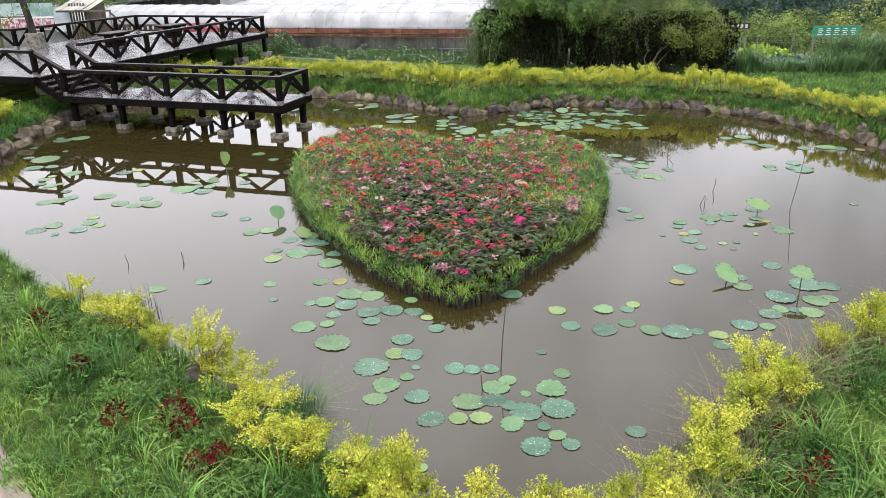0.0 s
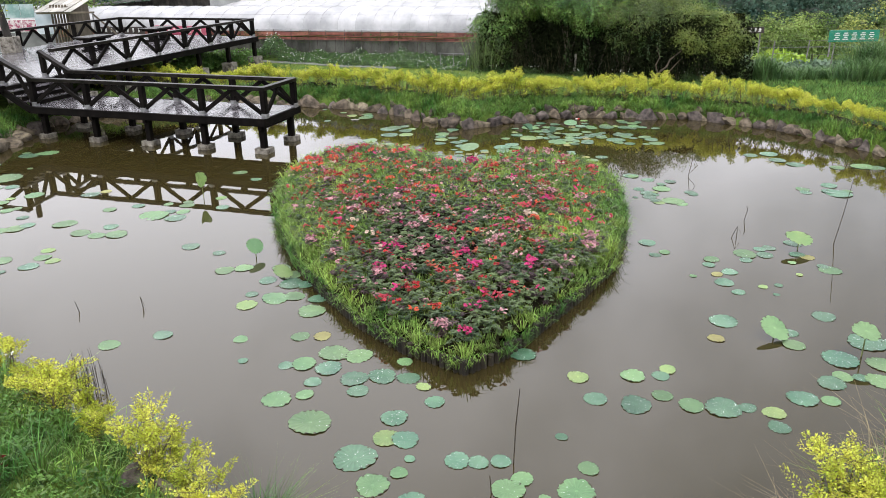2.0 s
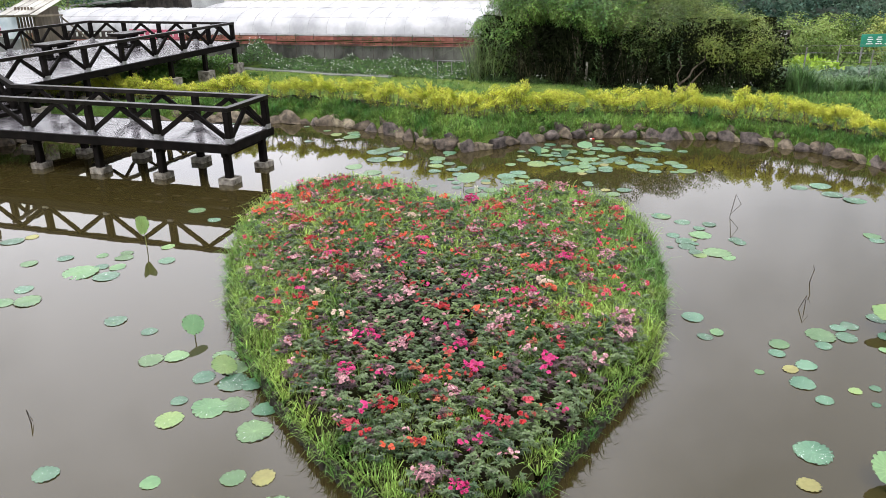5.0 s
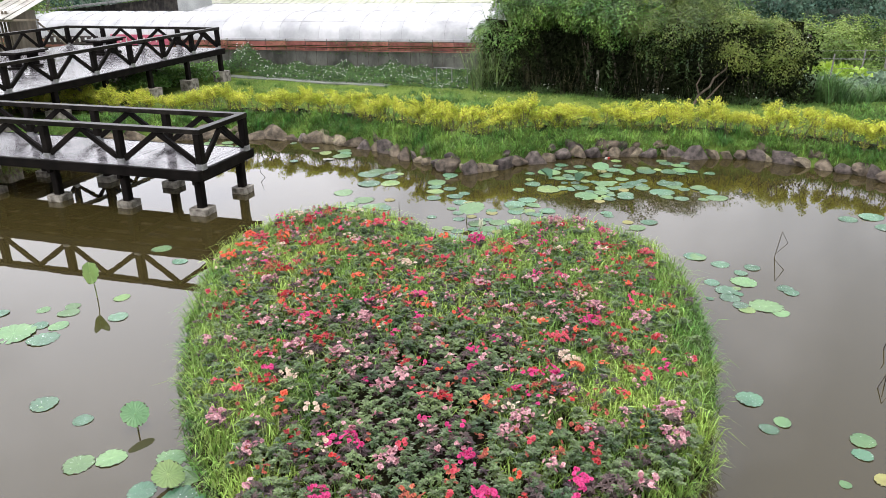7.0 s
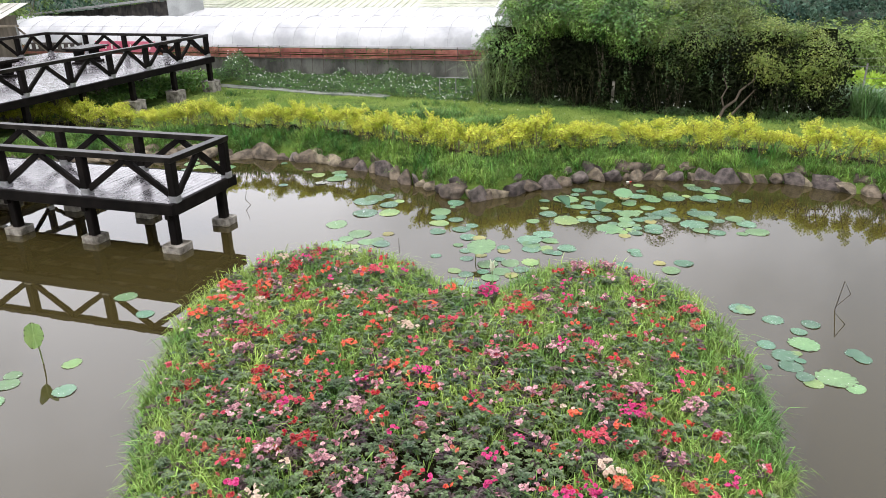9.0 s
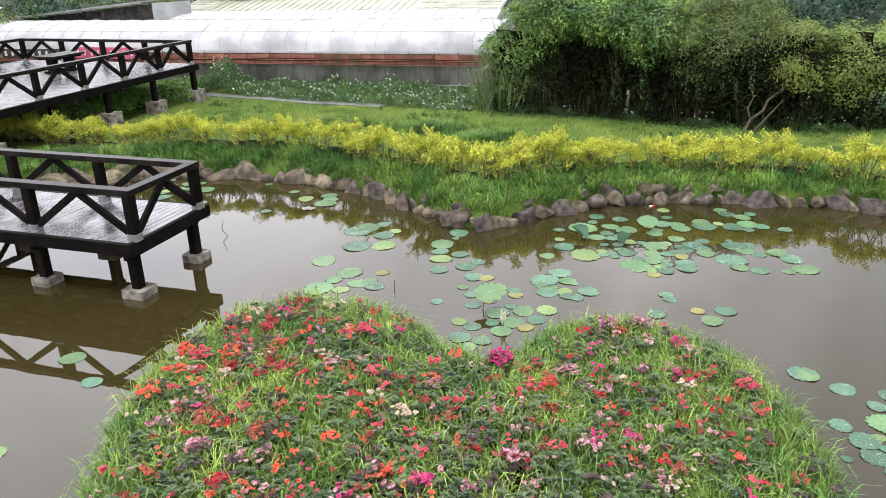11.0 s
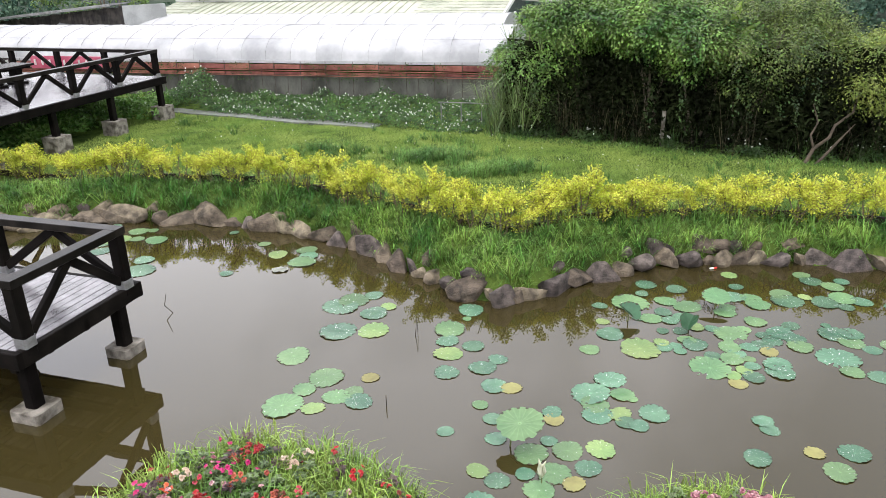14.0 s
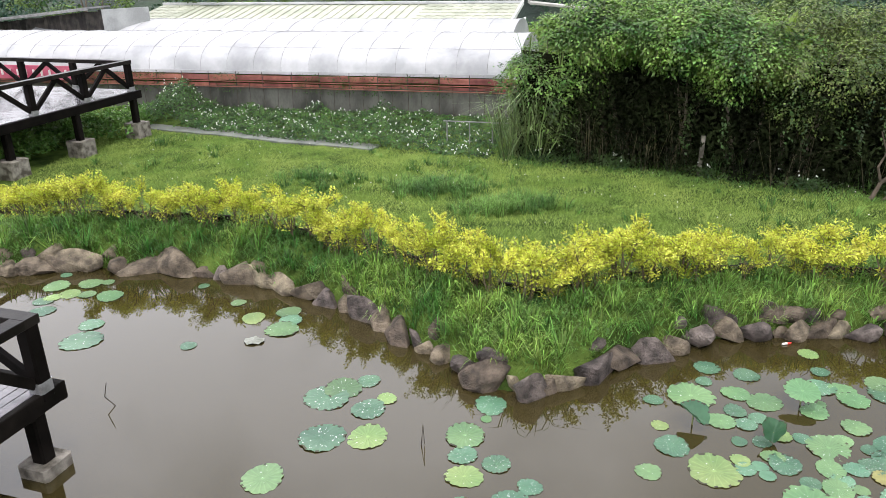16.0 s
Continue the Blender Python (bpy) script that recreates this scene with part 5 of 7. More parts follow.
def stone(x, y, z, sx, sy, sz, turn):
    ob = new("stone", R.choice(STONES))
    ob.parent = edging
    ob.matrix_world = Matrix.Translation((x, y, z)) @ Euler((R.uniform(-.16, .16), R.uniform(-.16, .16), turn + R.uniform(-.3, .3))).to_matrix().to_4x4() @ Matrix.Diagonal((sx, sy, sz, 1))


BANK_LINE = POND_FAR + [POND_NEAR[0], POND_NEAR[1]]
s_next = 0.0
for x, y, e in along(BANK_LINE, 0.02):
    s_next -= 0.02
    if s_next > 0:
        continue
    w = R.choice((0.5, 0.6, 0.7, 0.85, 0.95) if x < -3.2 else (0.26, 0.34, 0.42, 0.48, 0.55, 0.62, 0.72))
    s_next = w * 0.76
    out = Vector((e.y, -e.x, 0))
    hgt = R.uniform(0.40, 0.58) * (0.75 + 0.4 * w)
    push = R.uniform(0.04, 0.18)
    stone(x + e.x * w / 2 + out.x * push, y + e.y * w / 2 + out.y * push, hgt * 0.16 + R.uniform(-0.05, 0.06), w * 1.2, w * R.uniform(0.6, 0.9), hgt, math.atan2(e.y, e.x))
    if R.random() < (0.85 if 3.4 < x < 7 else 0.5 if x < -6 else 0.22):
        w2 = R.uniform(0.3, 0.6)
        stone(x + out.x * 0.34, y + out.y * 0.34, 0.28, w2, w2 * 0.7, w2 * 0.75, math.atan2(e.y, e.x))
for x, y in ((-2.95, 8.75), (-2.35, 8.05), (-3.4, 9.1), (3.0, 7.3)):
    stone(x, y, 0.3, 0.42, 0.36, 0.34, R.uniform(0, 3))

# ---- grass of banks and lawn ----
def bank_share(x, y):
    d = gap(x, y, POND)
    return np.where((d > 0.19) & (d < 2.4), np.clip(0.95 - d / 2.2 + 0.5 * waves(x, y, 1.4), 0.12, 1), 0)


vx, vy = scatter(26000, (-16, 15.5, 20, 38), lambda x, y: bank_share(x, y))
tufts(vx, vy, land, 14, 0.06, 0.27, 0.018, 1.0, M_GRASS, "bank_grass", "lush green tussocks over the stones of the far bank", "grass", 0.7)
vx, vy = scatter(4200, (-16, 15.5, 20, 36), lambda x, y: np.where((gap(x, y, POND) > 0.22) & (gap(x, y, POND) < 1.1), np.clip(0.35 + 0.9 * waves(x, y, 1.2), 0.08, 1), 0))
tufts(vx, vy, land, 30, 0.06, 0.44, 0.018, 1.0, M_GRASS, "tall_bank_grass", "tall arching grass tussocks hanging over the pond edge", "grass", 0.8)


def towards_water(x, y):
    h = 0.05
    return np.arctan2(gap(x, y - h, POND) - gap(x, y + h, POND), gap(x - h, y, POND) - gap(x + h, y, POND))


vx, vy = scatter(4200, (-16, 15.5, 20, 36), lambda x, y: np.where((gap(x, y, POND) > 0.16) & (gap(x, y, POND) < 0.5), np.clip(0.05 + 1.2 * waves(x, y, 1.9), 0, 1), 0))
vx, vy = np.repeat(vx, 26) + RN.normal(0, 0.06, len(vx) * 26), np.repeat(vy, 26) + RN.normal(0, 0.06, len(vy) * 26)
blades(vx, vy, np.maximum(land(vx, vy) + 0.03, 0.24), 0.34, 0.016, 1.2, M_GRASS, "hanging_grass", "long grass drooping over the stones into the pond", "grass", way=towards_water(vx, vy) + RN.normal(0, 0.5, len(vx)))


def lawn_share(x, y):
    # lawn thinned by the bushes so the turf painting their shade shows
    shade = 1 - 0.85 * np.clip((y - foot(x) + 0.5) / 0.7, 0, 1) * (x > 1.5)
    return shade * np.where((gap(x, y, POND) > 1.7) & (y < np.where(x > -0.9, 43.2, 44.3 - 0.45 * (x + 9))), 0.62 + 0.35 * waves(x, y, 0.6), 0)


vx, vy = scatter(420000, (-15.5, 15, 20, 37), lambda x, y: np.where((gap(x, y, POND) > 0.17) & (gap(x, y, POND) < 1.9), 1, 0))
blades(vx, vy, land(vx, vy), 0.17, 0.018, 1.0, M_TURF, "bank_turf", "thick low grass covering the far bank", "grass", plain=True)
vx, vy = scatter(560000, (-11, 13.5, 30, 45), lambda x, y: lawn_share(x, y) * 1.15)
blades(vx, vy, land(vx, vy), 0.085, 0.021, 0.9, M_LAWN, "lawn_grass", "short rough lawn behind the hedge", "grass", plain=True)
# strip of darker turf stands in for the shade of the bushes
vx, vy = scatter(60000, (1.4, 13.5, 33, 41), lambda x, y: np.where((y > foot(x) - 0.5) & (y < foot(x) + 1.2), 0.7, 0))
blades(vx, vy, land(vx, vy), 0.13, 0.018, 1.0, M_TURF, "shaded_turf", "thin turf along the foot of the bushes, its darker green painting their shade", "grass", plain=True)
vx, vy = scatter(120000, (11, 26, 18, 42), lambda x, y: np.where((x > 13.5) | (y < 30), lawn_share(x, y), 0))
blades(vx, vy, land(vx, vy), 0.2, 0.045, 0.9, M_TURF, "meadow_grass", "rough grass beyond the hedge towards the plots", "grass", plain=True)
vx, vy = scatter(1500, (-10, 14, 31, 44), lambda x, y: np.where(waves(x, y, 0.45) > 0.25, lawn_share(x, y), 0))
vx = np.concatenate([vx, RN.normal(-0.3, 0.55, 150), RN.normal(1.3, 0.6, 150), RN.normal(-3.0, 0.7, 60)])
vy = np.concatenate([vy, RN.normal(36.5, 0.3, 150), RN.normal(35.0, 0.35, 150), RN.normal(37.5, 0.4, 60)])
tufts(vx, vy, land, 26, 0.09, 0.27, 0.013, 1.0, M_TURF, "lawn_tussocks", "darker tussocks scattered over the lawn", "grass")


def near_share(x, y):
    return np.where((gap(x, y, POND) > 0.06) & (y > 2.0 + 0.2 * np.abs(x)), np.where((x + 4.95) * 0.75 + (y - 6.95) * 0.66 < 0, 0.0, 1.0), 0)


vx, vy = scatter(300000, (-12, 10.5, 1.5, 17), near_share)
blades(vx, vy, land(vx, vy), 0.16, 0.013, 1.0, M_TURF, "near_turf", "thick low grass covering the near banks", "grass", plain=True)
vx, vy = scatter(10500, (-12, 10.5, 1.5, 17), lambda x, y: near_share(x, y) * (0.65 + 0.45 * waves(x, y, 1.1)))
tufts(vx, vy, land, 22, 0.07, 0.25, 0.012, 1.0, M_GRASS, "near_bank_grass", "dense green grass on the near banks", "grass", 0.5)
vx, vy = scatter(1300, (-9, 10.5, 3, 12), lambda x, y: near_share(x, y) * np.where(x > 1.8, 1, 0.3))
tufts(vx, vy, land, 26, 0.05, 0.46, 0.018, 1.1, M_GRASS, "tall_near_grass", "tall arching grass on the near bank", "grass")
vx, vy = scatter(2600, (1.9, 9.5, 5.0, 13), lambda x, y: np.where((gap(x, y, POND) > 0.12) & (gap(x, y, POND) < 0.95), np.clip(0.5 + 0.9 * waves(x, y, 1.5), 0, 1), 0))
tufts(vx, vy, land, 12, 0.12, 0.55, 0.009, 1.3, M_STRAW, "dry_straw", "tangled dry straw under the hedge on the near bank", "grass")


# ---- weeds of the near bank ----
M_WEED = surface("broad_weed_leaves", (0.065, 0.155, 0.028), (0.16, 0.29, 0.06), 1.2, 20, 0.5, 0, island=0.35, through_light=0.25)
M_REDLEAF = surface("dark_red_leaves", (0.038, 0.008, 0.006), (0.145, 0.020, 0.012), 3, 25, 0.8, 0, island=0.5, through_light=0.1, spec=0.1)
vx, vy = scatter(2700, (-11, 9.5, 2.5, 15), lambda x, y: near_share(x, y) * np.clip(0.35 + 0.8 * waves(x, y, 1.7), 0, 1) * np.where(gap(x, y, POND) > 0.6, 1, 0.4))
weeds = part("broadleaf_weeds", rosettes(vx, vy, land(vx, vy), 0.20, 0.22, 60, 0.07, None, 0.5), M_WEED)
tagged(weeds, "broad-leaved weeds among the grass of the near bank", "weeds", kind="stuff")


def red_plant(x, y, s):
    z = np.zeros(1)
    ob = new("red_leaved_plant")
    part("foliage", mesh_of("foliage", rosettes(z, z, z, 0.17 * s, 0.40 * s, int(110 * s), 0.065, None, 0.5), M_REDLEAF), None, ob)
    ob.location = (x, y, float(land(x, y)))
    part("stem", Shape().tube([(0, 0, -0.05), (0.02, 0.01, 0.3 * s)], [0.012, 0.006], 5), M_TWIG, ob)
    return tagged(ob, "small dark red leaved plant in the grass", "plant", "red-leaved plants on the near bank")


for x, y, s in ((-6.14, 10.32, 1.0), (-3.96, 7.74, 0.9), (-3.24, 7.72, 1.15), (-3.05, 7.5, 1.0), (-2.68, 6.73, 0.9), (-2.5, 6.95, 0.8), (-4.95, 8.99, 0.8),
                (3.87, 7.26, 0.8), (3.87, 6.45, 1.0), (4.24, 7.36, 0.8), (3.6, 6.3, 0.8)):
    red_plant(x, y, s)

vx, vy = scatter(1500, (-15, 15, 21, 36), lambda x, y: np.where((gap(x, y, POND) > 0.3) & (gap(x, y, POND) < 2.2), np.clip(0.1 + 0.9 * waves(x, y, 1.5), 0, 1), 0))
tagged(part("bank_weeds", rosettes(vx, vy, land(vx, vy), 0.16, 0.28, 36, 0.06, None, 0.5), M_WEED), "broad-leaved weeds among the grass of the far bank", "weeds", kind="stuff")

vx, vy = RN.normal(-4.95, 0.2, 60), RN.normal(11.25, 0.16, 60)
blades(vx, vy, np.maximum(land(vx, vy), 0), 0.68, 0.010, 0.16, M_DEADSTEM, "reed_clump", "dark thin reeds standing at the water's edge", "reeds")
vx, vy = RN.normal(-1.95, 0.10, 650), RN.normal(8.55, 0.10, 650)
blades(vx, vy, land(vx, vy), 0.55, 0.006, 1.0, M_GRASS, "fine_grass_clump", "fountain of fine hair-like grass at the water's edge", "grass",
       way=np.arctan2(vy - 8.55, vx + 1.95))
vx, vy = scatter(700, (-7, 3, 6.5, 13), lambda x, y: np.where((gap(x, y, POND) > 0.0) & (gap(x, y, POND) < 0.5), 0.22, 0))
petal = leaf_cards(np.repeat(np.stack([vx, vy, land(vx, vy) + RN.uniform(0.25, 0.55, len(vx))], -1), 5, 0), 0.028, None, 0.2, 0.8)
tagged(part("white_weed_flowers", petal, M_WHITEFLOWER), "tiny white weed flowers at the water's edge", "flowers", kind="stuff")

for x, y in ((-14.75, 25.2), (-14.95, 25.8), (-15.1, 26.4), (-15.6, 25.6), (-14.6, 24.5), (-15.4, 24.8)):
    shrub(x, y, R.uniform(0.75, 0.95), "shrubs beside the deck on the west bank", FULL_SHRUBS)

# ---- bushes, trees and hills behind ----
def crown(n_clumps, per, centre, size, clump, leaf, seed, aspect=0.62, low=-0.85, sprays=0, under=0.0):
    """Leaves hung in rounded clumps over an uneven crown, with a few longer shoots."""
    r = np.random.default_rng(seed)
    d = r.normal(size=(n_clumps * 3, 3))
    d /= np.linalg.norm(d, axis=1)[:, None]
    d = d[d[:, 2] > low][:n_clumps]
    tuck = np.where(d[:, 2] < 0.1, 1 + under * (d[:, 2] - 0.1), 1.0)[:, None]
    lobes = 1 + 0.16 * np.sin(d[:, 0] * 4.1 + seed) * np.cos(d[:, 2] * 5.3 + seed * 1.7)
    k = np.array(centre) + d * np.array(size) * (lobes * r.uniform(0.70, 1.04, len(d)))[:, None] * np.concatenate([tuck, tuck, 0 * tuck + 1], 1)
    big = r.uniform(0.5, 1.45, len(k))
    e = r.normal(size=(len(k), per, 3)) + d[:, None, :] * 0.6 + np.array([0, 0, 0.45])
    e /= np.linalg.norm(e, axis=2)[:, :, None]
    ragged = 1 + 0.22 * np.sin(e[:, :, :1] * 5 + big[:, None, None] * 40) * np.cos(e[:, :, 2:] * 6 + big[:, None, None] * 70)
    rad = clump * big[:, None, None] * ragged * r.uniform(0.72, 1.08, (len(k), per, 1))
    c = k[:, None, :] + e * rad * np.array([1.15, 1.15, 0.9])
    full = r.uniform(0, 1, (len(k), per)) < np.clip(big * big + 0.15, 0.3, 1)[:, None]
    c, e = c[full], e[full]
    if sprays:
        pick = r.choice(np.flatnonzero(d[:, 2] > -0.1), sprays)
        go = d[pick] * np.array([1, 1, 0.6]) + r.normal(0, 0.35, (sprays, 3)) + np.array([0, 0, 0.35])
        long = r.uniform(0.25, 0.75, (sprays, 1, 1))
        t = np.linspace(0.1, 1, 20)[None, :, None]
        w = k[pick][:, None, :] + go[:, None, :] * long * t + np.array([0, 0, -0.6]) * long * t * t + r.normal(0, 0.035, (sprays, 20, 3))
        c = np.concatenate([c, w.reshape(-1, 3)])
        e = np.concatenate([e, np.repeat(go, 20, 0) * 0.6])
    return hung_leaves(c, e, leaf, aspect)


def bush(x, y, high, wide, deep, material, leaf, clumps, seed, label, low=0.34, name="bush", category="bush", stems=5, clump=0.32, per=170, sprays=0):
    """Several bent trunks under a clumped crown."""
    r = random.Random(seed)
    z = float(land(x, y))
    ob = anchor(name, (x, y, z), label, category)
    for i in range(stems):
        a = r.uniform(0, 6.28)
        e = Vector((wide * 0.5 * math.cos(a), deep * 0.5 * math.sin(a), high * r.uniform(0.6, 0.85)))
        p0 = Vector((r.uniform(-0.4, 0.4), r.uniform(-0.25, 0.25), -0.1))
        part("trunk", Shape().tube([p0, p0.lerp(e, 0.45) + Vector((r.uniform(-.2, .2), r.uniform(-.2, .2), 0.1)), e], [0.06 * high / 4, 0.04 * high / 4, 0.015], 6), M_BARK, ob)
    zc = high * (0.5 + low / 2)
    part("crown", crown(clumps, per, (0, 0, zc), (wide, deep, (high - zc)), clump, leaf, seed, sprays=sprays, under=0.6 if sprays else 0.0), material, ob)
    return ob


LUSH = "dense leafy green bush overgrown with creepers beside the lawn"
OLIVE = "olive-green leafy small tree at the edge of the lawn"
PALE = "small tree with pale yellow-green leaves at the edge of the lawn"
# x, y, height, half width, half depth, leaves, foot of the crown as a share, leaf length
for i, (x, y, h, w, dp, m, low, leaf) in enumerate((
        (3.05, 40.1, 3.75, 1.15, 1.1, M_BUSH, 0.10, 0.10), (4.5, 39.2, 3.8, 1.3, 1.1, M_BUSH, 0.78, 0.105), (6.0, 38.2, 3.65, 1.3, 1.15, M_BUSH, 0.76, 0.11), (7.1, 37.5, 3.55, 1.15, 1.2, M_BUSH, 0.56, 0.105),
        (8.4, 36.8, 4.0, 1.3, 1.2, M_BUSH_OLIVE, 0.34, 0.08), (9.9, 37.2, 3.95, 1.15, 1.2, M_BUSH_OLIVE, 0.32, 0.075), (11.2, 35.7, 2.85, 1.4, 1.1, M_BUSH_PALE, 0.44, 0.075), (12.3, 35.8, 2.4, 0.9, 1.0, M_BUSH_PALE, 0.40, 0.075),
        (5.4, 41.0, 3.75, 1.8, 1.3, M_BUSH, 0.6, 0.105), (8.6, 39.4, 3.8, 1.9, 1.4, M_BUSH_OLIVE, 0.5, 0.09))):
    bush(x, y, h - 0.12, w, dp, m, leaf * 0.86, 34, 300 + i, {M_BUSH: LUSH, M_BUSH_OLIVE: OLIVE, M_BUSH_PALE: PALE}[m], low, clump=0.54, per=560, sprays=95)

# greens of the bush foot, darkened to paint the shade under the crowns
M_FOOTWEED = surface("painted_shade_leaves", (0.02, 0.055, 0.012), (0.065, 0.115, 0.026), 1.4, 20, 0.5, 0, island=0.5, through_light=0.2)
M_DRYSTALK = surface("dry_brown_stalks", (0.028, 0.022, 0.012), (0.10, 0.09, 0.042), 2, 30, 0.8, 0, island=0.45, through_light=0.1)
# leaf tangle painted near-black as shade under the crowns, long hanging grass in front
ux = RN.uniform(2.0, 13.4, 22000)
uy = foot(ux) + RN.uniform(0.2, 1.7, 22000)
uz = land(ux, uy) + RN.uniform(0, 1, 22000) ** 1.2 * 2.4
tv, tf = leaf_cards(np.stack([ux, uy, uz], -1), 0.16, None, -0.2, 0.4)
# uneven backing sheet added behind the leaves as painted deep shade
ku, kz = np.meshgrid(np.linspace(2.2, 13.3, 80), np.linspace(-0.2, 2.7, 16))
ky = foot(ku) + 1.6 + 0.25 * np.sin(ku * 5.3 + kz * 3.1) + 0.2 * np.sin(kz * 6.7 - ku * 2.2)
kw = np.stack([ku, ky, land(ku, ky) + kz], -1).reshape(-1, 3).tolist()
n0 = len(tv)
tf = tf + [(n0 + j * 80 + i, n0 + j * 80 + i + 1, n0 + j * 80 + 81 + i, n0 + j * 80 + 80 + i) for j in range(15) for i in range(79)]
tangle = part("undergrowth", (tv + kw, tf), M_SHADE_LEAF)
tagged(tangle, "tangled undergrowth beneath the bushes, painted near-black for their shade", "undergrowth", kind="stuff")
ux = RN.uniform(1.6, 13.6, 46)
uy = foot(ux) + RN.uniform(0.1, 0.9, 46)
tufts(ux, uy, land, 11, 0.16, 0.75, 0.014, 0.9, M_FOOTWEED, "long_grass", "long rough grass at the foot of the bushes", "grass")
M_REED = surface("pale_reed_blades", (0.06, 0.10, 0.03), (0.21, 0.28, 0.10), 1.2, 20, 0.5, 0, island=0.6, through_light=0.08)
ux = RN.normal(2.35, 0.45, 60)
uy = RN.normal(39.75, 0.3, 60)
tufts(ux, uy, land, 12, 0.16, 2.1, 0.028, 0.8, M_REED, "reed_grass", "tall reed grass at the corner of the bushes", "grass", 0.7)
ux = np.concatenate([RN.normal(4.6, 0.8, 30), RN.uniform(6.5, 12.5, 14)])
uy = foot(ux) + RN.uniform(0.1, 1.0, 44)
tufts(ux, uy, land, 6, 0.25, 1.7, 0.018, 0.6, M_DRYSTALK, "dry_grass", "dry pale grass stalks among the bushes", "grass")

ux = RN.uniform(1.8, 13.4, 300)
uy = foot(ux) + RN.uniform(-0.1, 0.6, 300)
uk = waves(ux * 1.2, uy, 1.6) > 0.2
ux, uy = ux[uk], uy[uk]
tagged(part("foot_weeds", rosettes(ux, uy, land(ux, uy), 0.24, 0.26, 40, 0.075, None, 0.5), M_FOOTWEED), "low leafy weeds along the foot of the bushes, shade painted into their green", "weeds", kind="stuff")
wc = np.stack([ux, uy, land(ux, uy) + 0.36], -1)[::2]
wc = np.repeat(wc + RN.normal(0, 0.12, wc.shape) * np.array([1, 1, 0.4]), 5, 0)
tagged(part("foot_flowers", leaf_cards(wc, 0.035, None, 0.2, 0.8), M_WHITEFLOWER), "small white flowers along the foot of the bushes", "flowers", kind="stuff")

M_CANE = surface("pale_cane_leaves", (0.10, 0.19, 0.04), (0.28, 0.38, 0.12), 1.2, 20, 0.5, 0, island=0.5, through_light=0.2)
ux = RN.normal(5.0, 1.0, 30)
uy = foot(ux) + RN.uniform(0.2, 1.2, 30)
tufts(ux, uy, lambda x, y: 3.05 + 0.35 * waves(x, y, 1.0), 9, 0.12, 0.95, 0.028, 1.1, M_CANE, "cane_leaves", "long arching cane leaves topping the bushes", "grass")

pipe = part("fence_post", Shape().beam((6.2, 37.2, 0.1), (6.23, 37.2, 1.35), 0.09, 0.09, (1, 0, 0)), M_CONCRETE)
tagged(pipe, "weathered pale grey post standing among the bushes", "post")

# leaning bare tree before the bushes
M_DARKWOOD = surface("brown_branch_bark", (0.045, 0.034, 0.024), (0.11, 0.085, 0.06), 4, 40, 0.9, 0.8, 0.02)
leaning = part("bare_branch", Shape().tube([(9.05, 34.95, 0.1), (9.25, 34.95, 0.45), (9.40, 35.0, 0.75), (9.75, 35.0, 1.02), (9.90, 35.1, 1.30), (10.30, 35.1, 1.62), (10.5, 35.3, 2.3)], [0.055, 0.05, 0.045, 0.04, 0.036, 0.03, 0.015], 7), M_DARKWOOD)
tagged(leaning, "leaning bare tree limb under the bushes", "branch")
part("branch", Shape().tube([(9.40, 35.0, 0.75), (9.28, 35.0, 1.1), (9.44, 35.05, 1.4), (9.3, 35.15, 1.85)], [0.03, 0.026, 0.022, 0.01], 6), M_DARKWOOD, leaning)
part("branch", Shape().tube([(9.1, 34.9, 0.1), (9.55, 34.85, 0.5), (9.95, 34.9, 0.95), (10.35, 35.0, 1.35)], [0.04, 0.036, 0.03, 0.012], 6), M_DARKWOOD, leaning)

# vines take the same leaf green with shade painted in
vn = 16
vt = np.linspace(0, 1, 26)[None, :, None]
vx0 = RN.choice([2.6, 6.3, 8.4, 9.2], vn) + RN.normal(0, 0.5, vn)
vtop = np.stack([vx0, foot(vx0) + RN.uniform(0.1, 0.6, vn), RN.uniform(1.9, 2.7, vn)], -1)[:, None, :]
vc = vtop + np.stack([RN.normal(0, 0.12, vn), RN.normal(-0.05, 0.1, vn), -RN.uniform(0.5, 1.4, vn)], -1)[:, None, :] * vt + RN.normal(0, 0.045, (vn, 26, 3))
tagged(part("hanging_vines", hung_leaves(vc.reshape(-1, 3), np.tile([0.0, -0.8, 0.0], (vn * 26, 1)), 0.10, 0.62, 0.9), M_FOOTWEED), "leafy vines hanging down before the foot of the bushes, green darkened for shade", "vines", kind="stuff")

# banana-like leaves over the bushes
M_BANANA = surface("banana_leaf", (0.14, 0.26, 0.03), (0.24, 0.36, 0.06), 2, 20, 0.45, 0.2, 0.01, through_light=0.3)
plant = anchor("banana_plant", (7.55, 37.3, 0.3), "tall banana-like leaves rising out of the bushes", "plant")
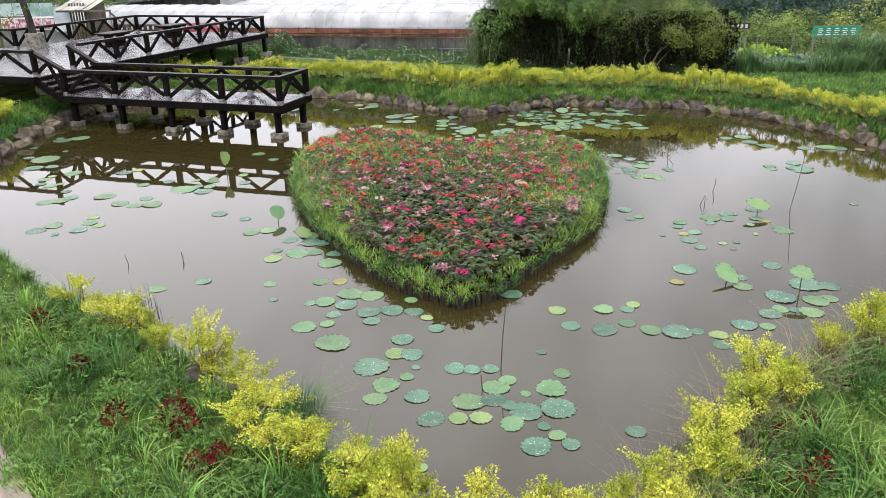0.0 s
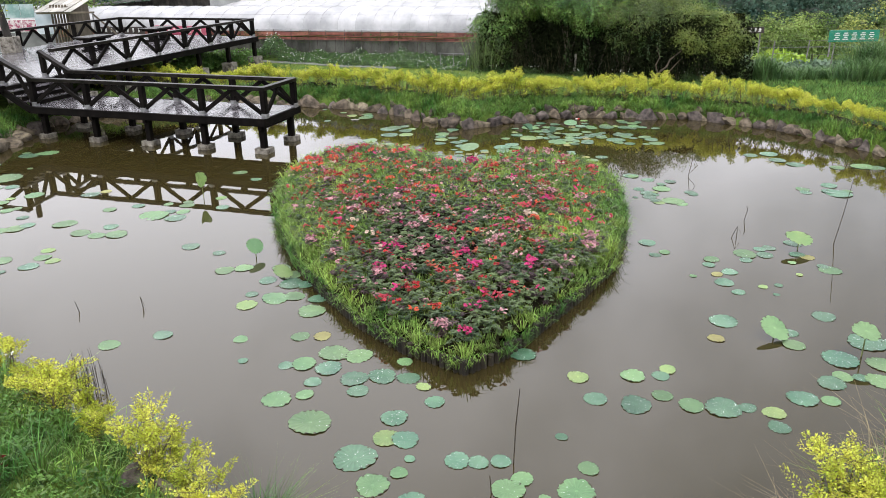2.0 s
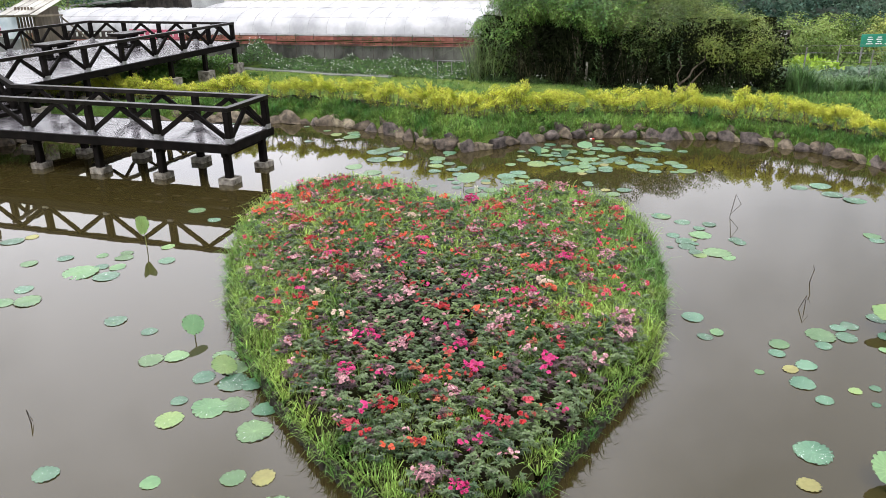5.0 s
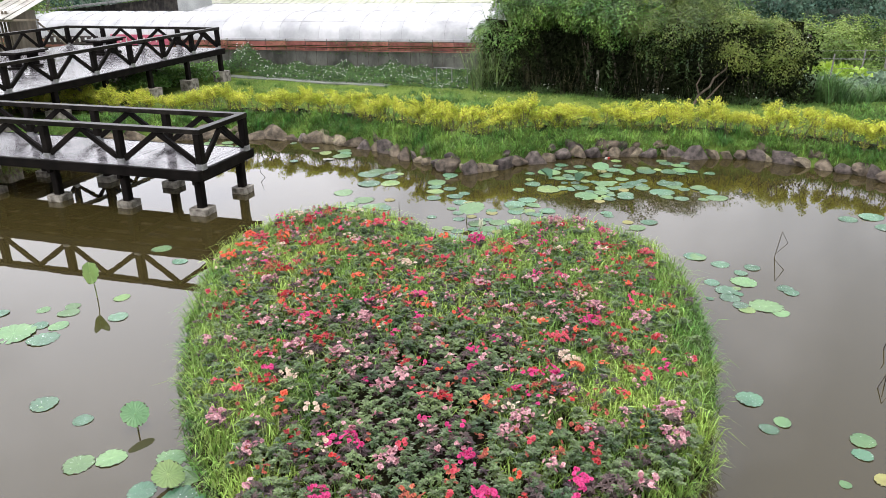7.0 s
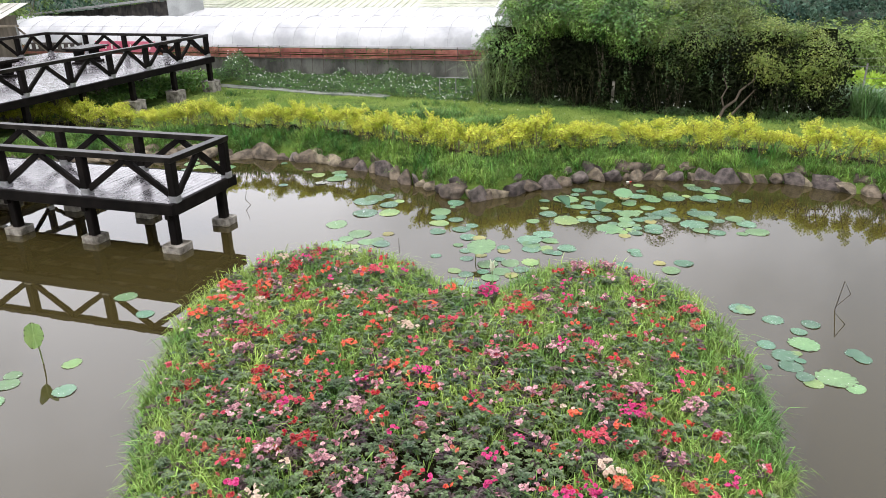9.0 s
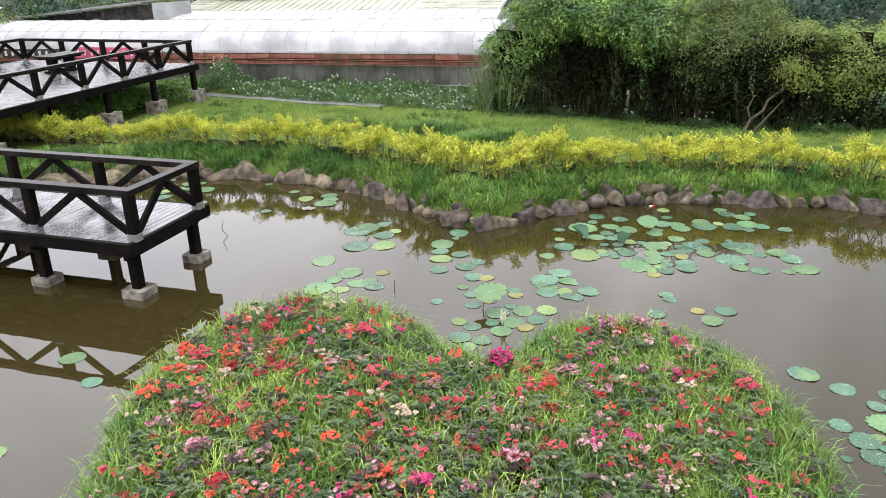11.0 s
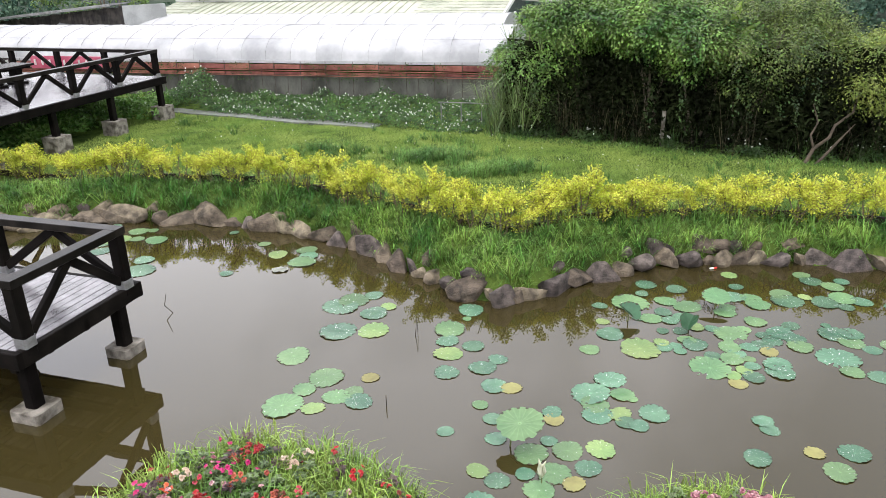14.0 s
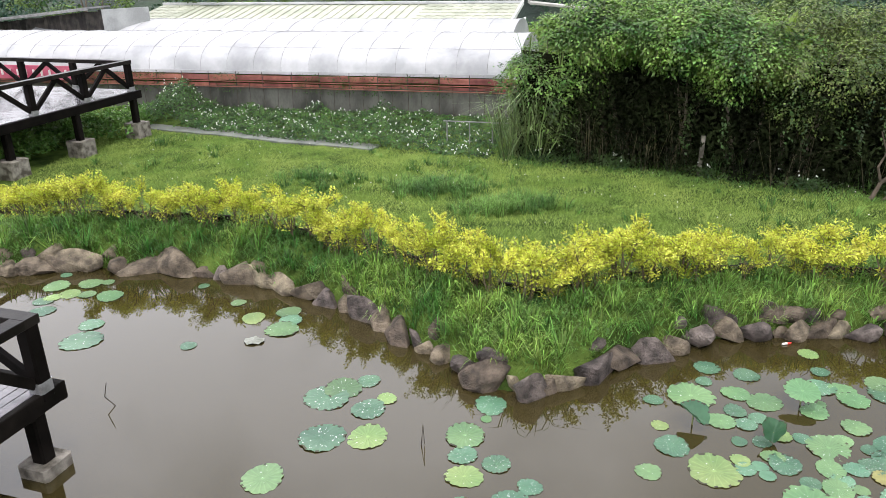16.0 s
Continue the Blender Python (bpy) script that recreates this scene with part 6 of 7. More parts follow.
for dx, dz, tip, w in ((0.0, 3.0, (0.3, 0, 0.95), 0.11), (0.1, 2.9, (0.7, -0.1, 0.5), 0.09), (-0.1, 2.35, (-0.05, -0.35, 0.75), 0.12), (-0.2, 2.8, (-0.45, -0.2, 0.65), 0.09)):
    s = Shape()
    b, t = Vector((dx, -0.6, dz)), Vector(tip)
    side = t.cross(Vector((0.2, 1, 0.1))).normalized() * w
    rows = [b + t * k + side * m * math.sin(math.pi * min(k * 0.9 + 0.06, 1)) + Vector((0, 0.05 * abs(m), 0)) for k in (0, 0.2, 0.4, 0.6, 0.8, 1.0) for m in (-1, 0, 1)]
    s.add(rows, [(i * 3 + j, i * 3 + j + 1, i * 3 + j + 4, i * 3 + j + 3) for i in range(5) for j in range(2)])
    part("leaf", s, M_BANANA, plant)
part("stalk", Shape().tube([(0, 0.5, -0.1), (0, 0.3, 1.6), (0, -0.6, 3.2)], [0.09, 0.07, 0.04], 8), M_STEM, plant)

# tall silvergrass and plots on the right
M_SILVER = surface("silvergrass_blades", (0.05, 0.12, 0.035), (0.15, 0.26, 0.085), 0.9, 20, 0.5, 0, island=0.35, through_light=0.25)
for cx, cy, n, h, sp in ((19.6, 36.0, 120, 1.5, 0.9), (18.0, 34.4, 50, 1.0, 0.8), (21.8, 35.5, 100, 1.6, 1.0), (14.9, 35.4, 50, 0.55, 1.0), (16.6, 35.8, 50, 0.5, 1.0), (13.9, 35.2, 40, 1.0, 0.4)):
    tufts(RN.normal(cx, sp * 0.6, n), RN.normal(cy, sp * 0.5, n), land, 18, 0.12, h, 0.036, 1.1, M_SILVER, "silvergrass", "tall arching silvergrass clump beside the plots", "grass")
M_CROP = surface("bluish_cabbage_leaves", (0.10, 0.17, 0.10), (0.20, 0.28, 0.19), 1.5, 15, 0.55, 0, island=0.3, through_light=0.1)
qx, qy = scatter(1100, (14.5, 34, 38.0, 52), lambda x, y: np.where(np.sin(y * 3.0) > -0.2, 0.9, 0.1))
tagged(part("vegetable_rows", rosettes(qx, qy, land(qx, qy), 0.35, 0.4, 26, 0.24, None, 0.7), M_CROP), "bluish vegetable plants in rows behind the silvergrass", "vegetables", kind="stuff")
M_LIME = surface("lime_green_crop", (0.28, 0.42, 0.04), (0.38, 0.52, 0.07), 1.5, 15, 0.55, 0, island=0.25, through_light=0.3)
qx, qy = RN.normal(17.1, 0.5, 26), RN.normal(40.6, 0.4, 26)
tagged(part("squash_plants", rosettes(qx, qy, land(qx, qy), 0.3, 0.75, 30, 0.3, None, 0.8), M_LIME), "lime-green broad-leaved crop on the plot", "vegetables", kind="stuff")
M_POST = surface("pale_concrete_post", (0.16, 0.155, 0.14), (0.28, 0.27, 0.25), 4, 40, 0.85, 0.3, 0.01)
fence = anchor("plot_fence", (0, 0, 0), "thin posts and wires round the vegetable plot", "fence")
for i, (x, y, h) in enumerate(((15.6, 38.2, 1.3), (18.2, 37.8, 1.2), (20.9, 37.4, 1.3), (23.6, 37.0, 1.2), (26.3, 36.6, 1.2), (17.0, 44, 0.7), (20, 44, 0.7), (26, 44, 0.7))):
    part("post", Shape().beam((x, y, 0.1), (x + 0.04, y, 0.35 + h), 0.05, 0.05, (1, 0, 0)), M_POST, fence)
for z in (0.9, 1.25):
    part("wire", Shape().tube([(15.6, 38.2, z + 0.2), (20.9, 37.4, z + 0.1), (26.3, 36.6, z + 0.15)], [0.007] * 3, 4), M_RIB, fence)
    part("wire", Shape().tube([(15, 44, z - 0.2), (20, 44, z - 0.25), (27, 44, z - 0.2)], [0.01] * 3, 4), M_RIB, fence)

# sign boards
M_GREENSIGN = surface("green_sign_paint", (0.012, 0.20, 0.12), (0.02, 0.26, 0.16), 1, 12, 0.45, 0.1, 0.005, grain=0.1)
M_BLACKSIGN = surface("black_sign_paint", (0.03, 0.02, 0.02), (0.06, 0.045, 0.04), 1, 12, 0.5, 0.1, 0.005)
M_WHITEPAINT = surface("white_paint", (0.74, 0.75, 0.73), (0.82, 0.82, 0.80), 2, 20, 0.5, 0, grain=0.05)


def sign(x0, x1, y, z0, z1, material, marks, label):
    ob = part("sign_board", Shape().beam((x0, y, (z0 + z1) / 2), (x1, y, (z0 + z1) / 2), 0.06, z1 - z0), material)
    tagged(ob, label, "sign")
    w = (x1 - x0) / (marks + 0.8)
    for i in range(marks):
        c = x0 + w * (0.9 + i)
        for dz, l in ((0.26, 0.44), (0.09, 0.62), (-0.09, 0.40), (-0.26, 0.66)):
            part("letter_bar", Shape().beam((c - w * l / 2, y - 0.04, (z0 + z1) / 2 + dz * (z1 - z0)), (c + w * l / 2, y - 0.04, (z0 + z1) / 2 + dz * (z1 - z0)), 0.02, 0.075 * (z1 - z0)), M_WHITEPAINT, ob)
        for dx in (-0.16, 0.14):
            part("letter_bar", Shape().beam((c + w * dx, y - 0.042, z0 + 0.2 * (z1 - z0)), (c + w * dx, y - 0.042, z1 - 0.2 * (z1 - z0)), 0.07 * (z1 - z0), 0.02), M_WHITEPAINT, ob)
    for x in (x0 + 0.15, x1 - 0.15):
        part("post", Shape().beam((x, y + 0.06, 0.0), (x, y + 0.06, z1), 0.07, 0.07, (1, 0, 0)), M_POST, ob)
    return ob


sign(21.55, 24.3, 45, 0.80, 1.42, M_GREENSIGN, 5, "green sign board with white characters on posts")
sign(16.4, 17.9, 45, 1.34, 1.68, M_BLACKSIGN, 5, "small black sign board with white characters on posts")

# trees and wooded hill in the distance
M_TREE_FAR = surface("distant_tree_leaves", (0.055, 0.11, 0.025), (0.15, 0.22, 0.05), 0.25, 3, 0.7, 0, island=0.4, through_light=0.2)
M_TREE_MID = surface("distant_fresh_tree_leaves", (0.085, 0.15, 0.03), (0.22, 0.30, 0.065), 0.3, 3, 0.7, 0, island=0.45, through_light=0.2)
M_TREE_LIGHT = surface("distant_pale_tree_leaves", (0.17, 0.22, 0.045), (0.33, 0.36, 0.085), 0.3, 3, 0.7, 0, island=0.4, through_light=0.2)
M_HILL = surface("wooded_hillside", (0.012, 0.022, 0.016), (0.03, 0.05, 0.028), 0.15, 1.2, 0.9, 0.5, 0.5)
M_HILL_LEAF = surface("hill_canopy", (0.026, 0.058, 0.046), (0.09, 0.145, 0.095), 0.25, 2.6, 0.9, 0, 0.3, island=0.4, spec=0.1, grain=0.5)
for i, (x, y, h, w, m) in enumerate(((19, 54, 3.1, 1.9, M_TREE_MID), (22.6, 54, 3.2, 2.0, M_TREE_MID), (26.0, 55, 3.5, 2.2, M_TREE_MID), (29.0, 53, 3.8, 2.3, M_TREE_LIGHT), (32, 50, 4.2, 2.6, M_TREE_LIGHT), (35.5, 52, 4.4, 3.0, M_TREE_LIGHT),
                                     (30, 58, 3.4, 3.0, M_TREE_FAR), (24, 60, 3.2, 3.0, M_TREE_FAR), (18, 58, 3.6, 3.0, M_TREE_FAR), (14, 50, 3.6, 2.4, M_TREE_FAR), (10.5, 48, 3.8, 2.2, M_TREE_FAR),
                                     (39, 57, 4.2, 3.0, M_TREE_LIGHT), (43, 60, 4.6, 3.2, M_TREE_FAR), (-24, 55, 5.5, 3.0, M_TREE_FAR), (-30, 54, 6.0, 3.4, M_TREE_FAR), (-19, 62, 6, 3.4, M_TREE_FAR),
                                     (-36, 50, 6.0, 3.4, M_TREE_FAR), (-12, 66, 5.5, 3.5, M_TREE_FAR), (-5, 70, 5.5, 3.5, M_TREE_FAR))):
    bush(x, y, h, w, w * 0.8, m, 0.17, 36, 500 + i, "leafy tree in the distance beyond the plots", 0.3, "tree", "tree", 3, 0.62, 150)
hx2, hy2 = np.meshgrid(np.linspace(-140, 190, 67), np.linspace(78, 170, 24))
hz2 = 0.4 * (hy2 - 78) * (0.8 + 0.25 * np.sin(hx2 * 0.035 + 1)) + 2.5 * waves(hx2, hy2, 0.06) - 1.0
hi = np.arange(67 * 24).reshape(24, 67)
hill = part("wooded_hill", (np.stack([hx2, hy2, hz2], -1).reshape(-1, 3).tolist(), np.stack([hi[:-1, :-1], hi[:-1, 1:], hi[1:, 1:], hi[1:, :-1]], -1).reshape(-1, 4).tolist()), M_HILL, smooth=True)
tagged(hill, "dark wooded hillside in the distance", "hill", kind="structure")
cx2 = np.concatenate([RN.uniform(8, 62, 300), RN.uniform(-60, 8, 100)])
cy2 = 76 + 26 * RN.uniform(0, 1, 400) ** 1.3
cz2 = 0.4 * (cy2 - 78) * (0.8 + 0.25 * np.sin(cx2 * 0.035 + 1)) + 2.5 * waves(cx2, cy2, 0.06)
e2 = RN.normal(size=(400, 120, 3))
e2 /= np.linalg.norm(e2, axis=2)[:, :, None]
e2[:, :, 2] = np.abs(e2[:, :, 2])
cc2 = (np.stack([cx2, cy2, cz2], -1)[:, None, :] + e2 * RN.uniform(0.8, 2.0, (400, 1, 1)) * RN.uniform(0.6, 1.05, (400, 120, 1))).reshape(-1, 3)
tagged(part("hill_canopy", leaf_cards(cc2, 0.34, None, 0.2, 0.8, e2.reshape(-1, 3)), M_HILL_LEAF), "tree crowns covering the distant hillside", "trees", kind="stuff")
cable = anchor("power_line", (0, 0, 0), "thin power cables crossing before the hill", "cable")
for z0, z1 in ((3.0, 2.6), (3.45, 3.1), (3.8, 3.5)):
    part("wire", Shape().tube([(5 + 5 * k, 66, z0 + (z1 - z0) * k / 13 - 0.25 * math.sin(math.pi * k / 13)) for k in range(14)], [0.022] * 14, 4), M_RIB, cable)

# ---- greenhouse wall: red panels, stakes, weeds and path ----
M_REDPANEL = surface("faded_red_panel", (0.17, 0.055, 0.042), (0.32, 0.12, 0.09), 2.5, 35, 0.8, 0.3, 0.01, vary=0.3)
M_WALLWEED = surface("wall_weed_leaves", (0.016, 0.048, 0.010), (0.072, 0.14, 0.026), 2.4, 20, 0.55, 0, island=0.65, through_light=0.08, spec=0.3)
M_OLDSTEEL = surface("rusty_dark_stake", (0.03, 0.025, 0.02), (0.09, 0.075, 0.06), 5, 50, 0.8, 0.2, 0.005)
for i in range(28):
    a0, a1 = -21.9 + 1.08 * i, -21.9 + 1.08 * (i + 1) - 0.03
    for zc, hh in ((1.52, 0.20), (1.27, 0.10)):
        tilt = R.uniform(-0.02, 0.02)
        part("brick_panel", Shape().beam(at_house(a0, -0.10, zc + tilt), at_house(a1, -0.10, zc - tilt), 0.05, hh * R.uniform(0.8, 1.05)), M_REDPANEL, wall)
    part("stake", Shape().tube([at_house(a0, -0.18, 0.2), at_house(a0 + R.uniform(-.04, .04), -0.14, 1.74)], [0.015, 0.013], 5), M_OLDSTEEL, wall)
    part("stake", Shape().tube([at_house(a0 + 0.5, -0.18, 0.2), at_house(a0 + 0.5 + R.uniform(-.06, .06), -0.14, R.uniform(1.1, 1.6))], [0.012, 0.010], 5), M_OLDSTEEL, wall)
for z in (1.38, 1.19):
    part("pipe", Shape().tube([at_house(-22, -0.17, z), at_house(-7, -0.17, z + 0.02), at_house(8.3, -0.17, z - 0.01)], [0.016] * 3, 5), M_REDPANEL, wall)
vx = RN.uniform(-21, 8.3, 5200)
cr = np.array([tuple(at_house(a, -0.16, 1.3 + 0.35 * u)) for a, u in zip(vx, RN.uniform(-0.9, 1.15, 5200)) if math.sin(a * 1.7) + math.sin(a * 0.61) > -0.3])
tagged(part("creeper", leaf_cards(cr, 0.06, None, -0.2, 0.6), M_WALLWEED), "thin creeper growing along the top of the wall", "creeper", kind="stuff")

# flowering weeds along the wall, higher towards the deck
def weed_field(n, tall):
    """Points of the weed strip between the path and the wall."""
    a, k = RN.uniform(-6.5, 7.8, n), RN.uniform(0, 1, n)
    w = np.stack([GO.x + GA.x * a, GO.y + GA.y * a], -1) - np.array([GN.x, GN.y]) * 0.15
    path_y = 44.6 - 0.47 * (w[:, 0] + 9.9) + 0.45
    y = path_y + (w[:, 1] - path_y) * k
    x = w[:, 0] - 0.26 * (w[:, 1] - y)
    lump = np.clip(waves(x * 1.7 + 2, y * 1.4, 1.2), 0, 1)
    high = 0.12 + 0.05 * k + 0.34 * lump + 1.0 * np.exp(-((x + 9.3) / 0.6) ** 2) + 0.3 * np.exp(-((x + 2.0) / 0.5) ** 2)
    high = high * (1 - 0.45 * np.clip((x + 0.6) / 1.0, 0, 1))
    z = land(x, y) + high * (RN.uniform(0, 1, n) ** 0.45 if not tall else RN.uniform(0.85, 1.12, n))
    return np.stack([x, y, z], -1)


wf = weed_field(31000, False)
tagged(part("wall_weeds", hung_leaves(wf, np.stack([0.3 * np.sin(wf[:, 0] * 7), -0.5 + 0 * wf[:, 0], 0 * wf[:, 0]], -1), 0.105, 0.42, 0.3), M_WALLWEED), "leafy flowering weeds along the foot of the greenhouse wall", "weeds", kind="stuff")
c3 = weed_field(620, True)
tagged(part("white_weed_flowers", leaf_cards(np.repeat(c3, 6, 0) + RN.normal(0, 0.01, (len(c3) * 6, 3)), 0.034, None, 0.1, 0.9), M_WHITEFLOWER), "small white flowers of the wall weeds", "flowers", kind="stuff")
fx, fy = scatter(900, (-9, 12, 32, 44), lambda x, y: lawn_share(x, y) * 0.6)
tagged(part("lawn_flowers", leaf_cards(np.repeat(np.stack([fx, fy, land(fx, fy) + 0.12], -1), 4, 0), 0.022, None, 0.1, 0.8), M_WHITEFLOWER), "tiny white flowers scattered in the lawn", "flowers", kind="stuff")
ux, uy = RN.uniform(-13.5, -9.3, 260), RN.uniform(36.5, 45.5, 260)
okk = (ux < -10.5 - 0.32 * (43.2 - uy)) | ((uy > 42.5) & (ux < -9.9))
shade_c = rosettes(ux[okk], uy[okk], land(ux[okk], uy[okk]), 0.3, 0.6, 40, 0.16, None, 0.5)
tagged(part("deck_weeds", shade_c, M_WEED), "leafy weeds growing under and beside the deck", "weeds", kind="stuff")

path = anchor("garden_path", (0, 0, 0), "narrow pale concrete slab path along the weeds", "path", kind="structure")
M_PATH = surface("pale_path_slab", (0.09, 0.10, 0.085), (0.17, 0.18, 0.155), 2, 35, 0.6, 0.3, 0.01, vary=0.15)
PP, PQ = Vector((-9.9, 44.6, 0)), Vector((-0.75, 40.3, 0))
pd = (PQ - PP).normalized()
for i in range(14):
    a, b = PP + pd * (0.626 * i), PP + pd * (0.626 * i + 0.61)
    za, zb = float(land(a.x, a.y)), float(land(b.x, b.y))
    part("slab", Shape().beam(a + UP * (za + 0.012), b + UP * (zb + 0.012), 0.62, 0.08), M_PATH, path)
rail2 = anchor("low_pipe_rail", (0, 0, 0), "low thin grey pipe rail at the end of the path", "rail")
for x, y in ((0.1, 41.2), (0.75, 41.0), (1.4, 40.8), (2.1, 40.6)):
    part("post", Shape().tube([(x, y, 0.1), (x, y, 1.0)], [0.02, 0.02], 6), M_RIB, rail2)
part("bar", Shape().tube([(0.0, 41.23, 1.0), (2.3, 40.55, 1.0)], [0.02, 0.02], 6), M_RIB, rail2)

# corner of a wet path on the near bank
M_NEARPATH = surface("wet_brown_path", (0.22, 0.16, 0.13), (0.34, 0.27, 0.23), 1.2, 30, 0.35, 0.2, 0.01)
near_path = part("near_path", Shape().beam((-14.2, 17.6, 0.44), (-0.8, 2.4, 0.44), 1.3, 0.06), M_NEARPATH)
near_path.location = (-0.48, -0.42, 0)
tagged(near_path, "wet brown path on the near bank", "path", kind="structure")

# ---- houses behind the greenhouse ----
M_TILE = surface("pale_green_roof_sheet", (0.30, 0.32, 0.24), (0.42, 0.43, 0.34), 0.8, 10, 0.6, 0.2, 0.02, vary=0.1)
M_PALEROOF = surface("pale_grey_roof_sheet", (0.30, 0.29, 0.26), (0.42, 0.41, 0.38), 1.5, 15, 0.6, 0.2, 0.01)
roof = anchor("tiled_house", (0, 0, 0), "house with a pale greenish tiled roof behind the greenhouse", "house")
part("wall", Shape().beam(at_house(-14.2, 11.0, 1.2), at_house(5.4, 11.0, 1.2), 0.2, 2.4), M_WALLGREY, roof)
RA, RB, RN0, RN1, RZ0, RZ1 = -14.6, 5.7, 10.6, 14.4, 2.44, 3.08
slope = part("roof", Shape().add([at_house(RA, RN0, RZ0), at_house(RB, RN0, RZ0), at_house(RB, RN1, RZ1), at_house(RA, RN1, RZ1), at_house(RA, RN1, RZ1 - 0.08), at_house(RB, RN1, RZ1 - 0.08), at_house(RB, RN0, RZ0 - 0.08),
                                  at_house(RA, RN0, RZ0 - 0.08)], [(0, 1, 2, 3), (7, 6, 1, 0), (6, 5, 2, 1), (4, 7, 0, 3)]), M_TILE, roof)
for i in range(42):
    a0, a1 = RA + 0.4833 * i, RA + 0.4833 * (i + 1)
    if -12.4 < a0 < 0.6:
        part("seam", Shape().beam(at_house(a0, RN0, RZ0 + 0.015), at_house(a0, RN1, RZ1 + 0.015), 0.05, 0.05), M_TILE, slope)
        continue
    for j in range(6):
        k0, k1 = j / 6, (j + 1) / 6
        n0, n1 = RN0 + (RN1 - RN0) * k0, RN0 + (RN1 - RN0) * k1 + 0.05
        z0, z1 = RZ0 + 0.02 + (RZ1 - RZ0) * k0, RZ0 + 0.02 + (RZ1 - RZ0) * k1
        s = Shape()
        s.add([at_house(a0, n0, z0 + 0.03), at_house(a0 + 0.12, n0, z0 + 0.06), at_house(a1 - 0.01, n0, z0 + 0.03), at_house(a1 - 0.01, n1, z1), at_house(a0 + 0.12, n1, z1 + 0.03), at_house(a0, n1, z1),
               at_house(a0, n0, z0 - 0.01), at_house(a1 - 0.01, n0, z0 - 0.01)], [(0, 1, 4, 5), (1, 2, 3, 4), (6, 7, 2, 1, 0)])
        part("tile", s, M_TILE, slope)
part("ridge", Shape().beam(at_house(RA, RN1, RZ1 + 0.08), at_house(RB + 0.1, RN1, RZ1 + 0.08), 0.25, 0.12), M_PLASTIC, roof)
part("side_roof", Shape().beam(at_house(RB + 0.3, RN1 + 0.5, RZ1 + 0.02), at_house(RB + 6.8, RN1 + 2.2, RZ1 - 0.75), 1.4, 0.12), M_PALEROOF, roof)
part("gable_board", Shape().beam(at_house(RB + 0.06, RN0, RZ0), at_house(RB + 0.06, RN1, RZ1 + 0.06), 0.1, 0.22), M_WHITEPAINT, roof)
part("gable_wall", Shape().beam(at_house(RB - 0.2, RN0 + 0.4, 1.2), at_house(RB - 0.2, RN1, 1.2), 0.1, 2.5), M_WALLGREY, roof)
part("gable_post", Shape().beam(at_house(RB + 0.75, 10.4, 0.2), at_house(RB + 0.75, 10.4, 2.75), 0.10, 0.10, GA), M_WHITEPAINT, roof)
part("gable_post", Shape().beam(at_house(RB + 0.35, 10.4, 0.2), at_house(RB + 0.35, 10.4, 2.4), 0.05, 0.05, GA), M_WHITEPAINT, roof)

M_SHEET = surface("grey_corrugated_sheet", (0.14, 0.14, 0.14), (0.26, 0.26, 0.26), 1.5, 20, 0.5, 0.3, 0.02, metal=0.3)
M_SHEDPLANK = surface("dark_shed_planks", (0.02, 0.018, 0.016), (0.07, 0.06, 0.05), 3, 30, 0.8, 0.4, 0.01, vary=0.4)
M_PALEWALL = surface("pale_rendered_wall", (0.28, 0.29, 0.28), (0.40, 0.41, 0.40), 1.5, 20, 0.8, 0.2, 0.01)
shed = anchor("low_shed", (0, 0, 0), "long dark low shed with a grey sheet roof", "shed")
SL, SR = Vector((-25.5, 59.4, 2.45)), Vector((-15.0, 54.6, 3.5))
sd = (SR - SL).normalized()
sn = Vector((sd.y, -sd.x, 0)).normalized()
for i in range(56):
    p = SL.lerp(SR, (i + 0.5) / 56)
    part("plank", Shape().beam(Vector((p.x, p.y, 0.2)), p - UP * 0.06 * R.random(), 0.196, 0.05, sn), M_SHEDPLANK, shed)
part("roof", Shape().beam(SL - sn * -0.1 + UP * 0.12, SR + sn * 0.1 + UP * 0.12, 1.3, 0.06), M_SHEET, shed)
part("gutter", Shape().beam(SL + sn * 0.75 + UP * 0.07, SR + sn * 0.75 + UP * 0.07, 0.07, 0.1), M_RIB, shed)
part("end_wall", Shape().beam(SR + UP * -1.2, SR + Vector((1.6, 1.4, -1.2)), 0.06, 2.4), M_PALEWALL, shed)

# ---- left edge: hut, posters, banners, trunk and tables ----
M_OLDWOOD = surface("old_grey_brown_boards", (0.09, 0.07, 0.05), (0.20, 0.165, 0.125), 2, 30, 0.85, 0.4, 0.01, vary=0.2, stretch=(1, 1, 0.3))
hut = anchor("board_hut", (0, 0, 0), "old board hut with a pale sheet roof behind the deck", "hut")
for i in range(6):
    x = -22.05 + 0.17 * i
    part("board", Shape().beam((x, 47.4, 0.2), (x, 47.4, 3.3), 0.155, 0.05, (1, 0, 0)), M_OLDWOOD, hut)
part("side_wall", Shape().beam((-21.12, 47.4, 1.7), (-20.9, 49.6, 1.7), 0.06, 3.0), M_OLDWOOD, hut)
M_PALESHEET = surface("weathered_pale_sheet", (0.30, 0.29, 0.25), (0.52, 0.50, 0.45), 1.2, 14, 0.7, 0.4, 0.02, vary=0.2)
for i in range(5):
    k = -22.5 + 0.42 * i
    part("roof_sheet", Shape().beam((k, 46.7, 2.95 + R.uniform(-.02, .02)), (k + 0.5, 49.6, 3.75), 0.40, 0.03), M_PALESHEET, hut)
part("rafter", Shape().beam((-22.6, 46.8, 2.88), (-19.4, 46.9, 2.88), 0.07, 0.1), M_OLDWOOD, hut)
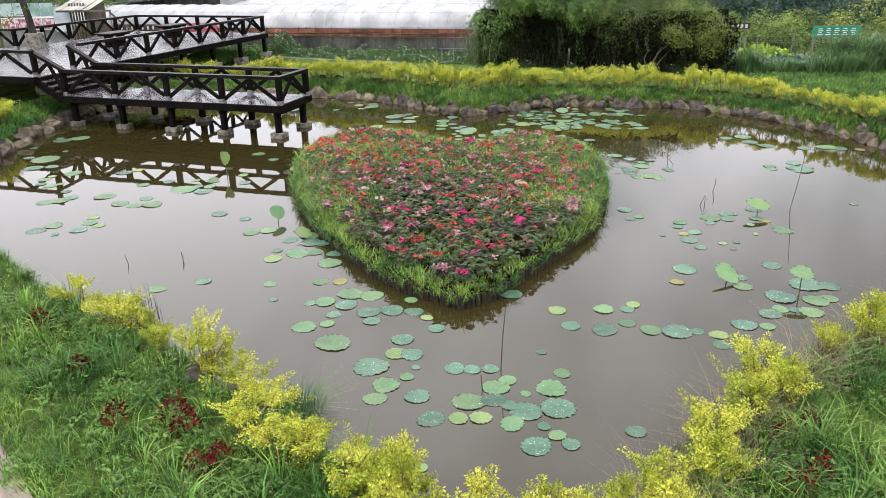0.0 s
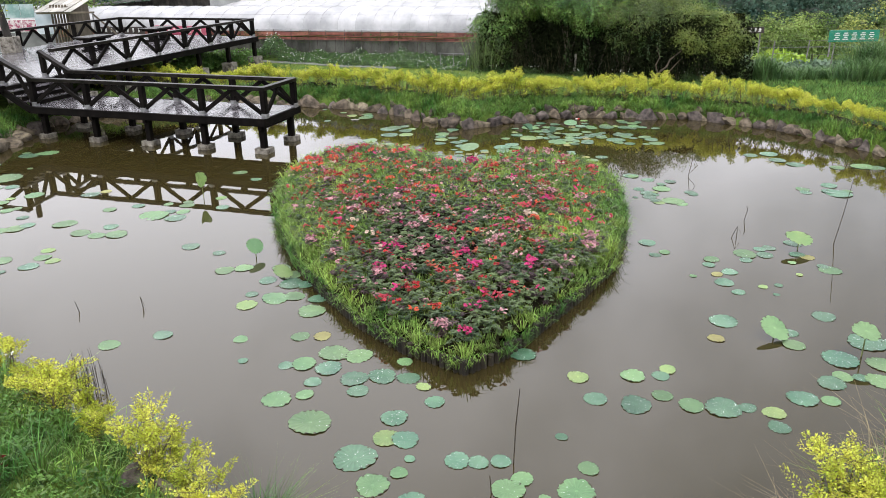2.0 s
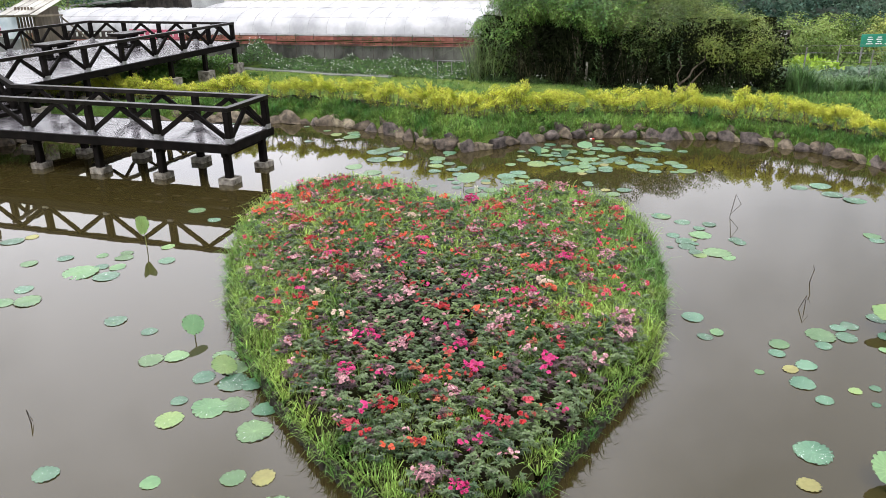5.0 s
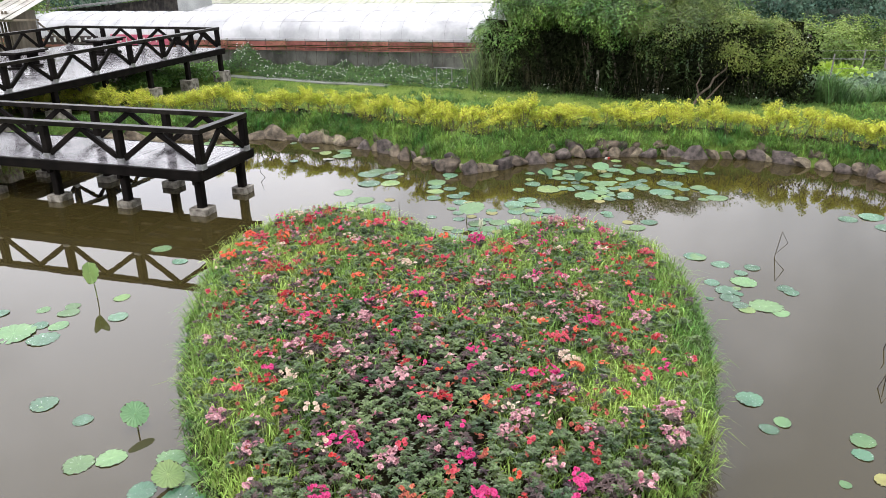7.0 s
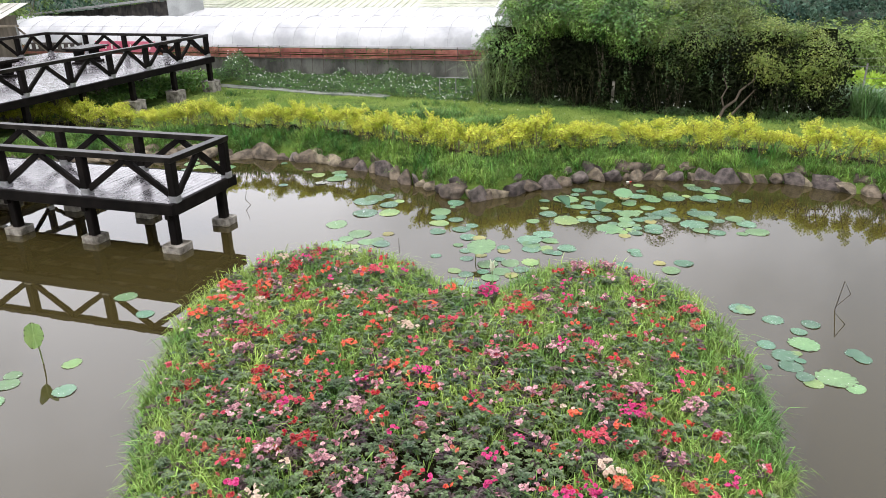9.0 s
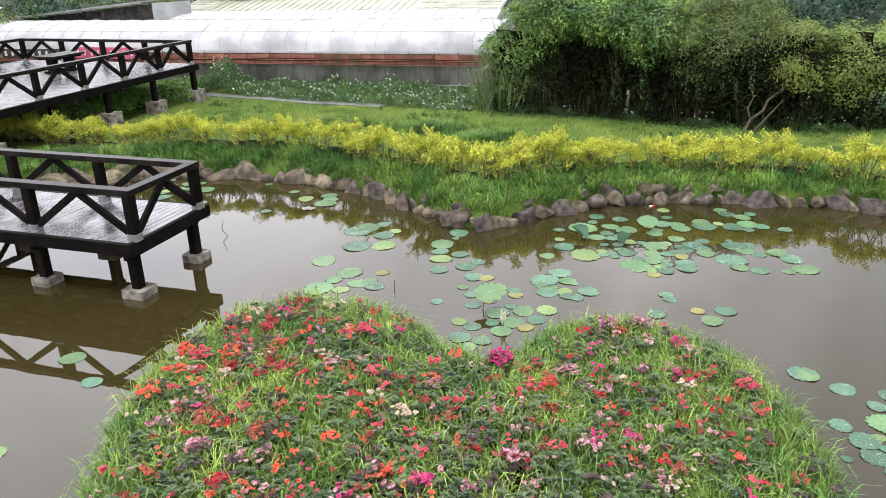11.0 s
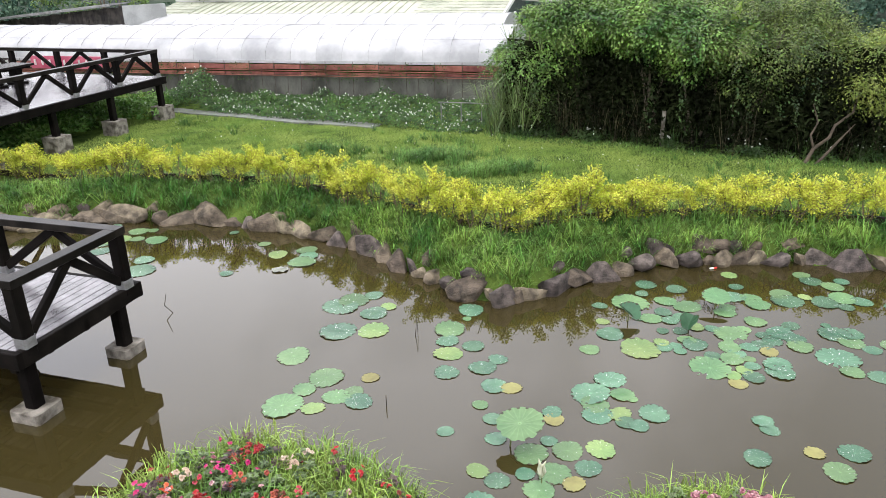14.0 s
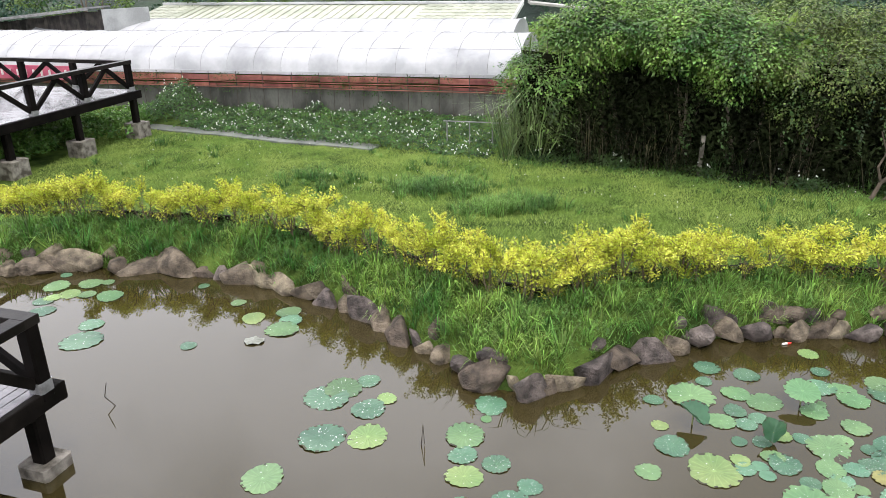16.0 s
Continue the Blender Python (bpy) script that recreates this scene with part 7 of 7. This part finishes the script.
part("canopy_pole", Shape().tube([(-19.45, 46.9, 0.2), (-19.5, 46.9, 2.9)], [0.05, 0.05], 6), M_RIB, hut)
part("canopy_pole", Shape().tube([(-19.5, 46.9, 2.8), (-18.6, 47.6, 1.6)], [0.05, 0.05], 6), M_OLDWOOD, hut)
M_POSTER = surface("poster_print", (0.34, 0.06, 0.12), (0.66, 0.58, 0.58), 5.0, 12, 0.5, 0, contrast=0.25)
M_SCREEN = surface("pale_blue_sheet", (0.42, 0.50, 0.56), (0.62, 0.68, 0.72), 0.9, 8, 0.5, 0, grain=0.1)
M_TEAL = surface("teal_print", (0.20, 0.34, 0.32), (0.45, 0.55, 0.55), 1.2, 5, 0.5, 0, contrast=0.3)
stand = anchor("poster_stand", (0, 0, 0), "row of printed posters on a white stand", "poster stand")
for i in range(4):
    x = -26.6 + 0.82 * i
    part("poster", Shape().beam((x, 48, 2.13), (x + 0.76, 48, 2.13), 0.03, 0.62), M_POSTER, stand, "poster with a pinkish print")
    part("border", Shape().beam((x - 0.03, 48.03, 2.13), (x + 0.79, 48.03, 2.13), 0.02, 0.74), M_WHITEPAINT, stand)
    part("print", Shape().beam((x, 48.05, 2.95), (x + 0.78, 48.05, 2.95), 0.03, 0.75), M_TEAL, stand)
part("panel", Shape().beam((-23.3, 47.9, 2.25), (-22.2, 47.9, 2.25), 0.03, 1.2), M_SCREEN, stand)
part("skirt", Shape().beam((-26.8, 48.1, 1.0), (-22.2, 48.1, 1.0), 0.05, 1.7), M_SHEET, stand)
M_PINK = surface("pink_red_banner", (0.42, 0.06, 0.12), (0.55, 0.14, 0.20), 1, 10, 0.6, 0.1, 0.01, grain=0.1)
pink = part("banner", Shape().beam((-16.6, 48.3, 1.76), (-13.4, 47.5, 1.74), 0.03, 0.5), M_PINK)
tagged(pink, "long pink-red banner with white characters behind the deck", "banner")
for i in range(9):
    k = (i + 0.7) / 9.6
    c = Vector((-16.6, 48.25, 1.76)).lerp(Vector((-13.4, 47.45, 1.74)), k)
    part("letter_bar", Shape().beam(c - UP * 0.11, c + UP * 0.11, 0.14, 0.02, (1, -0.2, 0)), M_WHITEPAINT, pink)
black = part("banner", Shape().beam((-20.2, 48.8, 1.74), (-17.2, 48.2, 1.74), 0.03, 0.42), M_BLACKSIGN)
tagged(black, "long black banner with white characters behind the deck", "banner")
for i in range(8):
    k = (i + 0.7) / 8.6
    c = Vector((-20.2, 48.74, 1.76)).lerp(Vector((-17.2, 48.14, 1.76)), k)
    part("letter_bar", Shape().beam(c - UP * 0.11, c + UP * 0.11, 0.2, 0.02, (1, -0.2, 0)), M_WHITEPAINT, black)

M_DARKBARK = surface("dark_wet_bark", (0.015, 0.013, 0.011), (0.05, 0.043, 0.037), 4, 40, 0.85, 0.8, 0.02, stretch=(1, 1, 0.3))
trunk = part("deck_tree", Shape().tube([(-19.45, 37.7, Z2), (-19.55, 37.7, 3.0), (-19.72, 37.7, 4.1), (-19.9, 37.8, 6.2)], [0.2, 0.17, 0.16, 0.13], 10), M_DARKBARK)
tagged(trunk, "dark tree trunk rising through the deck from a concrete collar", "tree")
part("concrete_collar", Shape().beam((-19.45, 37.7, Z2 + 0.002), (-19.45, 37.7, Z2 + 0.7), 0.75, 0.65, (1, 0, 0)), M_CONCRETE, trunk, "grey concrete collar round the trunk")


twig = part("twig", Shape().tube([(-19.5, 37.66, 3.3), (-19.9, 37.4, 3.35), (-20.3, 37.1, 3.0), (-20.55, 37.0, 2.6)], [0.02, 0.014, 0.01, 0.006], 5), M_TWIG, trunk)
tw = np.array([(-20.0 - 0.55 * k, 37.35 - 0.35 * k, 3.3 - 0.75 * k * k) for k in np.linspace(0, 1, 46)]) + RN.normal(0, 0.10, (46, 3))
part("leaves", leaf_cards(tw, 0.14, None, -0.2, 0.5), M_GOLD_LOW, twig, "yellow-green leaves")
tw = np.array([(-19.5, 37.5, 3.62)]) + RN.normal(0, 0.12, (26, 3))
part("leaves", leaf_cards(tw, 0.13, None, 0.1, 0.5), M_GOLD_LOW, twig, "yellow-green leaves")


def low_table(x, y):
    ob = anchor("deck_table", (x, y, Z2), "low black-stained timber table standing on the deck", "table", "tables on the deck")
    for i in range(5):
        o = DB * (0.19 * (i - 2))
        part("top_board", Shape().beam(o - DA * 0.8 + UP * 0.62, o + DA * 0.8 + UP * 0.62, 0.18, 0.07), M_RAIL, ob)
    for s in (-0.42, 0.42):
        part("pedestal", Shape().beam(DA * s + UP * 0.06, DA * s + UP * 0.55, 0.34, 0.30, DA), M_TIMBER, ob)
        part("foot", Shape().beam(DA * s + UP * 0.004, DA * s + UP * 0.08, 0.6, 0.42, DA), M_TIMBER, ob)
    part("apron", Shape().beam(DA * -0.7 + UP * 0.55, DA * 0.7 + UP * 0.55, 0.75, 0.07), M_TIMBER, ob)
    return ob


low_table(-14.25, 42.0)
low_table(-15.75, 38.0)
